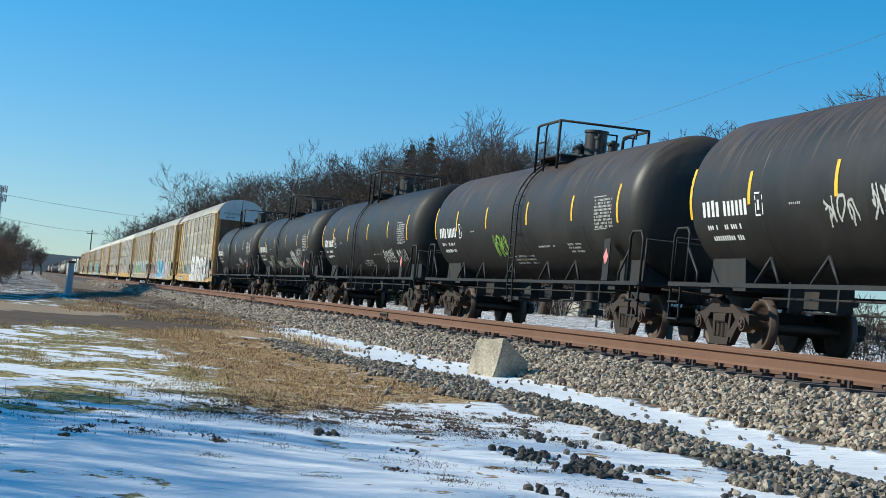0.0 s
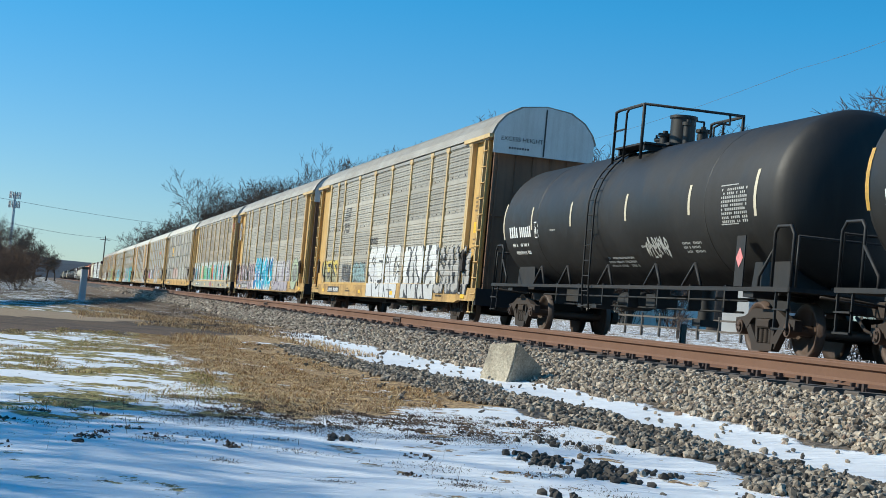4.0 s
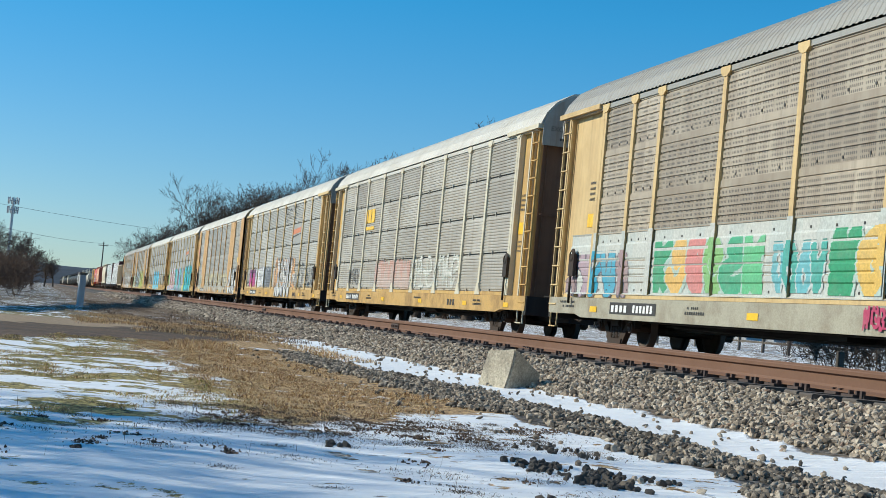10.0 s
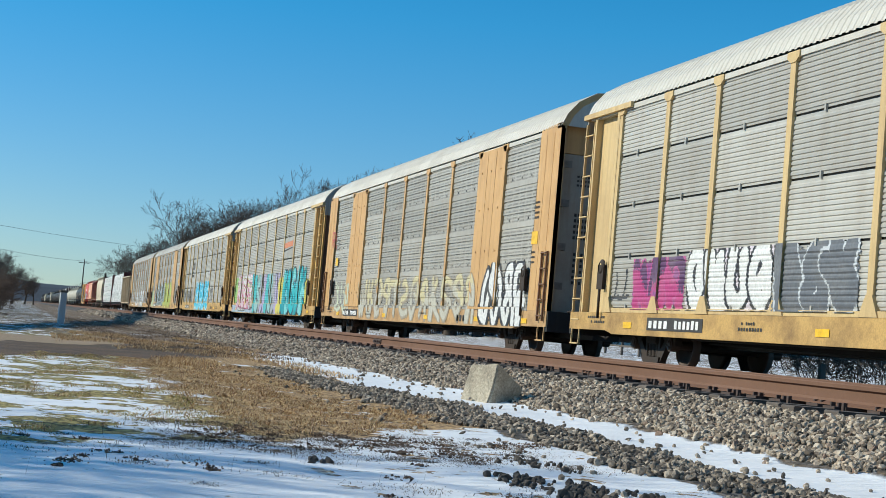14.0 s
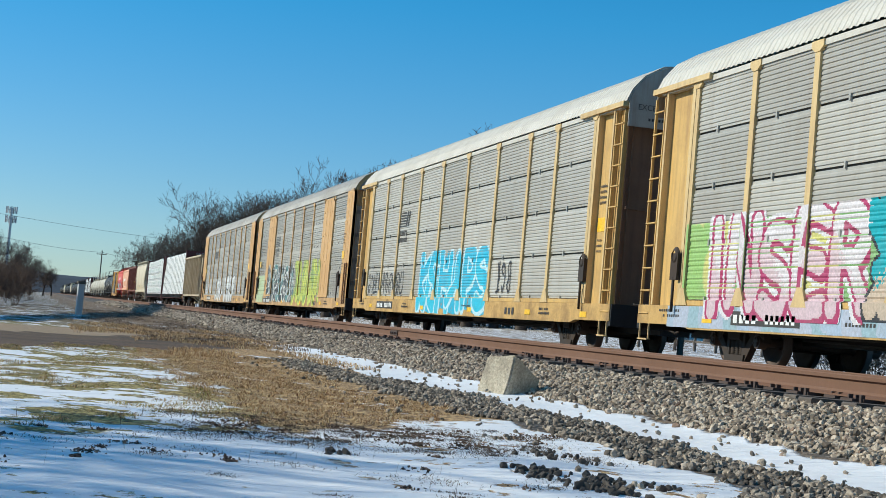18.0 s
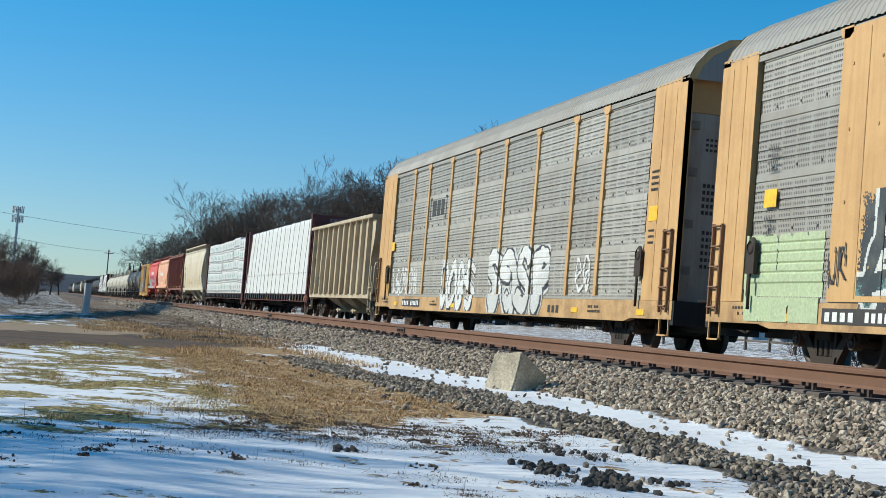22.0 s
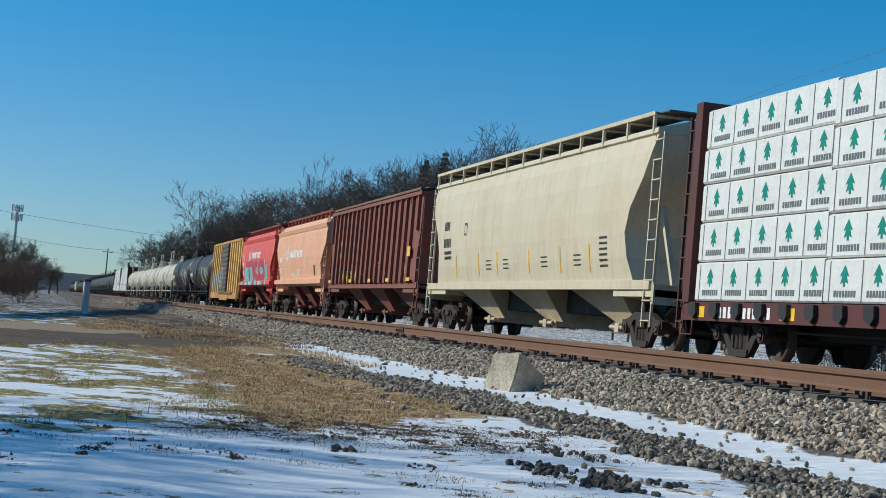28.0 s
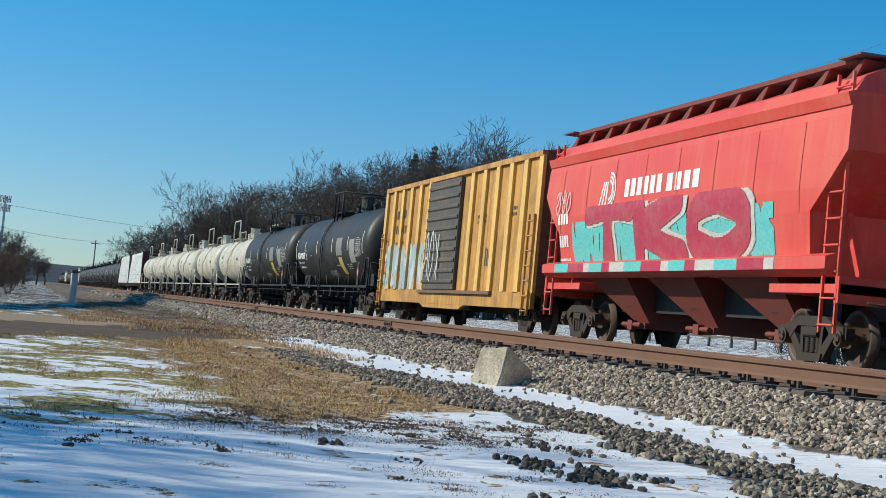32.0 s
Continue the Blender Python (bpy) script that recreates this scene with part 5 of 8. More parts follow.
def racks():
    K, WHT, TEAL, BLUE, PUR, GRN, LIME = (0.03, 0.03, 0.035), (0.72, 0.72, 0.70), (0.10, 0.42, 0.42), (0.06, 0.42, 0.66), (0.28, 0.06, 0.22), (0.08, 0.32, 0.16), (0.42, 0.50, 0.10)
    made = []
    spec = [
        ("slotted", "grey slotted auto rack with yellow posts and large white graffiti letters", panel_slots, pale_yellow, yellow, roof_grey, brown_end),
        ("slotted", "grey auto rack with pale yellow posts and blue and white graffiti", panel_slots, pale_yellow, yellow, roof_grey, brown_end),
        ("slotted", "brown-stained auto rack painted white, green and red below", panel_brown, pale_yellow, pale_yellow, roof_grey, brown_end, sill_grey),
        ("ribbed", "rusty grey auto rack with a yellow square mark", panel_rusty, cream, yellow, roof_white, brown_end),
        ("ribbed", "ribbed grey auto rack with white roof and black graffiti", panel_ribbed, pale_yellow, pale_yellow, roof_white, brown_end),
        ("flush", "grey auto rack with wide tan columns and scrawled graffiti", panel_clean, tan_yellow, tan_yellow, roof_white, brown_end, None, WIDE),
        ("ribbed", "ribbed grey auto rack with teal and grey graffiti", panel_ribbed, pale_yellow, yellow, roof_white, brown_end),
        ("ribbed", "ribbed grey auto rack with bright blue graffiti letters", panel_ribbed, pale_yellow, yellow, roof_white, brown_end),
        ("flush", "grey auto rack with tan columns and green and black graffiti", panel_clean, tan_yellow, tan_yellow, roof_grey, brown_end, None, WIDE),
        ("flush", "last auto rack with tan ends and white graffiti", panel_clean, tan_yellow, tan_yellow, roof_grey, tan_yellow),
    ]
    for k, (kind, label, *mats) in enumerate(spec):
        root, sf = auto_rack(kind, label, *mats)
        CARS.append((root, 100.9 + RACK_L * (k + 0.5)))
        made.append((root, sf))
    for k in (5, 8):
        for x0, x1 in WIDE:
            b = Build()
            b.box(x0 - .08, x1 + .08, -1.515, -1.44, 1.0, 5.17)
            column = part("wide_column", b, tan_yellow, made[k][0])
            for q in (0.33, 0.67):
                x = x0 + (x1 - x0) * q
                b = Build()
                b.box(x - .012, x + .012, -1.522, -1.515, 1.05, 5.1)
                part("sheet_seam", b, sill_tan, column)
            for z in (1.5, 2.5, 3.6, 4.6):
                for q in (0.12, 0.5, 0.88):
                    b = Build()
                    b.rod((x0 + (x1 - x0) * q, -1.515, z), (x0 + (x1 - x0) * q, -1.53, z), .03, 6)
                    part("rivet", b, sill_tan, column)
    def put(k, *a, **kw):
        graffiti(made[k][0], made[k][1], *a, **kw)
    put(0, -1.5, 3.55, 0.58, 2.40, "SERC", [WHT, (.62, .62, .63)], K, thick=.185, rim=.042, halo=WHT, seed=1, cell=.025)
    put(0, -11.0, -7.85, 1.10, 2.0, "AERS", [(0.62, 0.48, 0.10), (0.36, 0.34, 0.20)], K, thick=.13, rim=.08, seed=2, cell=.025)
    put(0, -4.5, -2.1, 1.10, 1.85, "???", [(.30, .42, .42)], K, thick=.12, rim=.08, seed=3)
    put(0, -6.7, -5.0, 1.1, 1.8, "??", [(.10, .10, .10)], K, thick=.10, rim=.02, seed=4)
    put(0, 4.2, 8.7, 0.6, 2.3, "????", [WHT, (.55, .55, .54)], K, thick=.16, rim=.10, halo=WHT, seed=5)
    put(0, 8.8, 12.6, 0.8, 2.2, "????", [(.40, .38, .35)], K, thick=.10, rim=.06, seed=7)
    put(0, -1.6, -0.3, 2.45, 2.75, "????", [K], K, thick=.08, rim=0, seed=6)
    rail_mark(made[0][0], -7.2, 3.55, -1.462)
    put(1, -12.4, -5.0, .58, 2.15, "????????", [(.06, .05, .06), (.10, .085, .09)], (.66, .60, .60), cloud=(.36, .19, .25), thick=.115, rim=.04, seed=11, wild=.09, cell=.025)
    put(1, -5.0, -4.3, .62, 2.1, "?", [(.62, .46, .46)], WHT, cloud=(.62, .50, .50), thick=.16, rim=.05, seed=17)
    put(1, -4.3, 2.5, .60, 2.35, "??????", [(.02, .40, .54), (.02, .30, .46), (.02, .13, .33), (.02, .10, .27)][:3], (.70, .70, .72), thick=.155, rim=.055, halo=(.68, .62, .62), seed=12, wild=.07, cell=.025)
    put(1, -0.2, 2.3, .62, .90, "????????", [(.66, .66, .66)], (.6, .6, .6), thick=.07, rim=0, seed=19)
    put(1, 3.0, 8.4, .6, 2.1, "?????", [(.55, .53, .52), (.40, .36, .40)], (.10, .08, .12), thick=.12, rim=.05, halo=WHT, seed=13)
    put(1, 9.2, 11.2, .7, 2.2, "O", [(.42, .48, .32)], (.10, .10, .10), thick=.10, rim=.04, seed=14, wild=0)
    put(1, 9.7, 10.7, 1.0, 1.9, "????", [(.38, .40, .34), (.16, .16, .15)], (.3, .3, .28), thick=.12, rim=.05, seed=18)
    put(1, -12.85, -12.15, 3.5, 4.7, "O", [(.55, .56, .56)], (.14, .18, .26), thick=.07, rim=.05, seed=15, wild=0)
    put(2, -12.3, 13.0, 1.06, 2.42, "???????????????", [(.50, .52, .48), (.54, .54, .49)], (.52, .53, .48), cloud=(.50, .52, .47), thick=.40, rim=.02, seed=20, cell=.04, each=True)
    put(2, -12.5, -8.6, 1.0, 2.0, "?????", [(.34, .24, .24), (.40, .30, .34), (.05, .30, .45), (.10, .34, .46)], (.14, .12, .14), thick=.12, rim=.035, seed=21, each=True)
    put(2, -7.3, -2.5, 1.12, 2.12, "??????", [GRN, (.66, .42, .12), (.58, .22, .20), (.24, .44, .16), (.10, .36, .20), (.16, .46, .22)], (.42, .52, .46), thick=.17, rim=.04, seed=22, each=True, wild=.03, cell=.025)
    put(2, -2.2, -0.4, 1.15, 2.0, "??", [(.16, .42, .46), (.10, .36, .30)], (.52, .56, .54), thick=.16, rim=.05, seed=26, each=True)
    put(2, -0.3, 4.2, 1.12, 2.15, "?????", [(.06, .30, .14), (.66, .44, .10), (.56, .14, .10), (.12, .40, .50), (.26, .50, .22)], (.44, .54, .48), thick=.17, rim=.04, seed=27, each=True, wild=.03, cell=.025)
    put(2, 4.5, 11.5, 1.1, 2.2, "???????", [(.10, .40, .42), (.54, .50, .50), (.20, .44, .40), (.56, .20, .20)], (.50, .54, .52), thick=.15, rim=.05, seed=23, each=True)
    put(2, .9, 1.8, .62, .98, "??", [(.42, .05, .12)], (.42, .05, .12), thick=.10, rim=0, seed=24)
    put(2, 12.0, 12.7, 4.2, 4.8, "LAC", [(.50, .10, .12)], (.5, .1, .12), thick=.08, rim=0, seed=25)
    put(3, -9.3, -7.5, 1.15, 1.9, "??", [K], K, thick=.06, rim=0, seed=30)
    put(3, -4.4, .9, 1.1, 2.1, "?????", [(.50, .30, .24), (.50, .40, .34)], (.52, .36, .30), cloud=(.48, .37, .31), thick=.10, rim=.03, seed=32)
    put(3, 1.0, 7.0, 1.1, 2.2, "??????", [(.62, .60, .54)], (.46, .50, .42), thick=.05, rim=.02, seed=31)
    put(4, -11.5, -10.5, 1.2, 1.9, "??", [K], K, thick=.06, rim=0, seed=49)
    put(4, -10.4, -7.9, 1.05, 2.05, "???", [(.10, .04, .12), (.42, .05, .20)], (.42, .08, .24), cloud=(.26, .07, .24), thick=.13, rim=.04, seed=40)
    put(4, -7.8, -4.5, 1.05, 2.15, "????", [WHT], K, thick=.15, rim=.06, seed=41, halo=(.62, .56, .60))
    put(4, -4.4, -1.8, 1.05, 2.15, "???", [(.13, .14, .16)], (.52, .54, .56), thick=.18, rim=.035, seed=42, cloud=(.15, .16, .18))
    put(4, -.6, 6.2, .95, 2.6, "????", [(.66, .36, .15)], (.64, .38, .18), thick=.06, rim=.02, seed=44)
    put(4, 0.2, 5.1, .60, 2.55, "?????", [(.62, .61, .58), (.40, .40, .41), (.62, .61, .58)], K, thick=.125, rim=.045, seed=43, drips=0.004, cell=.025)
    put(4, 5.5, 6.4, 1.3, 1.8, "???", [WHT], WHT, thick=.07, rim=0, seed=45)
    put(4, 6.9, 8.6, .9, 2.4, "??", [K], K, thick=.03, rim=0, seed=46)
    put(4, 9.2, 11.4, 1.1, 2.1, "???", [K], K, thick=.04, rim=0, seed=50)
    put(4, 1.7, 3.7, 4.35, 5.05, "EC", [K], K, thick=.035, rim=0, seed=47, wild=.08)
    put(4, 4.3, 5.8, 4.4, 5.1, "SI", [K], K, thick=.035, rim=0, seed=48, wild=.05)
    for k in (4, 6):
        root, sf = made[k]
        b = Build()
        b.quad((4.50, -1.468, 3.16), (7.10, -1.468, 3.16), (7.10, -1.468, 4.1), (4.50, -1.468, 4.1))
        part("flat_sign_panel", b, panel_ribbed, root)
        b = Build()
        b.poly([(4.25, -1.472, 3.62), (6.75, -1.472, 3.70), (6.75, -1.472, 3.95), (4.25, -1.472, 3.86)])
        b.slot = 1
        b.poly([(4.25, -1.474, 3.46), (6.85, -1.474, 3.62), (6.85, -1.474, 3.66), (4.25, -1.474, 3.54)])
        part("company_mark", b, [spray((.62, .22, .10)), mark_dark], root)
    put(5, -11.4, -8.6, .7, 2.0, "????", [(.55, .58, .42)], (.42, .45, .40), thick=.07, rim=.03, seed=50)
    put(5, -7.0, 7.9, .6, 2.0, "????????????", [(.58, .52, .30), (.50, .48, .40)], (.35, .30, .22), thick=.07, rim=.03, seed=51)
    put(5, 8.2, 11.9, .6, 2.2, "????", [WHT], K, thick=.11, rim=.09, seed=52)
    put(5, -12.6, -12.0, 3.2, 3.9, "R", [(.55, .12, .10)], (.55, .12, .10), thick=.08, rim=0, seed=53)
    put(6, -12.2, 4.3, .58, .97, "????????????????", [(.36, .44, .55), (.42, .46, .56), (.30, .42, .48)], (.40, .44, .54), thick=.45, rim=.06, seed=63, each=True)
    put(6, -11.6, -4.6, 1.1, 2.5, "??????", [(.30, .48, .14), (.56, .54, .16), (.22, .42, .14)], (.50, .52, .18), thick=.30, rim=.04, seed=60, each=True)
    put(6, -10.9, -5.0, .75, 2.6, "INSER", [(.66, .62, .64), (.60, .46, .50)], (.36, .03, .12), thick=.115, rim=.045, halo=(.68, .66, .68), seed=64, wild=.05, cell=.025)
    put(6, -5.1, -4.2, .8, 2.6, "?", [(.03, .34, .40), (.50, .40, .30)], K, thick=.18, rim=.05, seed=65)
    put(6, -4.2, 3.9, .58, 2.55, "????", [(.10, .44, .46), (.30, .50, .50), (.36, .38, .40), (.40, .36, .54)], K, thick=.20, rim=.035, seed=61, each=True, cell=.025)
    put(6, 3.6, 5.0, .60, 2.3, "??", [(.62, .55, .10)], (.60, .54, .12), thick=.20, rim=.04, seed=66)
    put(6, 5.0, 10.9, .58, 2.75, "?????", [(.22, .58, .60), (.06, .46, .50), (.02, .30, .36)], (.02, .05, .08), thick=.14, rim=.035, cloud=(.03, .36, .41), seed=62, cell=.025)
    put(6, 10.9, 11.9, .95, 2.2, "??", [(.66, .58, .08)], (.30, .28, .06), thick=.12, rim=.03, seed=67)
    put(7, -3.6, 4.35, .58, 2.50, "??H?PS", [(.05, .42, .62), (.07, .48, .66)], (.50, .70, .78), thick=.12, rim=.045, seed=70, cloud=(.05, .40, .60), cell=.025)
    put(7, -11.4, -5.7, 1.1, 1.95, "?????", [K], K, thick=.05, rim=0, seed=71)
    put(7, 5.0, 6.4, 1.1, 2.1, "???", [K], K, thick=.06, rim=0, seed=72)
    rail_mark(made[7][0], -7.0, 3.40, -1.47, 1.5)
    put(8, -8.4, 0.3, .72, 2.65, "????????", [(.05, .055, .06), (.04, .05, .055), (.10, .22, .22)], (.64, .65, .62), thick=.105, rim=.05, cloud=(.045, .05, .055), seed=80, wild=.09, cell=.025)
    put(8, 0.2, 7.6, .6, 2.7, "?????", [(.36, .44, .10), (.24, .34, .10), (.42, .46, .08)], (.62, .64, .10), thick=.085, rim=.035, seed=81, halo=(.20, .25, .06), drips=.003, wild=.09, cell=.025)
    put(8, -12.2, -9.5, .66, 2.1, "IIIII", [(.46, .54, .32)], (.48, .56, .34), thick=.36, rim=.06, seed=82)
    put(8, -9.3, -8.7, 1.2, 1.9, "??", [K], K, thick=.05, rim=0, seed=83)
    rail_mark(made[8][0], -6.75, 3.55, -1.462, 1.5)
    put(9, -11.5, -7.6, 1.0, 2.0, "???", [WHT], (.55, .55, .53), thick=.05, rim=.02, seed=90)
    put(9, -4.5, -0.6, .6, 2.1, "????", [WHT], K, thick=.10, rim=.03, halo=(.56, .56, .54), seed=91)
    put(9, 0.7, 6.0, .58, 2.3, "????", [WHT, (.60, .60, .58)], K, thick=.115, rim=.04, halo=(.60, .60, .58), seed=92)
    put(9, 7.9, 8.9, 1.1, 2.0, "??", [WHT], WHT, thick=.07, rim=0, seed=93)
    b = Build()
    for x0, x1, z0, z1 in ((-6.6, -6.5, 3.4, 4.1), (-4.6, -4.5, 3.4, 4.1), (-6.6, -6.4, 4.03, 4.1), (-4.7, -4.5, 4.03, 4.1), (-6.6, -6.4, 3.4, 3.47), (-4.7, -4.5, 3.4, 3.47), (-6.3, -5.8, 3.5, 4.0), (-5.7, -5.3, 3.5, 4.0), (-5.2, -4.8, 3.5, 4.0)):
        b.quad((x0, -1.462, z0), (x1, -1.462, z0), (x1, -1.462, z1), (x0, -1.462, z1))
    part("company_mark", b, mark_dark, made[9][0])
    for x0, x1, z0, z1 in ((-7.25, -6.75, 3.52, 4.02), (-6.65, -6.15, 3.52, 4.02), (-6.05, -5.5, 3.52, 4.02), (-7.25, -5.5, 3.26, 3.38)):
        b = Build()
        b.quad((x0, -1.475, z0), (x1, -1.475, z0), (x1, -1.475, z1), (x0, -1.475, z1))
        part("company_mark", b, stripe_yellow, made[3][0], "yellow block of a company mark")


racks()


# ---- hoppers, lumber cars, boxcar ----
tan_paint = paint("tan_hopper_paint", (0.56, 0.47, 0.325), 0.55, (0.30, 0.21, 0.12), 0.6)
cream_paint = paint("cream_hopper_paint", (0.64, 0.56, 0.40), 0.5, (0.40, 0.31, 0.20), 0.4)
maroon = paint("maroon_hopper_paint", (0.205, 0.066, 0.052), 0.6, (0.25, 0.115, 0.062), 0.55)
salmon = paint("faded_orange_paint", (0.74, 0.41, 0.25), 0.5, (0.60, 0.27, 0.13), 0.45)
# dark red of the roof walks; on the chutes it paints in their shade
red_dark = paint("dark_red_walk_chute_shade", (0.19, 0.040, 0.028), 0.6, (0.14, 0.05, 0.035), 0.5)
red_paint = paint("red_hopper_paint", (0.64, 0.075, 0.055), 0.45, (0.66, 0.20, 0.13), 0.4)
lumber_red = paint("lumber_car_red", (0.10, 0.024, 0.022), 0.65, (0.07, 0.04, 0.033), 0.6)
wrap_white = paint("lumber_wrap", (0.74, 0.735, 0.71), 0.42, (0.46, 0.43, 0.38), 0.3, fine=0.05)


def creases(m):
    """Folds and creases of loose plastic sheet."""
    n, l = m.node_tree.nodes, m.node_tree.links
    fold = tex(n, l, coords(n, l, (0.6, 0.8, 1.5)), 1.8, 4, 0.5)
    crease = mth(n, l, "ABSOLUTE", mth(n, l, "SUBTRACT", tex(n, l, coords(n, l, (1.6, 1.6, 1.1)), 2.4, 4, 0.6), 0.5))
    bump(n, l, n["Principled BSDF"], mth(n, l, "ADD", fold, crease), 0.5, 0.07)


creases(wrap_white)
# wall colour holds grime and the shade between ribs; rib colour is the lit yellow
box_yellow = paint("boxcar_yellow_grime_shade", (0.60, 0.32, 0.06), 0.5, (0.16, 0.08, 0.035), 0.9)
box_rib = paint("boxcar_rib_lit_yellow", (0.78, 0.50, 0.13), 0.5, (0.40, 0.22, 0.08), 0.6)
box_door = paint("boxcar_door", (0.07, 0.065, 0.055), 0.6, (0.20, 0.14, 0.09), 0.6)
green_mark = plain("green_print", (0.02, 0.22, 0.16), 0.5)
grey_mark = plain("grey_print", (0.13, 0.14, 0.14), 0.5)
grille = plain("roof_walk_grille", (0.10, 0.10, 0.10), 0.6)


def strip_body(levels):
    """A closed body from levels (z, half width, half length), bottom first."""
    b = Build()
    for (z0, y0, x0), (z1, y1, x1) in zip(levels, levels[1:]):
        for s in (-1, 1):
            b.quad((-x0, s * y0, z0), (x0, s * y0, z0), (x1, s * y1, z1), (-x1, s * y1, z1))
            b.quad((s * x0, -y0, z0), (s * x0, y0, z0), (s * x1, y1, z1), (s * x1, -y1, z1))
    for (z, y, x) in (levels[0], levels[-1]):
        b.quad((-x, -y, z), (x, -y, z), (x, y, z), (-x, y, z))
    return b


def side_y(levels):
    def f(x, z):
        for (z0, y0, _), (z1, y1, _) in zip(levels, levels[1:]):
            if z0 <= z <= z1 and z1 > z0:
                return -(y0 + (y1 - y0) * (z - z0) / (z1 - z0)) - 0.004
        return -levels[0][1] - 0.004
    return f


def chute(root, x, mat, z1, wide=1.4, low=0.50):
    """A discharge chute: a trough whose front wall slopes down to a narrow gate."""
    b = Build()
    top = [(x - wide, -1.24, z1), (x + wide * .95, -1.24, z1), (x + wide * .95, 1.24, z1), (x - wide, 1.24, z1)]
    bot = [(x + wide * .35, -0.62, low), (x + wide * .95, -0.62, low), (x + wide * .95, 0.62, low), (x + wide * .35, 0.62, low)]
    for k in range(4):
        b.quad(top[k], top[(k + 1) % 4], bot[(k + 1) % 4], bot[k])
    b.poly(bot)
    c = part("hopper_chute", b, mat, root)
    g = x + wide * .66
    b = Build()
    b.box(g - 0.55, g + 0.55, -0.80, 0.80, low - 0.12, low - .002)
    b.rod((g - 0.5, -0.86, low - 0.05), (g + 0.5, -0.86, low - 0.05), 0.05, 8)
    b.box(g - 0.12, g + 0.12, -0.92, -0.80, low - 0.16, low + 0.04)
    part("discharge_gate", b, mat, c)
    b = Build()
    yy = -0.86
    for k in range(3):
        b.quad((x + wide * .25 + .1 * k, yy + .02, low + .32), (x + wide * .25 + .07 + .1 * k, yy + .02, low + .32), (x + wide * .25 + .07 + .1 * k, yy - .03, low + .5), (x + wide * .25 + .1 * k, yy - .03, low + .5))
    part("chute_print", b, mark_dark, c)


def hopper_ends(root, half, mat, z_deck, tx, top, ladder_top):
    """Underframe, end platforms, ladders and hoops shared by the hopper cars."""
    truck(root, -tx), truck(root, tx)
    coupler(root, half)
    b = Build()
    b.box(-half + 0.7, half - 0.7, -0.3, 0.3, 0.78, 1.15)
    part("centre_sill", b, black_frame, root)
    for k in (-1, 1):
        e = k * (half - 0.62)
        b = Build()
        b.box(min(e, e - k * 2.3), max(e, e - k * 2.3), -1.45, 1.45, z_deck - 0.30, z_deck - 0.16)
        b.box(min(e, e - k * 0.12), max(e, e - k * 0.12), -1.48, 1.48, z_deck - 0.45, z_deck - 0.05)
        part("end_platform", b, mat, root)
        for y in (-0.9, 0.9):
            b = Build()
            b.slab([(e - k * .25, z_deck - .2), (e - k * .37, z_deck - .2), (e - k * 1.6, top - 1.0), (e - k * 1.48, top - 1.0)], y - .05, y + .05)
            part("end_strut", b, mat, root)
        for y in (-1.46, 1.46):
            ladder(root, e - k * 0.3, y, z_deck - 0.9, ladder_top, 0.45, mat, 0.40)
        b = Build()
        b.rod((e - k * 0.9, 0.4, z_deck + 0.05), (e - k * 0.9, 0.95, z_deck + 0.05), 0.18, 12)
        b.lathe([(-0.03, 0.26), (0.03, 0.26), (0.03, 0.23), (-0.03, 0.23), (-0.03, 0.26)], "x", 18, (e, 0.5, z_deck + 0.9))
        part("brake_wheel", b, truck_steel, root)


def roof_walk(root, half, z, mat, ledge=False, y=-1.12):
    """Open-grid walkways over both roof edges on posts, a cross walk at each end, and the hatches between."""
    w = 0.27 if ledge else 0.40
    z1 = z + (0.06 if ledge else 0.20)
    for yy in (y, -y):
        b = Build()
        b.box(-half, half, yy - w, yy + w, z1, z1 + 0.035)
        part("roof_walk", b, grille, root)
        e = yy - w if yy < 0 else yy + w
        b = Build()
        b.box(-half, half, min(e, e - .03), max(e, e - .03), z1 - 0.02, z1 + 0.06)
        part("roof_walk_edge", b, mat, root)
    for k in (-1, 1):
        b = Build()
        b.box(k * half - 0.35, k * half + 0.35, -1.38, 1.38, z1 + 0.036, z1 + 0.065)
        part("roof_walk", b, grille, root)
    n = 13
    for q in range(n):
        x = -half + 0.1 + (2 * half - .2) * q / (n - 1)
        b = Build()
        if ledge:
            b.slab([(x - .32, z - .22), (x + .02, z - .22), (x + .30, z1), (x + .22, z1)], y - w, y - w + .04)
            b.slab([(x - .04, z - .18), (x + .02, z - .18), (x + .24, z1), (x + .18, z1)], y - w + .04, y + w)
        else:
            b.box(x - 0.035, x + 0.035, y - w - .01, y - w + .05, z - 0.2, z1 + 0.05)
            b.box(x - 0.025, x + 0.025, y - w + .05, y + w, z1 - .05, z1 - .004)
        part("walk_bracket", b, mat, root)
    for q in range(5):
        x = -half * .8 + 1.6 * half * q / 4
        b = Build()
        b.box(x - half * .17, x + half * .17, -0.42, 0.42, z + 0.02, z + 0.16, 0.03)
        part("roof_hatch", b, mat, root)


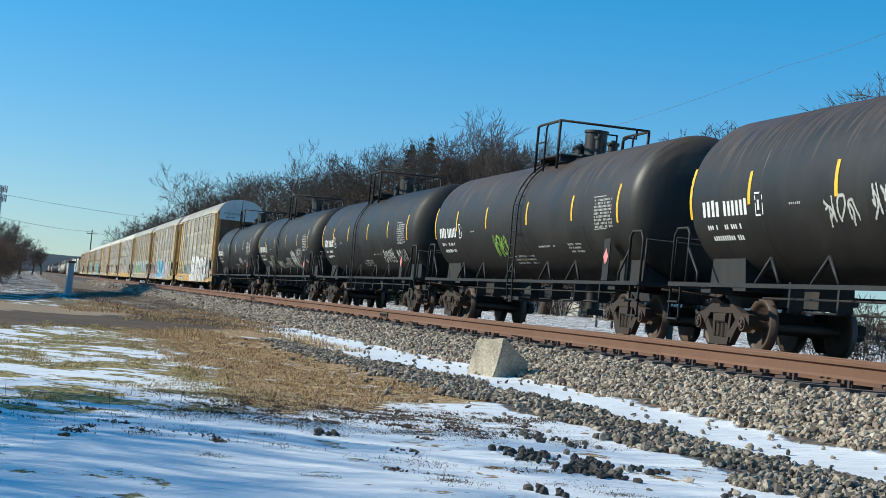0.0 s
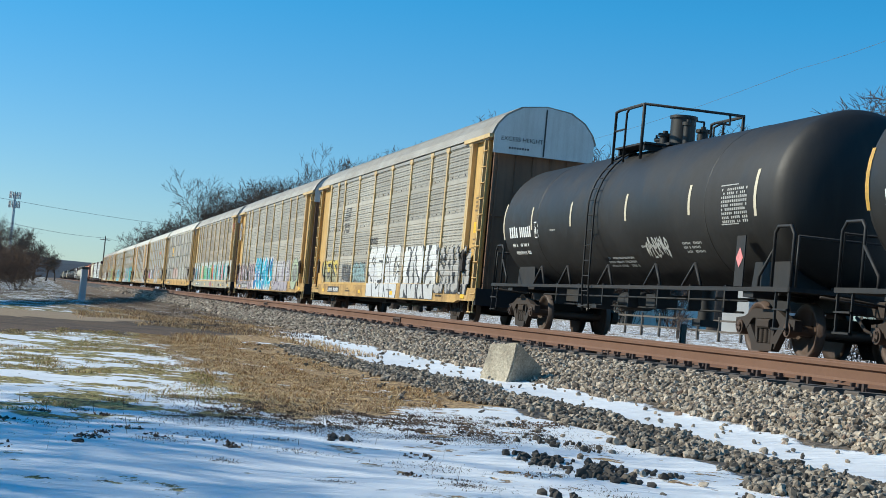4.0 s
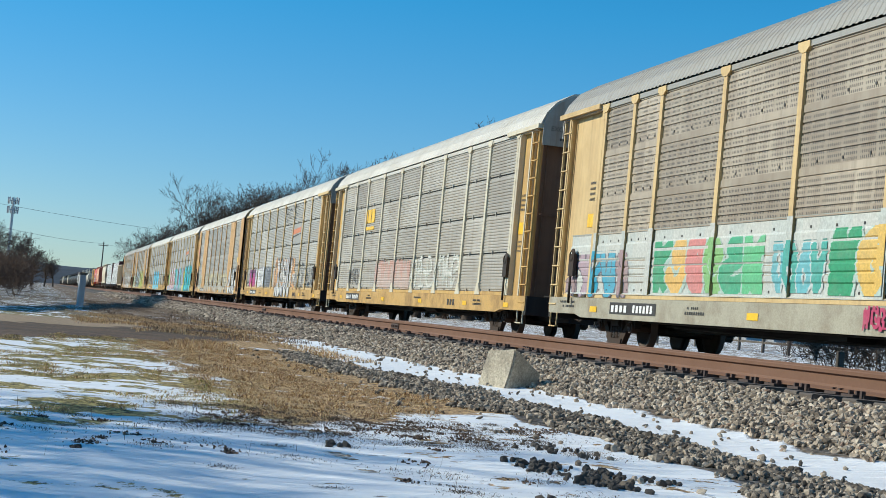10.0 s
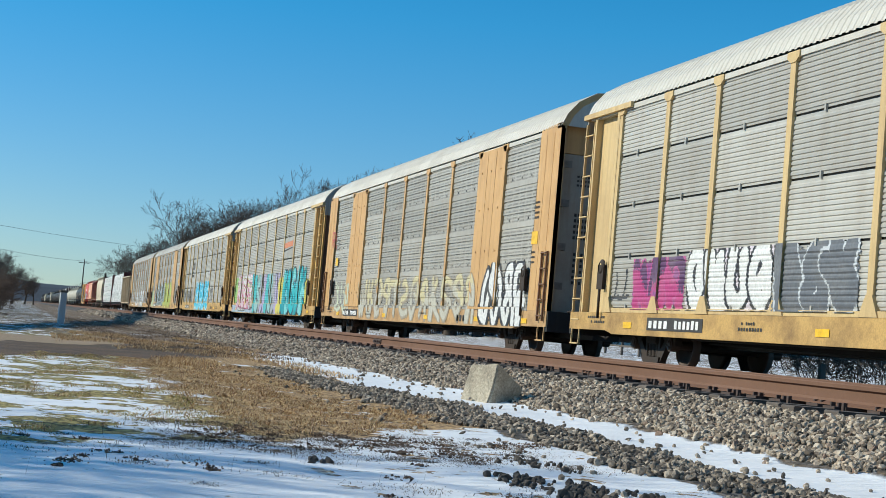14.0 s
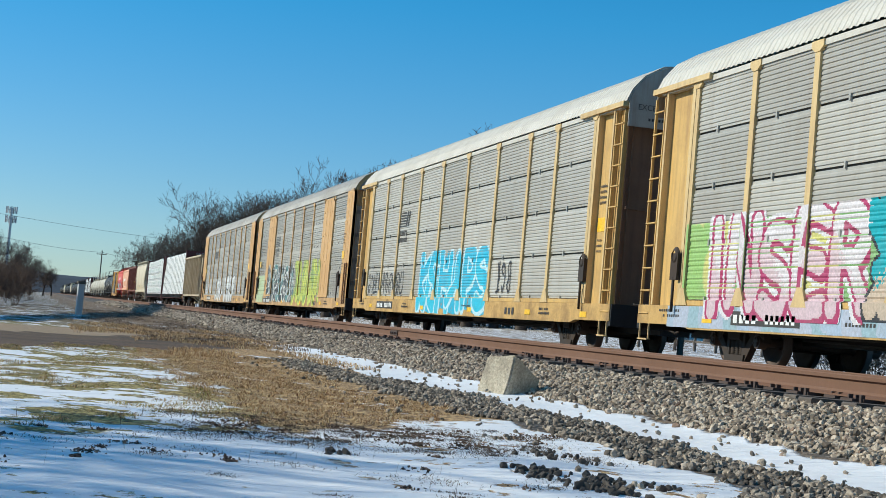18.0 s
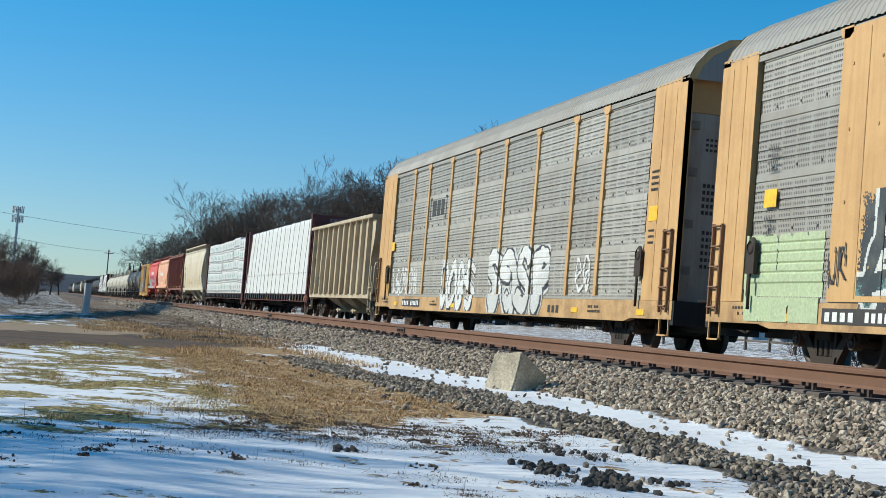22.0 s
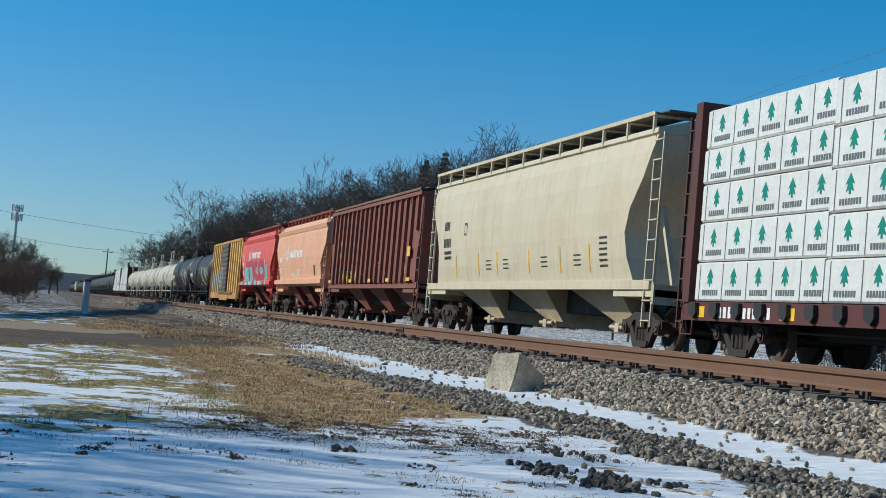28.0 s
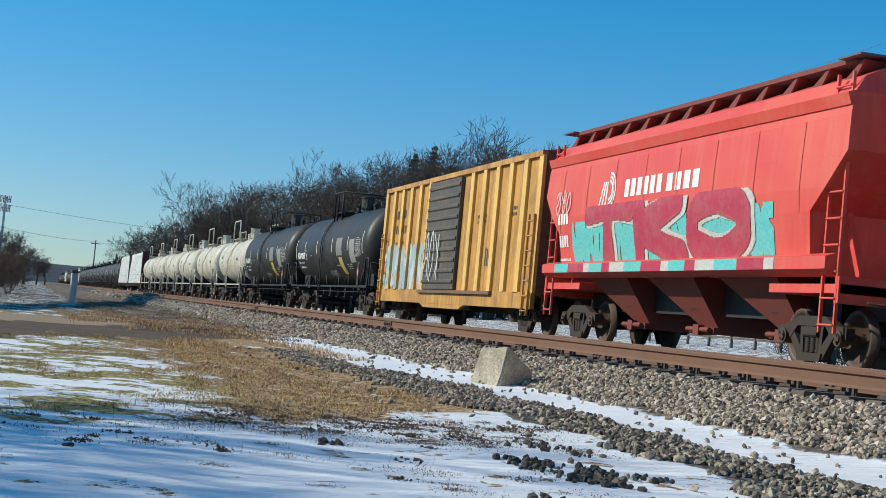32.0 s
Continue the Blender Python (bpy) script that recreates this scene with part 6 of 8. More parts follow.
def covered_hopper(label, length, mat, top=4.45, sill=1.40, ribs=0, ledge=False, walk_m=None, cut=1.5, chutes=3):
    root = tagged(new("covered_hopper"), label, "hopper car", "hopper cars of the train")
    half = length / 2
    hl = half - 0.75
    mid = (sill + top) / 2
    if ledge:
        lv = [(sill, 1.42, hl - 0.90), (sill + 0.95, 1.56, hl - 0.80), (sill + 1.30, 1.59, hl - 0.32), (sill + 1.82, 1.58, hl + 0.26), (top - 0.75, 1.55, hl + 0.22), (top - 0.42, 1.50, hl + 0.20), (top - 0.15, 1.30, hl + 0.12), (top + 0.04, 0.9, hl + 0.10), (top + 0.10, 0.3, hl + .1)]
    elif ribs:
        lv = [(sill, 1.50, hl - 0.35), (sill + 0.9, 1.50, hl - 0.35), (sill + 1.6, 1.50, hl - 0.10), (top - 0.12, 1.50, hl), (top, 1.46, hl), (top + 0.2, 0.6, hl)]
    else:
        lv = [(sill, 1.44, hl - 1.1), (sill + 0.5, 1.53, hl - 1.35), (sill + 1.0, 1.58, hl - 1.45), (sill + 1.5, 1.60, hl - 1.2), (sill + 2.1, 1.59, hl - 0.6), (top - 0.45, 1.54, hl - 0.35), (top - 0.12, 1.46, hl - 0.25), (top - 0.10, 1.52, hl - 0.2), (top, 1.50, hl - 0.2),
              (top + 0.05, 1.30, hl - 0.2), (top + 0.28, 0.5, hl - 0.2)]
    body = part("body", strip_body(lv), mat, root)
    b = Build()
    if ledge:
        b.prism([(-1.52, sill - 0.02), (-1.40, sill - 0.05), (-1.40, sill + 0.28), (-1.47, sill + 0.30), (-1.64, sill + 0.24), (-1.64, sill + 0.05)], -hl + 0.05, hl - 0.05)
        part("side_sill", b, mat, root)
        b = Build()
        b.prism([(1.52, sill - 0.02), (1.40, sill - 0.05), (1.40, sill + 0.28), (1.64, sill + 0.24)], -hl + 0.05, hl - 0.05)
        b.prism([(-1.56, top - 0.62), (-1.50, top - 0.62), (-1.48, top - 0.40), (-1.62, top - 0.44)], -hl - 0.2, hl + 0.2)
    else:
        b.box(-hl + 0.1, hl - 0.1, -1.50, -1.38, sill - 0.16, sill + 0.03)
        part("side_sill", b, mat, root)
        b = Build()
        b.box(-hl + 0.1, hl - 0.1, 1.38, 1.50, sill - 0.16, sill + 0.03)
    part("side_sill", b, mat, root)
    if ribs:
        for k in range(ribs):
            x = -hl + 0.35 + (2 * hl - 0.7) * k / (ribs - 1)
            z0 = sill if abs(x) < hl - 0.5 else sill + 1.7
            b = Build()
            b.prism([(-1.50, z0), (-1.50, top - .1), (-1.60, top - .12), (-1.60, z0 + .02)], x - 0.05, x + 0.05)
            part("rib", b, mat, root)
        b = Build()
        b.box(-hl - .02, hl + .02, -1.60, -1.48, top - 0.10, top + 0.02)
        part("top_rail", b, mat, root)
    elif ledge:
        for k in range(8):
            x = -5.8 + 1.62 * k
            b = Build()
            pts = [(z, -y - .004) for z, y, _ in lv[1:5]]
            for (z0, y0), (z1, y1) in zip(pts, pts[1:]):
                b.quad((x - .02, y0 - .006, z0), (x + .02, y0 - .006, z0), (x + .02, y1 - .006, z1), (x - .02, y1 - .006, z1))
            part("weld_seam", b, mat, root)
    # black box added to stand for the shade between the chutes
    b = Build()
    b.box(-hl + 1.4, hl - 1.4, -0.55, 1.25, 0.72, sill - .01)
    part("slope_sheet", b, black_frame, root)
    n = chutes
    span = (2 * hl - 3.4) / n
    for k in range(n):
        # chutes under a ledge get the dark red that holds their shade
        chute(root, -hl + 1.5 + span * (k + 0.5), red_dark if ledge else tan_paint if mat is cream_paint else mat, sill + 0.02, span * 0.36)
    hopper_ends(root, half, mat, sill, half - 2.05, top, top - 0.1)
    roof_walk(root, hl - 0.3 if ledge else hl - 0.35, top - 0.10 if ribs else top + 0.08, walk_m or mat, ledge, -0.95 if ledge else -1.12)
    CAR_SURFACES[root.name] = (side_y(lv), lv, hl)
    return root


CAR_SURFACES = {}


def open_hopper():
    root = tagged(new("open_hopper"), "tan open-top hopper car with ribbed sides", "hopper car", "hopper cars of the train")
    half, top, sill = 7.4, 3.92, 1.02
    hl = half - 0.6
    lv = [(sill, 1.50, hl - 1.3), (sill + 0.5, 1.50, hl - 1.4), (sill + 1.4, 1.50, hl - 1.35), (sill + 1.9, 1.50, hl - 1.05), (top - 0.6, 1.50, hl - 0.95), (top, 1.50, hl - 0.9)]
    lv = [(z, y, x + 0.85) for z, y, x in lv]
    part("body", strip_body(lv), tan_paint, root)
    for k in range(11):
        x = -hl + 0.75 + (2 * hl - 1.5) * k / 10
        b = Build()
        b.box(x - 0.045, x + 0.045, -1.66, -1.50, sill - 0.02, top - 0.03)
        part("rib", b, tan_paint, root)
    b = Build()
    b.box(-hl, hl, -1.68, -1.48, top - 0.06, top + 0.08, 0.02)
    b.box(-hl, hl, 1.48, 1.64, top - 0.06, top + 0.08, 0.02)
    b.box(-hl - 0.02, -hl + 0.14, -1.48, 1.48, top - 0.06, top + 0.08)
    b.box(hl - 0.14, hl + 0.02, -1.48, 1.48, top - 0.06, top + 0.08)
    part("top_rail", b, tan_paint, root)
    b = Build()
    b.box(-hl + .2, hl - .2, -1.56, -1.44, sill - 0.14, sill + 0.02)
    part("side_sill", b, tan_paint, root)
    # added black box: keeps the gaps between the chutes as dark as shade
    b = Build()
    b.box(-5.0, 5.0, -0.55, 1.25, 0.66, sill - .01)
    part("slope_sheet", b, black_frame, root)
    for k in range(3):
        chute(root, -3.6 + 3.3 * k, tan_paint, sill, 1.3, 0.46)
    hopper_ends(root, half, tan_paint, sill + 0.25, half - 1.75, top - 0.4, 1.5)
    for k in (-1, 1):
        b = Build()
        e = k * (half - 0.55)
        for q in (0.0, 0.55):
            b.path([(e - k * q, -1.44, 1.05), (e - k * q, -1.44, 2.05), (e - k * (q + .12), -1.38, 2.2), (e - k * (q + .12), 0.8, 2.2)], 0.03)
        part("handrail", b, cream_paint, root)
    marks(root, [(-6.1, 2.95, .62, .36, 4), (-6.1, 2.35, .62, .30, 4)], mark_dark, y=-1.506, name="car_number")
    marks(root, [(-6.2, 1.55 + .16 * k, .5, .08, 5) for k in range(2)] + [(-4.9, 1.35 + .3 * k, .6, .16, 6) for k in range(2)] + [(4.2, 1.4 + .16 * k, .6, .08, 7) for k in range(3)], mark_dark, y=-1.506)
    b = Build()
    b.quad((-6.75, -1.506, 2.85), (-6.25, -1.506, 2.85), (-6.25, -1.506, 3.6), (-6.75, -1.506, 3.6))
    b.slot = 1
    b.poly([(-6.7, -1.510, 2.95), (-6.3, -1.510, 2.95), (-6.3, -1.510, 3.3), (-6.45, -1.510, 3.15), (-6.7, -1.510, 3.3)])
    part("company_mark", b, [stripe_yellow, spray((0.05, 0.35, 0.12))], root)
    return root


def lumber_car(label, kind, length=24.6, seed=1):
    root = tagged(new("lumber_car"), label, "lumber car", "lumber cars of the train")
    rnd = random.Random(seed)
    half = length / 2
    hl = half - 0.75
    truck(root, -half + 2.6), truck(root, half - 2.6)
    coupler(root, half)
    b = Build()
    b.box(-hl, hl, -1.42, -1.30, 0.66, 1.0)
    b.box(-hl, hl, 1.30, 1.42, 0.66, 1.0)
    b.box(-hl, hl, -1.30, 1.30, 0.86, 0.99)
    part("deck", b, lumber_red, root)
    b = Build()
    b.box(-hl, hl, -0.35, 0.35, 0.45, 0.86)
    b.rod((-1.5, -0.7, 0.62), (0.2, -0.7, 0.62), 0.18, 12)
    b.path([(-8, -0.9, 0.55), (8, -0.9, 0.55)], 0.025)
    part("underframe", b, black_frame, root)
    for k in range(int(2 * hl / 0.9)):
        x = -hl + 0.6 + 0.9 * k
        b = Build()
        b.slab([(x - .14, 0.98), (x + .14, 0.98), (x + .16, .80), (x + .06, .70), (x - .06, .74), (x - .15, .80)], -1.50, -1.42)
        part("strap_winch", b, black_frame, root)
    for k in (-1, 1):
        b = Build()
        x0, x1 = sorted((k * (hl - 0.02), k * (hl - 0.32)))
        b.box(x0, x1, -1.46, 1.46, 0.99, 4.72)
        for z in (1.8, 2.6, 3.4, 4.2):
            b.box(min(k * hl, k * (hl + .06)), max(k * hl, k * (hl + .06)), -1.4, 1.4, z, z + 0.1)
        part("bulkhead", b, lumber_red, root)
        words = bpy.data.curves.new("caution_lettering", "FONT")
        words.body, words.size, words.align_x = "CAUTION", 0.24, "CENTER"
        words.materials.append(mark_grey)
        ob = part("caution_lettering", words, None, root)
        ob.matrix_basis = pose(k * (hl + .004), -0.1, 4.42, 90, 0, 90 * k)
        ladder(root, k * (hl + 0.12), -1.40, 0.5, 4.5, 0.3, lumber_red, 0.4)
        b = Build()
        e = k * (half - .7)
        b.path([(e, -1.4, .9), (e, -1.4, .4), (e - k * .5, -1.4, .4), (e - k * .5, -1.4, .9)], .02)
        part("step", b, lumber_red, root)
    b = Build()
    b.box(-hl + .3, hl - .3, -0.14, 0.14, 4.30, 4.74 if kind == "bundles" else 4.40)
    for q in range(14):
        x = -hl + 1 + (2 * hl - 2) * q / 13
        b.box(x - 0.09, x + 0.09, -0.12, 0.12, 0.99, 4.45)
        b.slab([(x - .1, 3.8), (x + .1, 3.8), (x + .5, 4.42), (x - .5, 4.42)], -.10, .10)
    part("centre_beam", b, lumber_red, root)
    if kind == "wrapped":
        n = 11
        b = Build()
        lx = 2 * hl - 0.9
        cols = 70
        rows_ = 16
        grid = []
        for i in range(cols + 1):
            x = -lx / 2 + lx * i / cols
            col = []
            for j in range(rows_ + 1):
                f = j / rows_
                z = 1.03 + 3.53 * f
                bulge = 0.03 * math.sin(x * 2.2 + 3 * f) + 0.03 * noise.noise((x * 0.9, f * 2, seed)) + 0.015 * noise.noise((x * 3, f * 6, seed))
                slope = -0.05 * f + (0.10 * (1 - f) ** 2)
                col.append((x + 0.25 * (f - .5) * (1 if i == 0 else 0), -1.36 - bulge - slope, z))
            col.append((x, -0.9, 4.64 + 0.03 * math.sin(x * 1.7)))
            col.append((x, -0.10, 4.67))
            grid.append(b.pts(col))
        for p, q in zip(grid, grid[1:]):
            for j in range(len(p) - 1):
                b.face((p[j], p[j + 1], q[j + 1], q[j]), True)
        for p in (grid[0], grid[-1]):
            b.poly([b.v[k] for k in p] + [(b.v[p[0]][0], -0.15, 1.03)])
        b.box(-lx / 2, lx / 2, 0.16, 1.38, 1.03, 4.45)
        load = part("lumber_load", b, wrap_white, root, "white plastic wrapping over stacked lumber")
        for k in range(15):
            x = -lx / 2 + lx * (k + 0.5) / 15
            s = part("strap", strap_line(x, rnd), grey_mark, load)
        b = Build()
        for k in range(40):
            x = -lx / 2 + .3 + (lx - .6) * k / 39
            b.box(x - .02, x + .02, -1.475, -1.46, 2.0, 2.04)
        part("staples", b, grey_mark, load)
    else:
        x = -hl + 0.42
        tiers = [0.72, 0.72, 0.70, 0.68, 0.74]
        widths = [4.9, 4.9, 6.1, 3.4, 2.6]
        for w in widths:
            if x + w > hl - 0.4:
                w = hl - 0.4 - x
            z = 1.02
            for j, h in enumerate(tiers):
                if j == 4 and rnd.random() < 0.25 and w < 5.5:
                    break
                hh = h * rnd.uniform(0.95, 1.03)
                jig = rnd.uniform(-0.02, 0.02)
                b = Build()
                b.prism([(-1.40 + jig, z + .03), (-1.37 + jig, z), (-0.16, z), (-0.16, z + hh - .02), (-1.36 + jig, z + hh - .02), (-1.40 + jig, z + hh - .05)], x + .03, x + w - .03)
                c = Build()
                c.box(x + .03, x + w - .03, 0.16, 1.38, z, z + hh - .02)
                part("wrapped_pack", c, wrap_white, root)
                bundle = part("wrapped_pack", b, wrap_white, root, "white wrapped bundle printed with green arrows")
                c = Build()
                q = x + 0.35
                while q + 0.6 < x + w:
                    y = -1.405 + jig
                    zc = z + hh * 0.36
                    b = Build()
                    b.poly([(q + .30, y, zc + .33), (q + .44, y, zc + .15), (q + .36, y, zc + .17), (q + .42, y, zc + .04), (q + .33, y, zc + .07), (q + .33, y, zc), (q + .27, y, zc), (q + .27, y, zc + .07), (q + .18, y, zc + .04), (q + .24, y, zc + .17), (q + .16, y, zc + .15)])
                    part("arrow_print", b, green_mark, bundle)
                    for m in range(8):
                        c.quad((q + m * .085, y, zc - .16), (q + m * .085 + .06, y, zc - .16), (q + m * .085 + .06, y, zc - .06), (q + m * .085, y, zc - .06))
                    c.quad((q - .16, y, z + .02), (q - .135, y, z + .02), (q - .135, y, z + hh - .05), (q - .16, y, z + hh - .05))
                    q += 0.98
                tagged(part("lettering", c, grey_mark, bundle), kind="stuff")
                z += hh
            x += w
    for x in (-hl + .5, -hl + 4.0, -2, 3, hl - 4, hl - 1.2):
        b = Build()
        b.quad((x, -1.426, .72), (x + .5, -1.426, .72), (x + .5, -1.426, .92), (x, -1.426, .92))
        part("reflective_stripe", b, stripe_yellow, root)
    marks(root, [(-hl + 1.4, .72, .8, .2, 4), (-hl + 2.6, .72, 1.1, .2, 6), (hl - 6, .74, 1.0, .14, 9)], mark_white, y=-1.426, name="car_number")
    return root


def strap_line(x, rnd):
    b = Build()
    lean = rnd.uniform(-0.1, 0.3)
    pts = [(x + lean * 0.0, -1.50, 1.0), (x + lean * 0.5, -1.475, 2.6), (x + lean, -1.405, 4.55), (x + lean, -0.9, 4.68)]
    b.path(pts, 0.014, 4)
    return b


def boxcar():
    root = tagged(new("boxcar"), "weathered yellow boxcar with a black sliding door", "boxcar")
    half, top = 9.15, 4.42
    hl = half - 0.7
    truck(root, -half + 2.3), truck(root, half - 2.3)
    coupler(root, half)
    b = Build()
    b.box(-hl, hl, -1.45, 1.45, 0.98, top)
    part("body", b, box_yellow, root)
    b = Build()
    b.box(-hl - .02, hl + .02, -1.53, -1.42, 0.62, 1.02)
    b.box(-hl - .02, hl + .02, 1.42, 1.53, 0.62, 1.02)
    b.slab([(-2.6, .64), (2.6, .64), (2.0, .50), (-2.0, .50)], -1.52, -1.44)
    part("side_sill", b, box_yellow, root)
    b = Build()
    b.box(-hl - .03, hl + .03, -1.54, -1.40, top - 0.12, top + 0.02)
    b.box(-hl - .03, hl + .03, 1.40, 1.54, top - 0.12, top + 0.02)
    part("top_chord", b, box_yellow, root)
    b = Build()
    b.prism([(-1.52, top), (1.52, top), (0.9, top + .12), (0, top + .2), (-.9, top + .12)], -hl - .05, hl + .05)
    part("roof", b, brown_end, root)
    for k in range(15):
        x = -hl + 0.06 + (2 * hl - .12) * k / 14
        if -2.3 < x < 1.5:
            continue
        b = Build()
        b.prism([(-1.45, 1.0), (-1.45, top - .1), (-1.53, top - .1), (-1.53, 1.0)], x - 0.16, x + 0.16)
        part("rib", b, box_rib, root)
    b = Build()
    b.box(-2.25, 1.35, -1.56, -1.47, 1.05, top - 0.16)
    door = part("sliding_door", b, box_door, root, "black ribbed sliding door")
    for k in range(10):
        z = 1.2 + 0.31 * k
        b = Build()
        b.prism([(-1.56, z), (-1.60, z + .04), (-1.60, z + .10), (-1.56, z + .14)], -2.2, 1.3)
        part("door_rib", b, box_door, door)
    b = Build()
    b.box(-2.6, 5.2, -1.62, -1.50, 0.93, 1.02)
    part("door_track", b, brown_end, root)
    for k in (-1, 1):
        b = Build()
        b.box(*sorted((k * hl, k * (hl + .02))), -1.46, 1.46, 0.98, top)
        part("corrugated_end", b, brown_end, root, "dark brown corrugated end wall")
        for j in range(12):
            z = 1.05 + .27 * j
            b = Build()
            b.prism([(-1.42, z), (1.42, z), (1.42, z + .16), (-1.42, z + .16)], *sorted((k * (hl + .021), k * (hl + .06))))
            part("end_rib", b, brown_end, root)
        ladder(root, k * (hl - .28), -1.57, .45, 2.9, .42, box_yellow, .36)
        ladder(root, k * (hl + .09), -1.2, .6, 4.2, .3, brown_end, .4)
    b = Build()
    b.box(-hl, hl, -.32, .32, .5, .98)
    b.rod((-.8, -.7, .7), (.8, -.7, .7), .2, 12)
    part("underframe", b, black_frame, root)
    marks(root, [(-6.9, 3.35, 1.5, .3, 3), (-6.9, 2.85, 1.6, .3, 5), (-6.8, 2.5, 1.2, .1, 9), (3.0, 3.0, .9, .1, 8), (3.0, 2.85, .9, .1, 8), (5.6, 3.1, 1.0, .1, 8), (5.6, 2.95, 1.0, .1, 8), (4.0, 1.7, .5, .5, 3)], mark_dark, y=-1.456)
    sf = lambda x, z: -1.536 if any(abs(x - (-hl + .06 + (2 * hl - .12) * k / 14)) < .17 for k in range(15)) else -1.455
    graffiti(root, sf, -8.2, -2.5, 1.02, 2.5, "??????", [(.55, .56, .54), (.34, .38, .40), (.30, .46, .46)], (.45, .46, .46), thick=.11, rim=.03, seed=201, label="faded grey and white sprayed letters")
    graffiti(root, lambda x, z: -1.605, -2.1, -.3, 1.15, 2.9, "???", [(.55, .56, .54)], (.5, .5, .5), thick=.05, rim=0, seed=203, name="spray_tag")
    return root


def mixed_cars():
    CARS.append((open_hopper(), 397.9))
    CARS.append((lumber_car("dark red lumber car with a white wrapped load", "wrapped", 24.7, 3), 417.65))
    CARS.append((lumber_car("dark red lumber car stacked with white printed bundles", "bundles", 24.5, 5), 442.25))
    # cream covered hopper
    h = covered_hopper("cream covered hopper car with three dusty chutes", 20.0, cream_paint, 4.45, 1.38)
    sy, lv, hl = CAR_SURFACES[h.name]
    def rows(root, sy, data, mat, name="stencil"):
        b = Build()
        for x, z, w, hh, n in data:
            for k in range(n):
                x0, x1 = x + k * w / n, x + (k + .7) * w / n
                b.quad((x0, sy(x0, z) - .004, z), (x1, sy(x0, z) - .004, z), (x1, sy(x0, z + hh) - .004, z + hh), (x0, sy(x0, z + hh) - .004, z + hh))
        tagged(part(name, b, mat, root), kind="stuff")
    rows(h, sy, [(-7.2, 2.95, .62, .26, 4), (-7.2, 2.45, .85, .26, 5), (-7.1, 2.25, .8, .09, 9), (-7.1, 2.1, .8, .09, 9), (-4.9, 2.75, .3, .05, 1), (-4.9, 3.05, .3, .05, 1), (-4.9, 2.8, .05, .3, 1), (-4.65, 2.8, .05, .3, 1)], mark_dark, "car_number")
    rows(h, sy, [(x, 1.75 + .11 * k, .5, .035, 8) for x in (-2.6, -1.0, 2.2, 4.6) for k in range(3)] + [(6.3, 1.7 + .12 * k, .5, .05, 7) for k in range(6)], mark_dark)
    b = Build()
    for x in (-5.8, -3.4, -1.6, 1.2, 3.6, 5.6):
        for z in (1.6, 1.75, 1.9, 2.05):
            b.quad((x, sy(x, z) - .004, z), (x + .08, sy(x, z) - .004, z), (x + .08, sy(x, z + .15) - .004, z + .15), (x, sy(x, z + .15) - .004, z + .15))
    part("reflective_stripes", b, stripe_yellow, h)
    CARS.append((h, 464.5))
    h = covered_hopper("maroon covered hopper car with upright ribs", 17.6, maroon, 4.38, 1.42, ribs=19, walk_m=brown_end)
    sy, lv, hl = CAR_SURFACES[h.name]
    rows(h, lambda x, z: -1.50, [(-5.9, 3.0, .8, .2, 5), (-5.9, 2.5, .8, .2, 5), (-1.2, 1.75 + .12 * 0, .5, .07, 5), (1.4, 2.0, .6, .06, 6), (1.4, 2.15, .6, .06, 6), (5.8, 1.75, .4, .35, 4)], spray((.45, .36, .18)))
    b = Build()
    for x in (-7.6, -3.1, .6, 3.7, 6.85):
        b.quad((x, -1.606, 1.48), (x + .5, -1.606, 1.48), (x + .5, -1.606, 1.6), (x, -1.606, 1.6))
    b.quad((6.7, -1.606, 2.3), (7.15, -1.606, 2.3), (7.15, -1.606, 2.62), (6.7, -1.606, 2.62))
    part("reflective_stripes", b, stripe_yellow, h)
    graffiti(h, lambda x, z: -1.505, -5.2, -2.2, 1.55, 1.95, "?????????", [(.50, .40, .10)], (.5, .4, .1), thick=.1, rim=0, seed=205, name="spray_tag")
    CARS.append((h, 483.25))
    # two potash hoppers
    for mat, label, u, L, tag in ((salmon, "faded orange covered hopper car with white lettering", 499.7, 15.5, False), (red_paint, "red covered hopper car sprayed with tall crimson letters", 515.2, 14.9, True)):
        h = covered_hopper(label, L, mat, 4.54, 1.42, ledge=True, chutes=3, walk_m=red_dark)
        sy, lv, hl = CAR_SURFACES[h.name]
        w = mark_white
        k0, up = (-3.75, 0.35) if tag else (-4.35, 0.10)
        # company mark: looped ribbon and two plain words as bars
        b = Build()
        for j in range(3):
            rr = .34 - .085 * j
            for i in range(10):
                a0, a1 = math.pi * (.5 - i / 10 * 1.0) , math.pi * (.5 - (i + 1) / 10 * 1.0)
                p = [(k0 + .9 + (rr + d) * math.cos(a), 2.83 + up + (rr + d) * math.sin(a)) for a, d in ((a0, 0), (a0, .055), (a1, .055), (a1, 0))]
                b.poly([(x, sy(x, z) - .006, z) for x, z in p])
            x0 = k0 + .52 + .10 * j
            b.poly([(x, sy(x, z) - .006, z) for x, z in ((x0 - .08 * (2 - j), 2.52 + up), (x0 + .07 - .08 * (2 - j), 2.52 + up), (x0 + .12, 3.02 + up), (x0 + .04, 3.02 + up))])
        part("company_mark", b, w, h)
        rows(h, sy, [(k0 + 1.8, 2.64 + up, 2.0, .36, 6), (k0 + 3.95, 2.64 + up, 1.6, .34, 4)], w, "company_name")
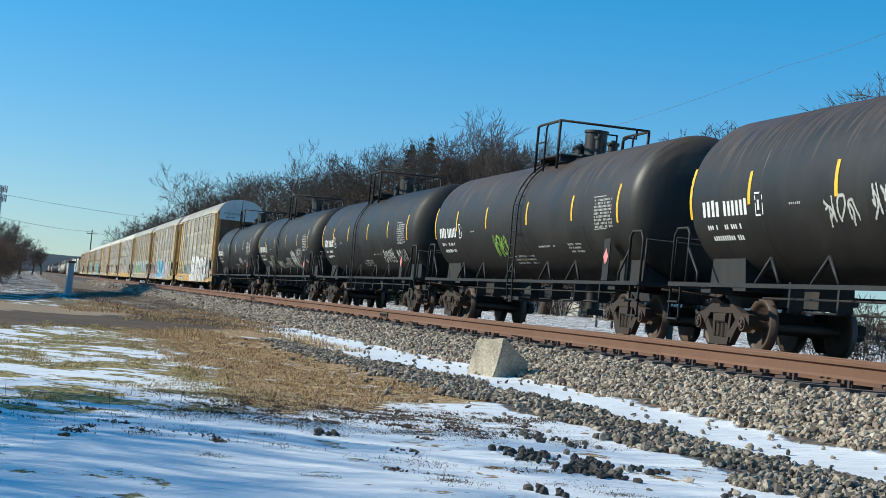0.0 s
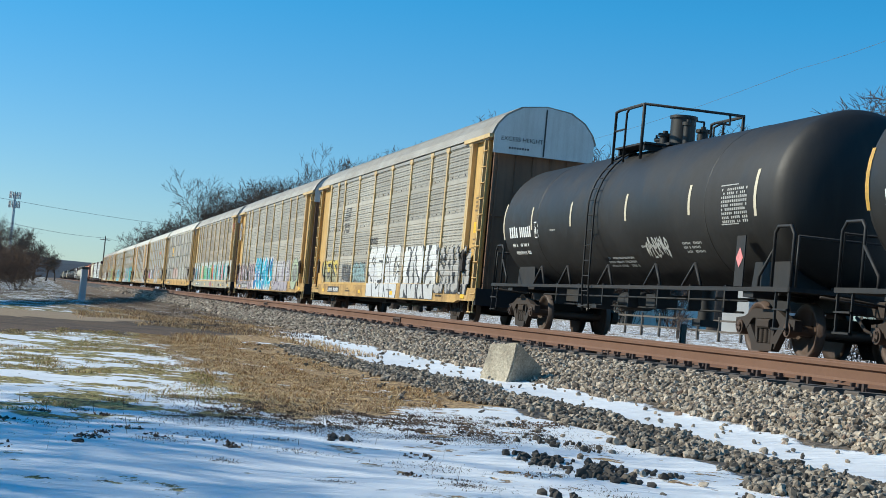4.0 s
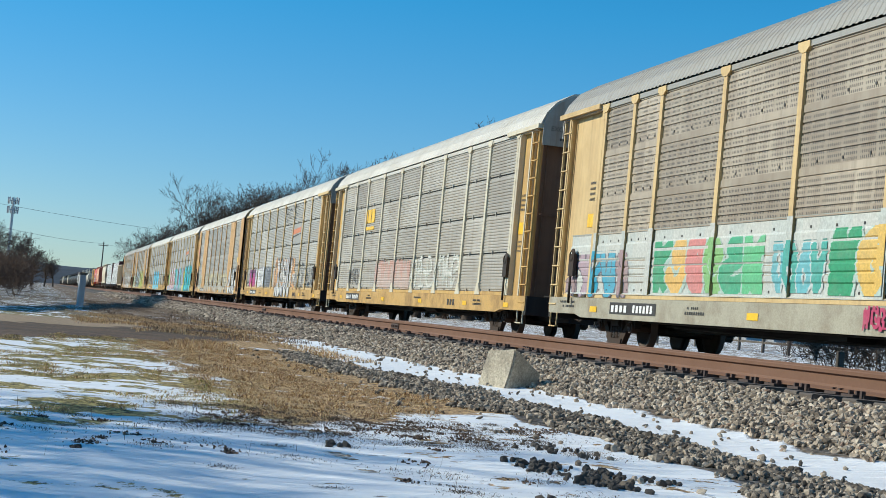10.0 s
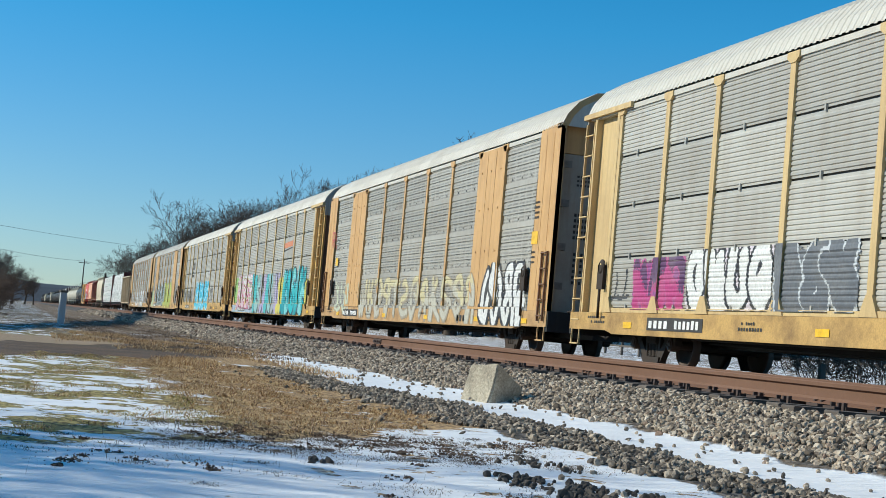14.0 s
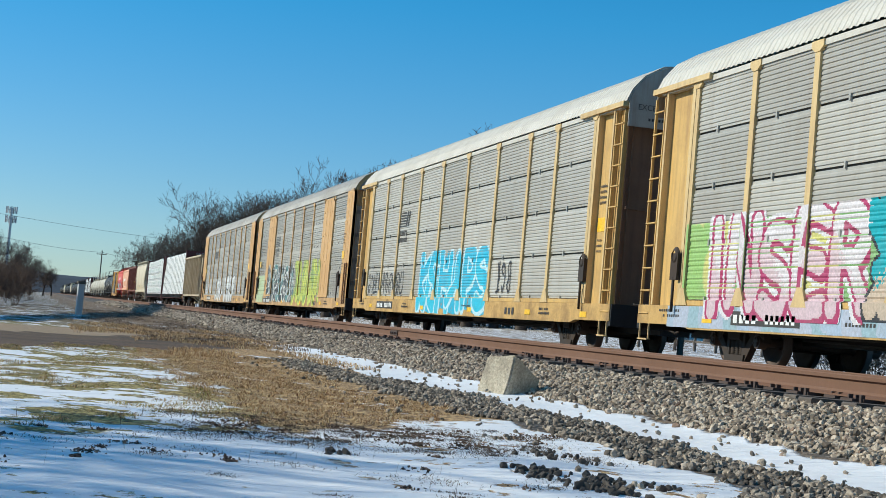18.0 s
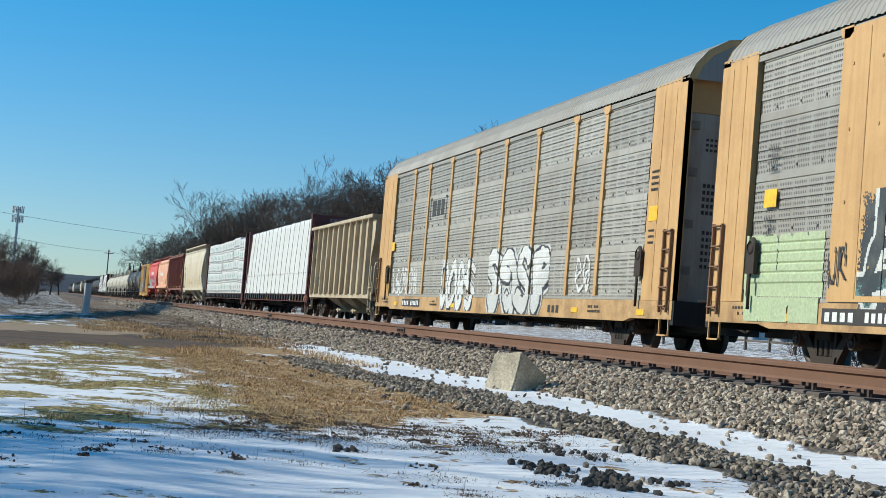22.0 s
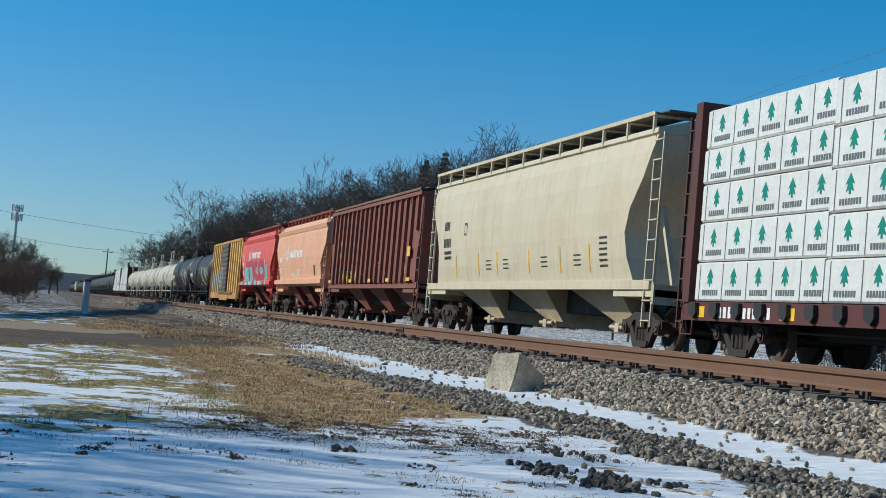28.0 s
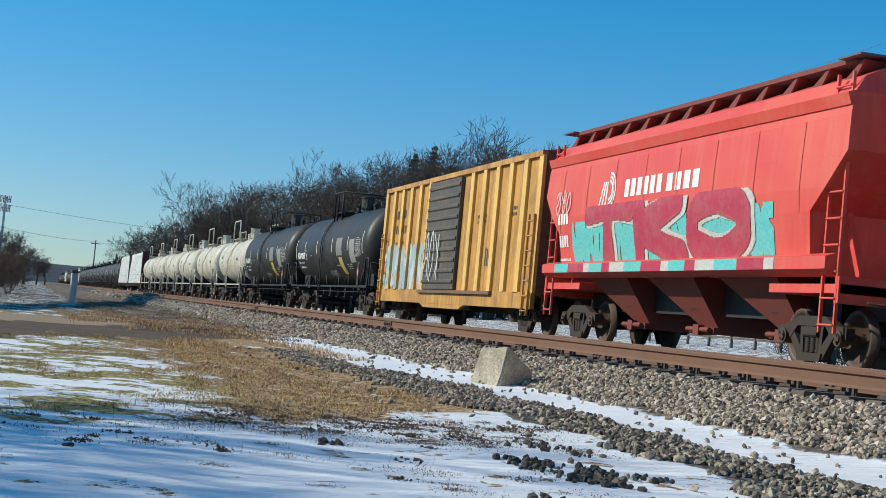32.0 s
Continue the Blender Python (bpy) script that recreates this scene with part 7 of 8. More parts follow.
        rows(h, sy, [(-5.95, 2.56, .72, .24, 4), (-5.85, 2.05, .62, .26, 4), (-5.85, 1.74, .7, .06, 9), (-5.85, 1.62, .7, .06, 9)], w, "car_number")
        if not tag:
            rows(h, sy, [(k0 + 2.0, 1.9 + .1 * k, 1.4, .05, 14) for k in range(2)] + [(k0 + 4.0, 1.9 + .1 * k, .7, .06, 7) for k in range(3)] + [(k0 + 6.0, 2.3 + .1 * k, .6, .05, 6) for k in range(3)], w)
            b = Build()
            b.quad((hl - 2.6, sy(0, 1.9) - .006, 1.85), (hl - 2.25, sy(0, 1.9) - .006, 1.85), (hl - 2.25, sy(0, 2.3) - .006, 2.3), (hl - 2.6, sy(0, 2.3) - .006, 2.3))
            part("inspection_panel", b, mark_dark, h)
        else:
            # crimson letters with grey sides over a turquoise cloud, and a banded sill
            def tko(x, z):
                return sy(x, z) - .002
            C, TQ, GY = (.42, .03, .07), (.16, .52, .50), (.55, .53, .48)
            graffiti(h, tko, -5.0, 4.7, 1.68, 2.6, "???????????", [TQ], TQ, thick=.20, rim=.05, seed=210, name="graffiti", cell=.03)
            graffiti(h, lambda x, z: tko(x, z) - .008, -3.98, 4.05, 1.68, 2.88, "TKO", [GY], GY, thick=.185, rim=.08, wild=0, seed=211, cell=.025)
            graffiti(h, lambda x, z: tko(x, z) - .016, -4.1, 3.9, 1.68, 2.9, "TKO", [C], (.40, .05, .07), thick=.185, rim=.02, wild=0, seed=211, cell=.025)
            b = Build()
            x, j = -hl + .95, 0
            while x < hl - 2.0:
                wdt = (.9, 1.0, .35, .75, .45, .8)[j % 6]
                b.slot = j % 3
                b.quad((x, -1.647, 1.47), (x + wdt, -1.647, 1.47), (x + wdt, -1.647, 1.66), (x, -1.647, 1.66))
                x, j = x + wdt, j + 1
            part("graffiti", b, [spray(TQ), spray(C), spray(GY)], h)
            graffiti(h, tko, -hl + .55, -hl + 1.6, 2.75, 3.35, "???", [(.7, .45, .4)], (.7, .5, .45), thick=.06, rim=0, seed=215, name="spray_tag")
        CARS.append((h, u))
    CARS.append((boxcar(), 531.35))
    CARS.append((lumber_car("far lumber car with a white wrapped load", "wrapped", 24.6, 7), 677.6))
    CARS.append((lumber_car("far lumber car with a greyish wrapped load", "wrapped", 24.6, 8), 702.2))
    h = covered_hopper("pale covered hopper car far down the track", 18.4, cream_paint, 4.45, 1.38)
    CARS.append((h, 927.0))
    for k in range(2):
        CARS.append((copy_thing(h, pose(0, 0, 0)), 1112.0 + 18.4 * k - 10))


mixed_cars()


# ---- trees and distance ----
bark = plain("grey_bark", (0.055, 0.043, 0.035), 0.9, 0, 0.4)
twig = plain("bare_twigs", (0.075, 0.058, 0.048), 0.9, 0, 0.3)
needle = plain("spruce_needles", (0.022, 0.034, 0.020), 0.8, 0, 0.5)
brush_m = plain("dry_brush", (0.10, 0.066, 0.048), 0.9, 0, 0.4)


def bare_tree(seed, h=17.0, spread=0.75, depth=6, stems=1):
    """Trunk and limbs in one mesh, the fine branches of the crown in another."""
    rnd = random.Random(seed)
    wood, fine = Build(), Build()

    def grow(p, way, length, r, level):
        segs = 3 if level < 3 else 2
        a, w = p, way
        for k in range(segs):
            w = (w + Vector((rnd.uniform(-1, 1), rnd.uniform(-1, 1), rnd.uniform(-0.5, 0.8))) * (0.10 if level == 0 else 0.17)).normalized()
            b = a + w * (length / segs)
            r2 = r * (1 - 0.28 / segs * (1 if level == 0 else 1.5))
            (wood if level < 3 else fine).rod(a, b, r, 6 if level < 2 else 4 if level < 3 else 3, r2, False)
            if level > 0 and level < depth and k < segs - 1 and rnd.random() < 0.8:
                side(b, w, length, r2, level)
            a, r = b, r2
        if level < depth:
            for _ in range(4 if level == 0 else 3 if level < 2 else 2):
                side(a, w, length, r, level)

    def side(p, w, length, r, level):
        u = w.orthogonal().normalized()
        u.rotate(Matrix.Rotation(rnd.uniform(0, math.tau), 3, w))
        ang = rnd.uniform(0.42, 1.0) if level < 2 else rnd.uniform(0.35, 0.95) * (0.8 + spread * 0.4)
        d = (w * math.cos(ang) + u * math.sin(ang) + Vector((0, 0, 0.16))).normalized()
        f = rnd.uniform(0.66, 0.92) if level < 2 else rnd.uniform(0.55, 0.82)
        grow(p, d, length * f, max(0.017, r * rnd.uniform(0.56, 0.78)), level + 1)

    for k in range(stems):
        way = Vector((rnd.uniform(-.1, .1), rnd.uniform(-.1, .1), 1)) if stems == 1 else Vector((rnd.uniform(-.6, .6), rnd.uniform(-.6, .6), 1))
        grow(Vector((rnd.uniform(-.2, .2) * (stems > 1) * h * .3, rnd.uniform(-.2, .2) * (stems > 1) * h * .3, -0.2)), way.normalized(), h * (0.22 if stems == 1 else 0.4), h * (0.026 if stems == 1 else 0.008), 0 if stems == 1 else 2)
    top = max(v[2] for v in wood.v + fine.v)
    s = h / top
    for b in (wood, fine):
        b.v = [(x * s, y * s, z * s) for x, y, z in b.v]
    return wood, fine


def spruce(seed, h=16.0):
    rnd = random.Random(seed)
    wood, fine = Build(), Build()
    wood.rod((0, 0, -0.2), (0, 0, h * 0.97), h * 0.016, 7, 0.03, False)
    z = h * 0.08
    while z < h * 0.98:
        f = 1 - z / h
        reach = h * 0.20 * (f ** 0.8) + 0.15
        n = 9
        for k in range(n):
            a = rnd.uniform(0, math.tau)
            q = reach * rnd.uniform(0.65, 1.1)
            c, s = math.cos(a), math.sin(a)
            droop = -0.18 * q
            for j in range(4):
                r0, r1 = q * j / 4, q * (j + 1.15) / 4
                w = q * 0.16 * (1.2 - j * 0.22)
                z0, z1 = z + droop * j / 4 + rnd.uniform(-.1, .1), z + droop * (j + 1) / 4 - 0.12
                fine.quad((c * r0 - s * w, s * r0 + c * w, z0 - 0.1), (c * r0 + s * w, s * r0 - c * w, z0 - 0.1), (c * r1 + s * w * .5, s * r1 - c * w * .5, z1), (c * r1 - s * w * .5, s * r1 + c * w * .5, z1))
                fine.poly([(c * r0, s * r0, z0 + 0.1), (c * r1, s * r1, z1 + .03), (c * (r0 + r1) / 2 + s * w * .6, s * (r0 + r1) / 2 - c * w * .6, z0 - 0.45)])
        z += h * 0.028
    return wood, fine


def pine(seed, h=10.0):
    """A bare trunk with a flat crown of needle clumps near its top."""
    rnd = random.Random(seed)
    wood, fine = Build(), Build()
    wood.rod((0, 0, -0.3), (rnd.uniform(-.2, .2), 0, h * 0.5), 0.16, 7, 0.12, False)
    wood.rod((wood.v[-1][0], 0, h * 0.5), (0, 0, h), 0.12, 7, 0.04, False)
    for k in range(9):
        a, z = rnd.uniform(0, math.tau), rnd.uniform(0.86, 0.97) * h
        wood.rod((0, 0, z - .25), (1.2 * math.cos(a), 1.2 * math.sin(a), z + .1), 0.04, 4, 0.015, False)
    for k in range(620):
        a, r = rnd.uniform(0, math.tau), 1.55 * math.sqrt(rnd.random())
        z = h * 0.94 + rnd.uniform(-0.32, 0.32) * math.sqrt(max(0.05, 1 - (r / 1.7) ** 2))
        x, y = r * math.cos(a), 0.5 * r * math.sin(a)
        d = Vector((rnd.uniform(-1, 1), rnd.uniform(-1, 1), rnd.uniform(-.4, .9))).normalized() * 0.30
        u = d.orthogonal().normalized() * 0.11
        p = Vector((x, y, z))
        fine.quad(p - d * .4 - u * .4, p + u - d * .1, p + d, p - u - d * .1)
    return wood, fine


TREE_PROTO = {}


def plant(kind, label, az, dist, scale, turn=0.0, sink=0.0, xy=None, group="", category="tree", name=""):
    """A tree at az degrees to the right of the track's far end and dist metres from the camera."""
    x, y = xy or (-dist * math.cos(radians(az)), dist * math.sin(radians(az)))
    at = pose(x, y, ground_z(x, y) - sink, 0, 0, turn) @ Matrix.Scale(scale, 4)
    if kind not in TREE_PROTO:
        seed, mats = abs(sum(ord(c) * (k + 3) for k, c in enumerate(kind))) % 1000, (bark, twig)
        if kind.startswith("spruce"):
            w, f = spruce(seed)
            mats = (bark, needle)
        elif kind.startswith("pine"):
            w, f = pine(seed)
            mats = (bark, needle)
        elif kind.startswith("brush"):
            w, f = bare_tree(seed, 4.0, 1.0, 6, 7)
            mats = (brush_m, brush_m)
        elif kind.startswith("sparse"):
            w, f = bare_tree(seed, 17.0, 0.9, 5)
        else:
            w, f = bare_tree(seed, 17.0, 0.6 + 0.15 * (seed % 4), 7)
        TREE_PROTO[kind] = (w.mesh("trunk", mats[0]), f.mesh("crown", mats[1]))
    a, c = TREE_PROTO[kind]
    root = tagged(new(name or ("shrub" if category == "shrub" else "spruce_tree" if kind.startswith("spruce") else "bare_tree")), label, category, group)
    root.matrix_basis = at
    part("trunk" if category == "tree" else "stem_clump", a, None, root)
    part("crown", c, None, root)
    return root


def woods():
    rnd = random.Random(4)
    bt = "leafless grey-brown tree in the wood beyond the tracks"
    row = [(3.7, 330, 13), (5.7, 236, 18.5), (6.4, 255, 17), (7.3, 232, 18), (8.3, 225, 17.5), (9.2, 210, 17.5), (10.2, 195, 17.5), (10.9, 183, 18), (11.8, 178, 16.5), (12.6, 168, 17.5), (13.5, 160, 17),
           (14.4, 158, 18), (15.4, 153, 18), (16.4, 149, 17.5), (17.4, 142, 18), (18.6, 145, 17), (19.8, 150, 16), (21.2, 140, 13), (24.3, 123, 16.4), (31.6, 92, 17.0)]
    for k, (az_, d, h) in enumerate(row):
        plant("bare%d" % (k % 6), bt, az_, d, h / 16.6, k * 67, group="trees beyond the tracks")
    for k in range(26):
        az_ = 4.6 + 14.1 * k / 25 + rnd.uniform(-.2, .2)
        d = np.interp(az_, [3, 5.7, 9, 13, 18], [380, 275, 240, 195, 175]) * rnd.uniform(1.0, 1.15)
        plant("bare%d" % (k % 6), bt, az_, d, rnd.uniform(0.84, 1.05), k * 41, group="trees beyond the tracks")
    for k in range(60):
        az_ = 3.4 + 19.2 * k / 59 + rnd.uniform(-.2, .2)
        d = np.interp(az_, [2.5, 5.7, 9, 13, 22], [350, 240, 205, 165, 135]) * rnd.uniform(0.95, 1.1)
        plant("brush%d" % (k % 3), "tangled leafless undergrowth at the edge of the wood", az_, d, rnd.uniform(1.2, 2.0), k * 31, group="undergrowth", category="shrub")
    sp = "dark green spruce among the bare trees"
    for az_, d, h in ((2.75, 345, 8.5), (13.2, 162, 17.2), (13.9, 164, 18.3), (14.5, 160, 16.0), (13.6, 150, 13.0), (5.0, 320, 14)):
        plant("spruce%d" % (int(h) % 2), sp, az_, d, h / 16.0, h * 30, group="spruces")
    # scrub to the left of the line
    for k in range(34):
        s = rnd.uniform(95, 260)
        plant("brush%d" % (k % 3), "brown leafless scrub beside the line", 0, 0, rnd.uniform(0.7, 1.25) * (s / 170) ** 0.5, k * 53, xy=(-s, -s * rnd.uniform(0.010, 0.05) - 0.2), group="scrub", category="shrub")
    # extra low scrub, added to stand in for the dark shade under the taller growth
    for k in range(40):
        s = rnd.uniform(62, 150)
        plant("brush%d" % (k % 3), "low brown scrub added for the shade at the trees' foot", 0, 0, rnd.uniform(0.25, 0.6), k * 61, xy=(-s, -s * rnd.uniform(0.006, 0.045) - 0.6), group="scrub", category="shrub")
    for az_, d, h in ((-0.9, 190, 6.5), (-0.4, 230, 6.6), (0.05, 260, 5.6), (-1.4, 170, 7.0), (0.35, 300, 4.6)):
        plant("bare%d" % (int(d) % 6), "small leafless tree among the scrub", az_, d, h / 17.0, d, group="scrub trees")
    # shrubs and weeds right behind the tracks
    for k, (az_, d, sc) in enumerate(((28.6, 44, .45), (29.4, 40, .5), (30.2, 42, .55), (30.9, 38, .5), (27.0, 70, .4), (23.0, 80, .4))):
        plant("brush%d" % (k % 3), "leafless shrub behind the tracks", az_, d, sc, k * 70, group="shrubs behind the tracks", category="shrub")
    # trees outside the picture whose shadows fall on the field
    for k, (s, y, h) in enumerate(((10.5, -15.0, 11.2), (8.8, -16.0, 11.8), (9.6, -18.5, 13.6), (11.0, -19.5, 13.6), (10.0, -13.2, 9.7), (11.7, -21.0, 14.4), (9.6, -7.0, 6.6))):
        plant(("sparse0", "bare1", "sparse1", "bare3", "sparse0", "sparse2", "sparse1")[k], "leafless tree beside the field", 0, 0, h / 17.0, k * 77, xy=(-s, y), group="trees beside the field")
    # unseen pines, added so that their high crowns draw one long band of shade across the road and the rails
    slope = math.tan(radians(SUN_EL)) / 0.94
    for k in range(52):
        s = 27.5 + 1.4 * k + rnd.uniform(-.3, .3)
        reach = 9.5 - 0.9 + 0.148 * (s - 30.5) + rnd.uniform(-.25, .25)
        plant("pine%d" % (k % 3), "tall pine with a high flat crown beside the field", 0, 0, reach * slope / 10.0 * rnd.uniform(0.98, 1.02), (k % 2) * 180 + rnd.uniform(-12, 12), xy=(-s - 0.364 * reach, -9.5), group="pines beside the field", name="pine_tree")


woods()


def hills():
    m, n, l, p = nodes("haze_tinted_hill")
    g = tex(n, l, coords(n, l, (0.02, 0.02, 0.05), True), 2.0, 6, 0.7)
    # the blue-grey of distance haze is put into the wood's colour
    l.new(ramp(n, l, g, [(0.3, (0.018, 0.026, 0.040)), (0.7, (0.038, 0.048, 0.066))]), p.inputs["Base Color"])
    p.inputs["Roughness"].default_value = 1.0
    b = Build()
    lo, mid, hi = [], [], []
    for k in range(161):
        a = radians(-14 + 60 * k / 160)
        h = 26 + 9 * noise.noise((k * 0.08, 1, 0)) + 5 * noise.noise((k * 0.4, 2, 0)) + 2.2 * noise.noise((k * 1.7, 3, 0))
        for row, d, z in ((lo, 1700, -20), (mid, 1950, h * 0.7), (hi, 2150, h)):
            row.append((-d * math.cos(a), d * math.sin(a), z))
    rows = [b.pts(r) for r in (lo, mid, hi)]
    rows.append(b.pts([(x * 1.1, y * 1.1, -20) for x, y, z in hi]))
    for p_, q in zip(rows, rows[1:]):
        for k in range(160):
            b.face((p_[k], p_[k + 1], q[k + 1], q[k]), True)
    tagged(part("hill", b, m), "far wooded ridge coloured blue-grey for haze", "hill", kind="structure")


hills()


# ---- small things of the place ----
concrete = paint("old_concrete", (0.45, 0.395, 0.295), 0.9, (0.17, 0.14, 0.105), 0.85, 0, False, 5.0, 0.7)
galv = plain("galvanised_steel", (0.42, 0.43, 0.44), 0.45, 0.6)
pole_wood = plain("weathered_pole", (0.11, 0.095, 0.08), 0.9)
wire_m = plain("wire", (0.10, 0.10, 0.11), 0.6)
post_white = paint("white_post", (0.44, 0.45, 0.46), 0.6, (0.34, 0.33, 0.31), 0.3)


def far_point(az_, el, d):
    a, e = radians(az_), radians(el)
    return Vector((-d * math.cos(a), d * math.sin(a), EYE.z + d * math.tan(e)))


def block():
    """A broken concrete block: high and upright on its sunny side, sloping down to a low back."""
    bm = bmesh.new()
    bmesh.ops.create_cube(bm, size=1)
    for v in bm.verts:
        v.co = Vector((v.co.x * 0.44, v.co.y * 0.46, v.co.z * 0.52))
        if v.co.y > 0 and v.co.z > 0:
            v.co.z -= 0.13
        if v.co.z > 0 and v.co.x < 0:
            v.co.z -= 0.07
            v.co.x += 0.03
        if v.co.y < 0 and v.co.z < 0:
            v.co.y += 0.05
    bmesh.ops.bevel(bm, geom=bm.edges[:], offset=0.016, segments=2, affect="EDGES")
    bmesh.ops.subdivide_edges(bm, edges=bm.edges[:], cuts=4, use_grid_fill=True)
    for v in bm.verts:
        v.co += Vector((noise.noise(v.co * 7), noise.noise(v.co * 7 + Vector((9, 0, 0))), noise.noise(v.co * 7 + Vector((0, 9, 0))))) * 0.016
        v.co += Vector((0.3, 1, 0.3)) * 0.012 * max(0.0, noise.noise(v.co * 18 + Vector((3, 3, 3))))
    me = bpy.data.meshes.new("concrete_block")
    bm.to_mesh(me)
    bm.free()
    me.materials.append(concrete)
    ob = tagged(new("concrete_block", me), "chipped grey concrete block lying in snow and gravel", "concrete block")
    ob.matrix_basis = pose(-15.75, 4.84, ground_z(-15.75, 4.84) + 0.11, -16, 3, 27)


block()


def marker_post():
    root = tagged(new("marker_post"), "white lineside post with a dark cap", "post")
    root.matrix_basis = pose(-53.2, 1.26, ground_z(-53.2, 1.26) - 0.05, 0, 0, 10)
    b = Build()
    b.box(-0.10, 0.10, -0.10, 0.10, 0, 1.08, 0.02)
    part("shaft", b, post_white, root)
    b = Build()
    b.box(-0.13, 0.13, -0.13, 0.13, 1.08, 1.16, 0.02)
    part("cap", b, pole_wood, root)


marker_post()


def cell_tower():
    top = far_point(-1.30, 2.92, 520)
    root = tagged(new("cell_tower"), "slim grey cell tower with antenna panels", "cell tower")
    root.matrix_basis = pose(top.x, top.y, -0.8)
    h = top.z + 0.8
    b = Build()
    b.rod((0, 0, 0), (0, 0, h - 0.5), 0.62, 12, 0.40)
    part("mast", b, galv, root)
    for z in (h - 1.2, h - 4.2):
        b = Build()
        b.lathe([(-0.1, 1.6), (0.1, 1.6), (0.1, 1.5), (-0.1, 1.5), (-0.1, 1.6)], "z", 12, (0, 0, z))
        for k in range(3):
            a = k * math.tau / 3
            b.rod((0, 0, z), (1.55 * math.cos(a), 1.55 * math.sin(a), z), 0.08, 5)
        ring = part("antenna_mount", b, galv, root)
        for k in range(9):
            a = k * math.tau / 9
            b = Build()
            b.box(-0.16, 0.16, -0.09, 0.09, -1.1, 1.1)
            part("antenna", b, post_white, ring, at=pose(1.75 * math.cos(a), 1.75 * math.sin(a), z, 0, 0, math.degrees(a) + 90))


cell_tower()


def utility_pole(x, y, top, label="wooden utility pole with a crossarm and wires"):
    root = tagged(new("utility_pole"), label, "utility pole", "utility poles")
    z0 = ground_z(x, y) - 0.3
    root.matrix_basis = pose(x, y, z0, 0, 0, 60)
    h = top - z0
    b = Build()
    b.rod((0, 0, 0), (0, 0, h), 0.17, 8, 0.12)
    part("shaft", b, pole_wood, root)
    b = Build()
    b.box(-1.2, 1.2, -0.06, 0.06, h - 0.9, h - 0.75)
    part("crossarm", b, pole_wood, root)
    for q in (-1.1, -0.5, 0.5, 1.1):
        b = Build()
        b.rod((q, 0, h - 0.75), (q, 0, h - 0.55), 0.05, 6)
        part("insulator", b, post_white, root)


def wire(p, q, sag, r=0.02):
    b = Build()
    pts = []
    for k in range(21):
        f = k / 20
        v = Vector(p).lerp(Vector(q), f)
        v.z -= sag * 4 * f * (1 - f)
        pts.append(v)
    b.path(pts, r, 4)
    tagged(part("overhead_wire", b, wire_m), "sagging dark overhead wire between poles", "wire", "overhead wires")


def wires():
    p1 = far_point(1.97, 1.66, 350)
    p0 = far_point(-9.0, 3.6, 170)
    p2 = far_point(9.0, 1.9, 330)
    for p in (p0, p1, p2):
        utility_pole(p.x, p.y, p.z)
    d = Vector((0, 0, -0.4))
    wire(p0 + d * 2, p1 + d, 1.6, 0.035)
    wire(p1 + d, p2 + d, 2.0, 0.03)
    q0, q1 = far_point(-9, 3.4, 230), far_point(6.5, 2.25, 300)
    wire(q0, q1, 1.2, 0.03)
    utility_pole(q0.x, q0.y, q0.z + .2), utility_pole(q1.x, q1.y, q1.z + .2)
    r0, r1 = far_point(16.0, 5.9, 180), far_point(26.5, 9.9, 110)
    wire(r0, r1, 0.9, 0.012)
    utility_pole(r0.x, r0.y, r0.z + .2), utility_pole(far_point(32.5, 12.5, 90).x, far_point(32.5, 12.5, 90).y, far_point(32.5, 12.5, 90).z + .2)
    wire(r1, far_point(32.5, 12.5, 90), 0.3, 0.012)


wires()


def house(x, y, turn, w, d, h, label, wall_m, roof_m):
    root = tagged(new("house"), label, "house", "houses beyond the tracks")
    root.matrix_basis = pose(x, y, ground_z(x, y) - 0.1, 0, 0, turn)
    b = Build()
    b.box(-w / 2, w / 2, -d / 2, d / 2, 0, h)
    b.prism([(-d / 2, h), (d / 2, h), (0, h + d * 0.32)], -w / 2, w / 2)
    wall = part("wall", b, wall_m, root)
    for k in range(int(h / 0.2)):
        b = Build()
        b.box(-w / 2 - 0.01, w / 2 + 0.01, -d / 2 - 0.025, -d / 2, 0.3 + 0.2 * k, 0.48 + 0.2 * k)
        part("clapboard", b, wall_m, wall)
    b = Build()
    for s in (-1, 1):
        b.prism([(s * (d / 2 + .4), h - .25), (0, h + d * .32), (0, h + d * .32 + .15), (s * (d / 2 + .4), h - .1)], -w / 2 - .4, w / 2 + .4)
    part("roof", b, roof_m, root)
    for k in range(4):
        x0 = -w / 2 + w * (k + .5) / 4
        if k == 2:
            b = Build()
            b.box(x0 - .45, x0 + .45, -d / 2 - .06, -d / 2 + .05, .2, 2.2)
            part("door", b, lumber_red, root)
            continue
        b = Build()
        b.box(x0 - .5, x0 + .5, -d / 2 - .07, -d / 2 + .05, 1.0, 2.3)
        win = part("window", b, post_white, root)
        b = Build()
        b.box(x0 - .42, x0 + .42, -d / 2 - .078, -d / 2 - .06, 1.08, 2.22)
        part("pane", b, tank_black, win)


p = far_point(26.3, 0, 128)
house(p.x, p.y, -55, 9, 6, 2.6, "white clapboard house behind the railway", post_white, roof_grey)
p = far_point(21.5, 0, 150)
house(p.x, p.y, -60, 12, 8, 3.2, "pale house far behind the railway", dirty_white, brown_end)


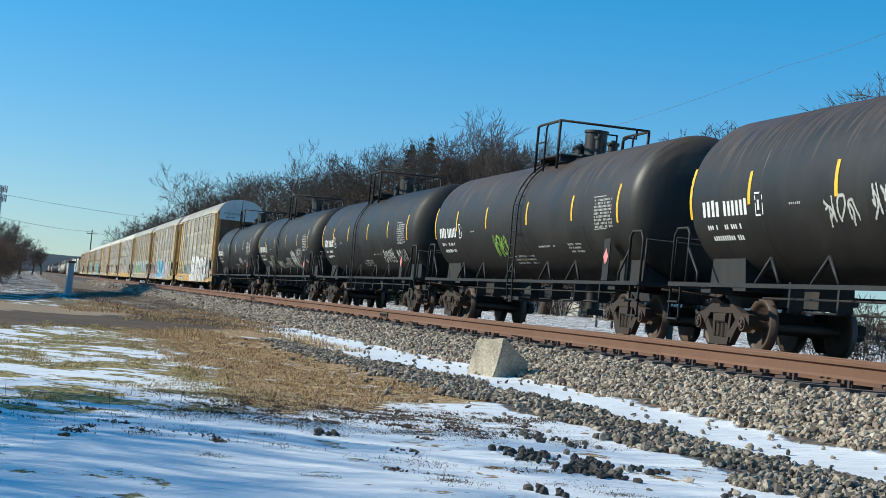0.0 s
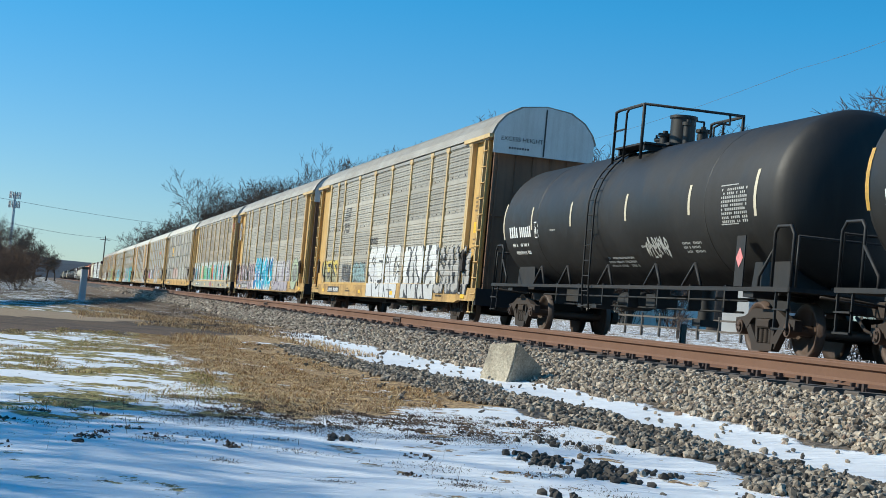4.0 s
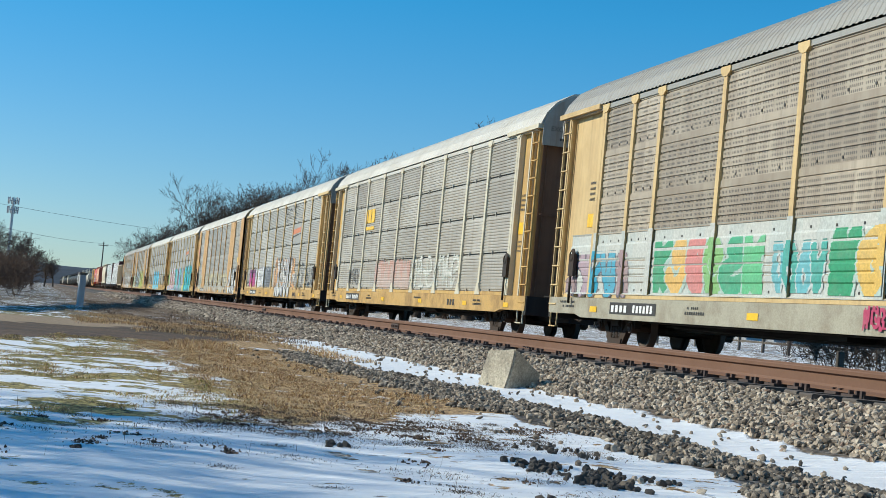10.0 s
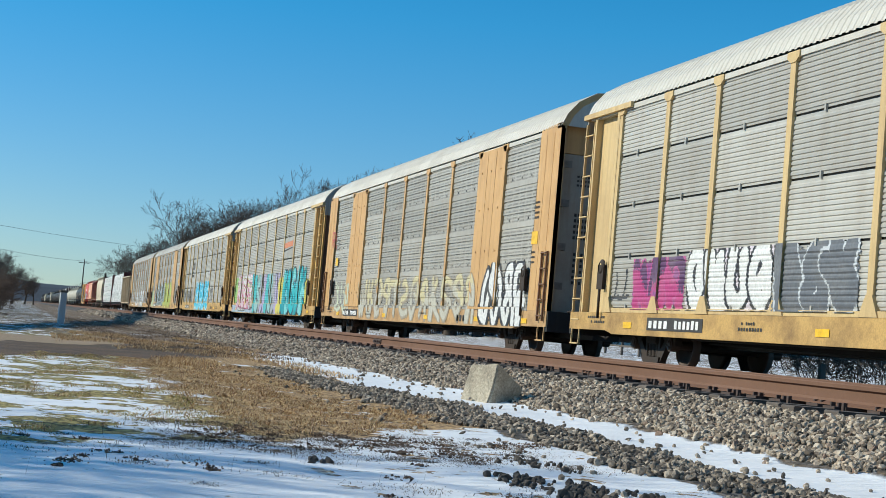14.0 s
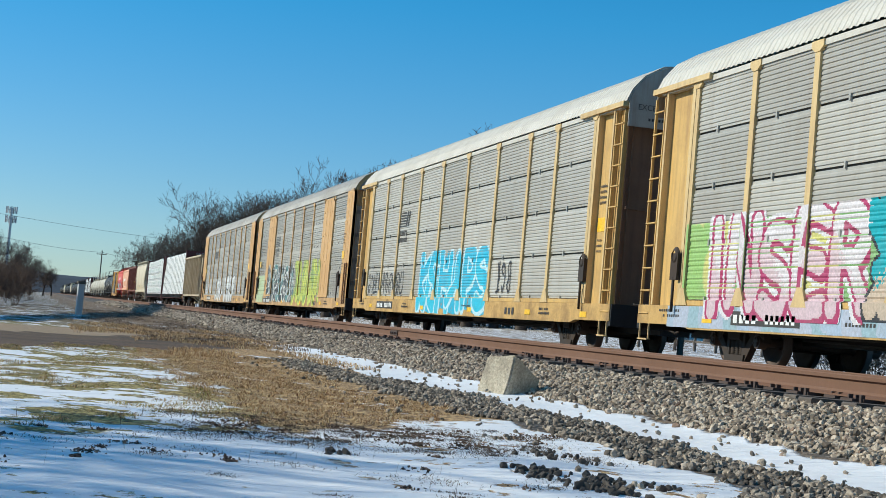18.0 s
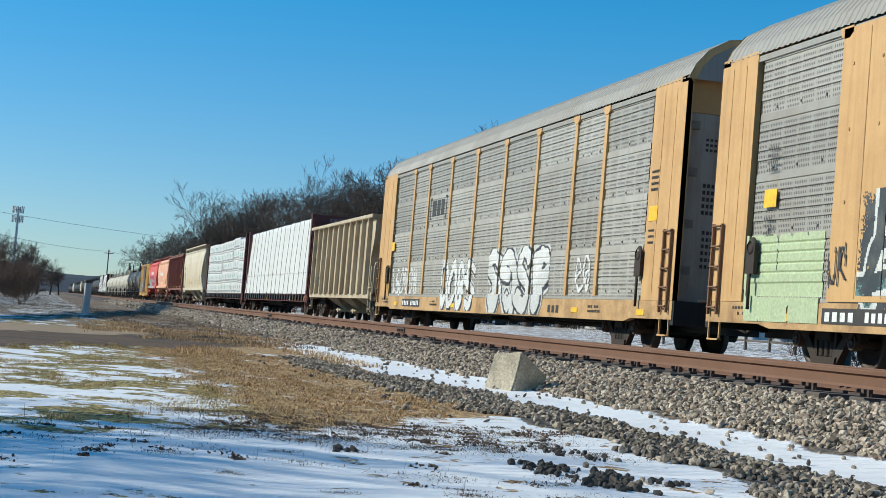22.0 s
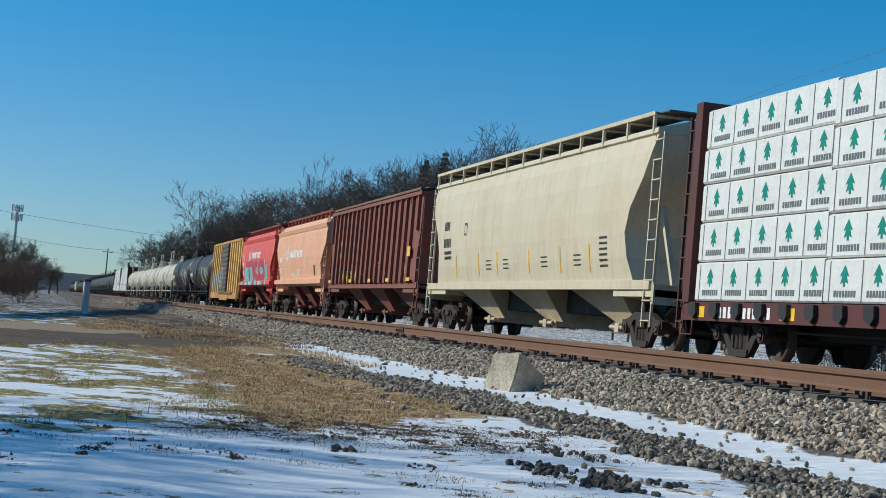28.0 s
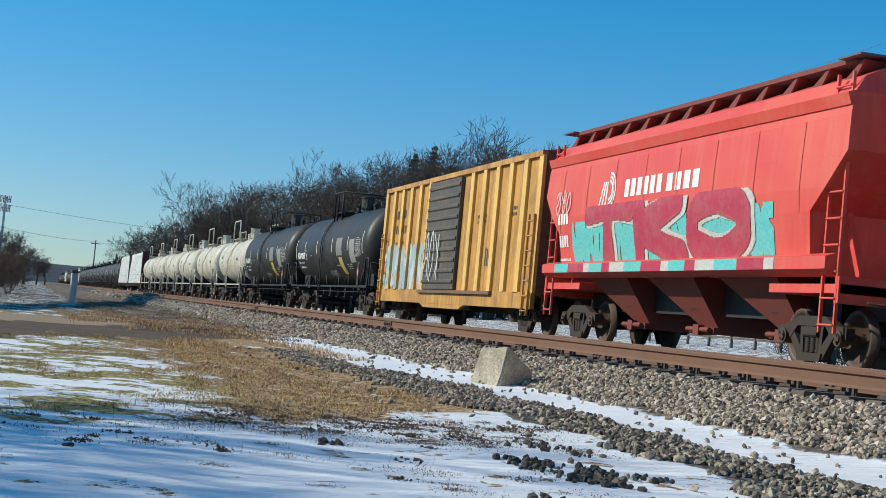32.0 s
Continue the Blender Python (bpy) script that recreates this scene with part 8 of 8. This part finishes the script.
def fence():
    root = tagged(new("fence"), "dark post and rail fence beyond the tracks", "fence")
    root.matrix_basis = pose(-60, 33, ground_z(-60, 33))
    for k in range(24):
        x = -28 + 2.6 * k
        b = Build()
        b.box(x - 0.06, x + 0.06, -0.06, 0.06, -0.2, 1.25)
        part("post", b, pole_wood, root)
    for z in (0.5, 1.05):
        b = Build()
        b.box(-28.1, 32, -0.03, 0.03, z - 0.05, z + 0.05)
        part("rail", b, pole_wood, root)


fence()
for k, (s, y) in enumerate(((26.0, 17.2), (41.0, 17.6), (33.0, 18.2))):
    b = Build()
    b.box(-0.07, 0.07, -0.07, 0.07, -0.3, 1.35 - 0.2 * k)
    ob = tagged(part("track_post", b, pole_wood), "dark steel post standing behind the tracks", "post", "posts behind the tracks")
    ob.matrix_basis = pose(-s, y, ground_z(-s, y))


# ---- track details ----
def track_details():
    root = tagged(new("track_ties"), "dark wooden ties with steel plates under the near rail", "railway ties", kind="structure")
    b = Build()
    b.box(-0.115, 0.115, -1.30, 1.30, -0.18, 0.0, 0.012)
    tie = b.mesh("tie", tie_wood)
    b = Build()
    b.box(-0.10, 0.10, -0.17, 0.17, 0.0, 0.022)
    for x, y in ((-0.06, -0.10), (0.06, -0.10), (-0.05, 0.10), (0.05, 0.10)):
        b.box(x - 0.012, x + 0.012, y - 0.02, y + 0.02, 0.02, 0.055)
    plate = b.mesh("tie_plate", plate_steel)
    b = Build()
    b.box(-0.03, 0.03, -0.11, 0.11, -0.05, 0.012)
    b.box(-0.018, 0.018, -0.125, -0.09, -0.06, 0.045)
    anchor = b.mesh("rail_anchor", plate_steel)
    rnd = random.Random(8)
    n = 270
    for k in range(n):
        x = -9.0 - 0.53 * k + rnd.uniform(-0.04, 0.04)
        at = pose(x, NEAR_Y + rnd.uniform(-0.08, 0.06), -0.213, 0, 0, rnd.uniform(-1.6, 1.6))
        t = part("tie", tie, None, root, at=at)
        if k < 200:
            part("tie_plate", plate, None, t, at=pose(0, -0.755, 0))
        if k < 120 and k % 2:
            part("rail_anchor", anchor, None, t, at=pose(0.15, -0.755, 0.012))
    for s in (29.8, 48.5):
        b = Build()
        b.box(-0.30, 0.30, -0.030, -0.0085, -0.150, -0.050, 0.008)
        for q in (-0.22, -0.08, 0.08, 0.22):
            b.rod((q, -0.03, -0.10), (q, -0.055, -0.10), 0.022, 6)
        j = part("joint_bar", b, plate_steel, bpy.data.objects["rail"], "dark bolted joint bar")
        j.matrix_basis = pose(-s, NEAR_Y - 0.755, 0)


track_details()


# ---- loose stones, grass and weeds ----
def loose(name, verts, faces, mat, label, category):
    me = bpy.data.meshes.new(name)
    me.from_pydata(verts.tolist(), [], faces.tolist())
    me.materials.append(mat)
    return tagged(new(name, me), label, category, kind="stuff")


def stone_material(name, tones, dust):
    m, n, l, p = nodes(name)
    geo = n.new("ShaderNodeNewGeometry")
    c = ramp(n, l, geo.outputs["Random Per Island"], tones)
    g = tex(n, l, coords(n, l, (1, 1, 1), True), 45, 4, 0.7)
    c = blend(n, l, 1.0, c, ramp(n, l, g, [(0.3, 0.65), (0.7, 1.25)]), "MULTIPLY")
    l.new(c, p.inputs["Base Color"])
    p.inputs["Roughness"].default_value = 0.9
    bump(n, l, p, g, 0.3, 0.01)
    return m


def stones(name, x, y, z, size, mat, label, seed, flat=1.0):
    """Angular stones, one island each, at the given places."""
    rng = np.random.RandomState(seed)
    g = (1 + math.sqrt(5)) / 2
    v0 = np.array([(-1, g, 0), (1, g, 0), (-1, -g, 0), (1, -g, 0), (0, -1, g), (0, 1, g), (0, -1, -g), (0, 1, -g), (g, 0, -1), (g, 0, 1), (-g, 0, -1), (-g, 0, 1)]) / 1.9
    f0 = np.array([(0, 11, 5), (0, 5, 1), (0, 1, 7), (0, 7, 10), (0, 10, 11), (1, 5, 9), (5, 11, 4), (11, 10, 2), (10, 7, 6), (7, 1, 8), (3, 9, 4), (3, 4, 2), (3, 2, 6), (3, 6, 8), (3, 8, 9), (4, 9, 5), (2, 4, 11), (6, 2, 10), (8, 6, 7), (9, 8, 1)])
    n = len(x)
    v = np.repeat(v0[None], n, 0) * rng.uniform(0.72, 1.22, (n, len(v0), 3))
    v = np.clip(v, -rng.uniform(0.32, 0.72, (n, 1, 3)), rng.uniform(0.32, 0.72, (n, 1, 3)))
    v *= rng.uniform(0.65, 1.4, (n, 1, 3)) * np.array([1.35, 1.35, 0.95 * flat])
    q = rng.normal(size=(n, 4)) * np.array([1.0, 0.45, 0.45, 1.0])
    q /= np.linalg.norm(q, axis=1, keepdims=True)
    w, a, b, c = q.T
    R = np.stack([1 - 2 * (b * b + c * c), 2 * (a * b - c * w), 2 * (a * c + b * w), 2 * (a * b + c * w), 1 - 2 * (a * a + c * c), 2 * (b * c - a * w), 2 * (a * c - b * w), 2 * (b * c + a * w), 1 - 2 * (a * a + b * b)], 1).reshape(n, 3, 3)
    v = np.einsum("nij,nkj->nki", R, v) * size[:, None, None] + np.stack([x, y, z], 1)[:, None, :]
    f = (f0[None] + (np.arange(n) * len(v0))[:, None, None]).reshape(-1, 3)
    return loose(name, v.reshape(-1, 3), f, mat, label, "stones")


def heights(x, y):
    return np.array([ground_z(a, b) for a, b in zip(x, y)])


ballast_m = stone_material("ballast_stone", [(0.0, (0.08, 0.064, 0.05)), (0.25, (0.25, 0.20, 0.145)), (0.6, (0.44, 0.36, 0.265)), (0.85, (0.62, 0.53, 0.41)), (1.0, (0.24, 0.16, 0.11))], 0.2)
dark_stone_m = stone_material("dark_gravel", [(0.0, (0.06, 0.05, 0.04)), (0.5, (0.22, 0.18, 0.135)), (1.0, (0.50, 0.42, 0.32))], 0.2)


def scatter_stones():
    rng = np.random.RandomState(11)
    xs, ys, ss = [], [], []
    for s0, s1, per, r0, r1 in ((8.5, 16, 1150, 0.014, 0.029), (16, 28, 820, 0.017, 0.031), (28, 45, 520, 0.021, 0.037), (45, 80, 200, 0.035, 0.055), (80, 150, 50, 0.055, 0.09)):
        n = int((s1 - s0) * 1.55 * per)
        s = rng.uniform(s0, s1, n)
        y = rng.uniform(4.72, 6.22, n)
        edge = 4.98 + np.array([0.16 * noise.noise((a * 0.8, 3, 0)) + 0.08 * noise.noise((a * 3, 5, 0)) for a in s])
        keep = (y > edge) | (rng.rand(n) < 0.018)
        xs.append(-s[keep]), ys.append(y[keep]), ss.append(rng.uniform(r0, r1, n)[keep] * (0.8 + 0.5 * rng.rand(keep.sum())))
    x, y, r = np.concatenate(xs), np.concatenate(ys), np.concatenate(ss)
    stones("ballast_stones", x, y, heights(x, y) + r * rng.uniform(-0.1, 0.9, len(r)), r, ballast_m, "tan and grey angular ballast stones beside the rail", 1)
    # low ridge of dark gravel in the snow, and the gravel patch by the block
    n = 34000
    s, y = rng.uniform(5.0, 21, n), rng.uniform(2.5, 4.6, n)
    mid = np.interp(s, [5, 7, 10, 13, 16, 21], [3.70, 3.66, 3.78, 3.64, 3.45, 3.3])
    half = np.interp(s, [5, 7, 10, 13, 16, 21], [0.34, 0.34, 0.32, 0.46, 0.42, 0.2])
    wob = np.array([0.25 * noise.noise((a * 0.9, b * 0.9, 7)) + 0.2 * noise.noise((a * 3, b * 3, 8)) for a, b in zip(s, y)])
    keep = np.abs(y - mid) < half + wob
    keep |= rng.rand(n) < 0.01
    s, y = s[keep], y[keep]
    r = rng.uniform(0.013, 0.028, len(s))
    stones("gravel_ridge_stones", -s, y, heights(-s, y) + r * rng.uniform(0, 0.9, len(s)), r, dark_stone_m, "dark loose gravel lying in melting snow", 2)
    xs, ys, rs = [], [], []
    for cs, cy, ws, wy, n in ((7.05, 2.36, 0.30, 0.12, 70), (6.5, 2.50, 0.14, 0.10, 70), (6.9, 2.62, 0.35, 0.10, 50), (6.75, 2.85, 0.2, 0.08, 20), (5.7, 2.9, 0.3, 0.1, 40), (8.2, 2.8, 0.5, .12, 40), (7.6, 1.5, 0.14, .1, 12), (5.6, 2.0, .2, .08, 10)):
        xs.append(cs + rng.normal(0, ws * .5, n)), ys.append(cy + rng.normal(0, wy * .6, n)), rs.append(rng.uniform(0.010, 0.024, n))
    s, y, r = np.concatenate(xs), np.concatenate(ys), np.concatenate(rs)
    stones("clods", -s, y, heights(-s, y) + r * 0.4, r, plain("dark_clods", (0.07, 0.06, 0.05), 0.95, 0, 0.4), "dark clods of earth and gravel on the snow", 3)
    # flat mats of wet earth and rotten grass where the snow is thin
    cs = np.concatenate([rng.uniform(5.9, 8.2, 16), rng.uniform(8.1, 9.7, 80)])
    cy = np.concatenate([rng.uniform(-0.2, 2.3, 16), rng.uniform(1.0, 3.1, 80)])
    cy[16:] += 0.5 * (cs[16:] - 9.0)
    wide = rng.uniform(0.012, 0.05, len(cs))
    k = 26
    s, y = np.repeat(cs, k) + rng.normal(0, 1, len(cs) * k) * np.repeat(wide, k) * 1.6, np.repeat(cy, k) + rng.normal(0, 1, len(cs) * k) * np.repeat(wide, k)
    r = rng.uniform(0.004, 0.012, len(s))
    stones("earth_mats", -s, y, heights(-s, y) + 0.002, r, stone_material("wet_earth", [(0.0, (0.040, 0.026, 0.018)), (0.6, (0.12, 0.075, 0.048)), (1.0, (0.26, 0.17, 0.11))], 0.2), "dark mats of wet earth and dead grass in the snow", 4, 0.45)


scatter_stones()


def blade_material(name, tones):
    m, n, l, p = nodes(name)
    geo = n.new("ShaderNodeNewGeometry")
    l.new(ramp(n, l, geo.outputs["Random Per Island"], tones), p.inputs["Base Color"])
    p.inputs["Roughness"].default_value = 0.8
    return m


def blades(name, s, y, h, w, mat, label, lean=0.9, seed=1, droop=0.5):
    rng = np.random.RandomState(seed)
    n = len(s)
    z = heights(-s, y) - 0.005
    a = rng.uniform(0, math.tau, n)
    k = rng.uniform(0.1, lean, n)
    dx, dy = np.cos(a) * k * h, np.sin(a) * k * h
    px, py = -np.sin(a) * w, np.cos(a) * w
    base = np.stack([-s, y, z], 1)
    v = np.stack([base + np.stack([px, py, 0 * z], 1), base - np.stack([px, py, 0 * z], 1), base + np.stack([dx * .5, dy * .5, h * .7], 1) - .6 * np.stack([px, py, 0 * z], 1), base + np.stack([dx * .5, dy * .5, h * .7], 1) + .6 * np.stack([px, py, 0 * z], 1),
                  base + np.stack([dx * (1 + droop), dy * (1 + droop), h * (1 - .5 * droop * k)], 1)], 1)
    o = (np.arange(n) * 5)[:, None]
    f = [tuple(q) for q in (o + np.array([0, 1, 2, 3])).tolist()] + [tuple(q) for q in (o + np.array([3, 2, 4])).tolist()]
    me = bpy.data.meshes.new(name)
    me.from_pydata(v.reshape(-1, 3).tolist(), [], f)
    me.materials.append(mat)
    return tagged(new(name, me), label, "grass", kind="stuff")


def grasses():
    rng = np.random.RandomState(21)
    straw = blade_material("straw_blades", [(0.0, (0.09, 0.048, 0.028)), (0.35, (0.38, 0.22, 0.095)), (0.7, (0.64, 0.44, 0.19)), (1.0, (0.82, 0.66, 0.40))])
    green = blade_material("olive_blades", [(0.0, (0.09, 0.09, 0.02)), (0.5, (0.36, 0.30, 0.075)), (1.0, (0.60, 0.49, 0.17))])
    dead = blade_material("dead_weeds", [(0.0, (0.05, 0.035, 0.025)), (0.6, (0.12, 0.085, 0.055)), (1.0, (0.22, 0.16, 0.10))])
    weeds = blade_material("grey_weeds", [(0.0, (0.045, 0.034, 0.028)), (0.6, (0.15, 0.105, 0.075)), (1.0, (0.30, 0.21, 0.14))])
    n = 190000
    s, y = 7.2 + 14.5 * rng.rand(n) ** 0.9, rng.uniform(-0.9, 3.4, n)
    patch = np.array([noise.noise((a * 0.45, b * 1.1, 3)) + 0.5 * noise.noise((a * 1.4, b * 2.6, 5)) for a, b in zip(s, y)])
    front = s > 7.6 + 1.1 * np.maximum(0, y) + 0.8 * patch
    right = np.where(y > 1.1 - 0.03 * (s - 10), 0.42, -0.16) - np.where(y > 2.9, 0.5, 0)
    keep = front & (patch + right > 0) & (s < 18.6 + 2.0 * (y + .5) + patch)
    s, y, patch = s[keep], y[keep], patch[keep]
    is_g = (y < 1.2 + 0.4 * patch) & (rng.rand(len(s)) < 0.65)
    clump = np.clip(np.array([0.9 + 1.6 * noise.noise((a * 4.0, b * 5.0, 9)) + 0.8 * noise.noise((a * 11, b * 12, 2)) for a, b in zip(s, y)]), 0.25, 2.4)
    blades("dry_grass", s[~is_g], y[~is_g], rng.uniform(0.008, 0.028, (~is_g).sum()) * clump[~is_g], rng.uniform(0.0018, 0.0042, (~is_g).sum()), straw, "straw-coloured dry grass on the field", 2.4, 1)
    blades("olive_grass", s[is_g], y[is_g], rng.uniform(0.006, 0.020, is_g.sum()) * clump[is_g], rng.uniform(0.0018, 0.0040, is_g.sum()), green, "olive winter grass between snow patches", 2.4, 2)
    # tall tawny grass by the road and the ballast
    n = 30000
    s, y = rng.uniform(20, 40, n), rng.uniform(0.6, 4.6, n)
    patch = np.array([noise.noise((a * 0.3, b * 0.8, 13)) for a, b in zip(s, y)])
    keep = (patch > -0.12) & (y < 4.4) & ((s - 2 * y > 26.5 + 2 * patch) | (y > 1.6 + 0.5 * patch))
    s, y = s[keep], y[keep]
    blades("tawny_grass", s, y, rng.uniform(0.03, 0.075, len(s)), np.full(len(s), 0.004), straw, "tall tawny grass beside the gravel road", 0.9, 3)
    # low dark clumps and stalks in the snow, and a brown belt where the snow meets the gravel
    cs, cy = np.concatenate([rng.uniform(5.6, 8.4, 30), rng.uniform(7.9, 9.8, 160)]), np.concatenate([rng.uniform(-0.3, 2.4, 30), rng.uniform(0.7, 3.1, 160)])
    wide = rng.uniform(0.025, 0.10, len(cs))
    s = np.repeat(cs, 170) + rng.normal(0, 1, len(cs) * 170) * np.repeat(wide, 170)
    y = np.repeat(cy, 170) + rng.normal(0, 1, len(cs) * 170) * np.repeat(wide, 170) * 1.3
    blades("weed_tufts", s, y, rng.uniform(0.003, 0.017, len(s)), np.full(len(s), 0.0022), dead, "low dark weed tufts poking through the snow", 2.6, 4)
    cs, cy = np.concatenate([rng.uniform(5.8, 9.0, 26), rng.uniform(7.8, 9.4, 60)]), np.concatenate([rng.uniform(-0.2, 2.2, 26), rng.uniform(0.8, 2.0, 60)])
    blades("weed_stalks", cs, cy, rng.uniform(0.03, 0.10, len(cs)), np.full(len(cs), 0.0016), dead, "thin dead stalks standing in the snow", 0.35, 5, 0.1)
    # grey-brown weeds between the road and the ballast, and rough growth further down the line
    n = 26000
    s, y = 27 + 50 * rng.rand(n) ** 1.5, rng.uniform(-1.6, 4.7, n)
    patch = np.array([noise.noise((a * 0.25, b * 0.9, 17)) for a, b in zip(s, y)])
    keep = (patch > np.where(y > 1.7, -0.25, 0.12)) & ((s > 40) | (y > 1.7 + 0.4 * patch))
    s, y = s[keep], y[keep]
    blades("rough_weeds", s, y, rng.uniform(0.02, 0.07, len(s)), np.full(len(s), 0.006), weeds, "grey-brown dead weeds beside the ballast", 1.2, 7)
    n = 9000
    s, y = rng.uniform(24, 60, n), rng.uniform(16.2, 22, n)
    blades("far_grass", s, y, rng.uniform(0.1, 0.3, n), np.full(n, 0.012), straw, "dry grass on the bank behind the tracks", 0.8, 6)


grasses()


# ---- what moves ----
def motions():
    """The train rolls past at a steady speed; the wheels of each car turn while it is near."""
    for thing, u in CARS:
        walk(thing, [(t, pose(-(u - V * t), TRAIN_Y, TRAIN_Z)) for t in (0, 8, 16, 24, 32)])
        for truck_ob in thing.children:
            if not truck_ob.name.startswith("truck"):
                continue
            for ws in truck_ob.children:
                if not ws.name.startswith("wheelset"):
                    continue
                place = ws.location.copy()
                s0 = u - truck_ob.location.x - place.x
                first, last = max(0.0, (s0 - 46) / V), min(32.0, (s0 - 17) / V)
                if last - first < 0.1:
                    continue
                rows, k, step = [], 0, 1 / FPS
                turn = math.degrees(V * step / place.z)
                if first > 0:
                    rows.append((0, pose(*place)))
                k0 = math.ceil(first * FPS)
                while (k0 + k) / FPS <= last:
                    rows.append(((k0 + k) / FPS, pose(*place, 0, turn * k, 0)))
                    k += 1
                if rows[-1][0] < 32:
                    rows.append((32, rows[-1][1]))
                walk(ws, rows)


motions()
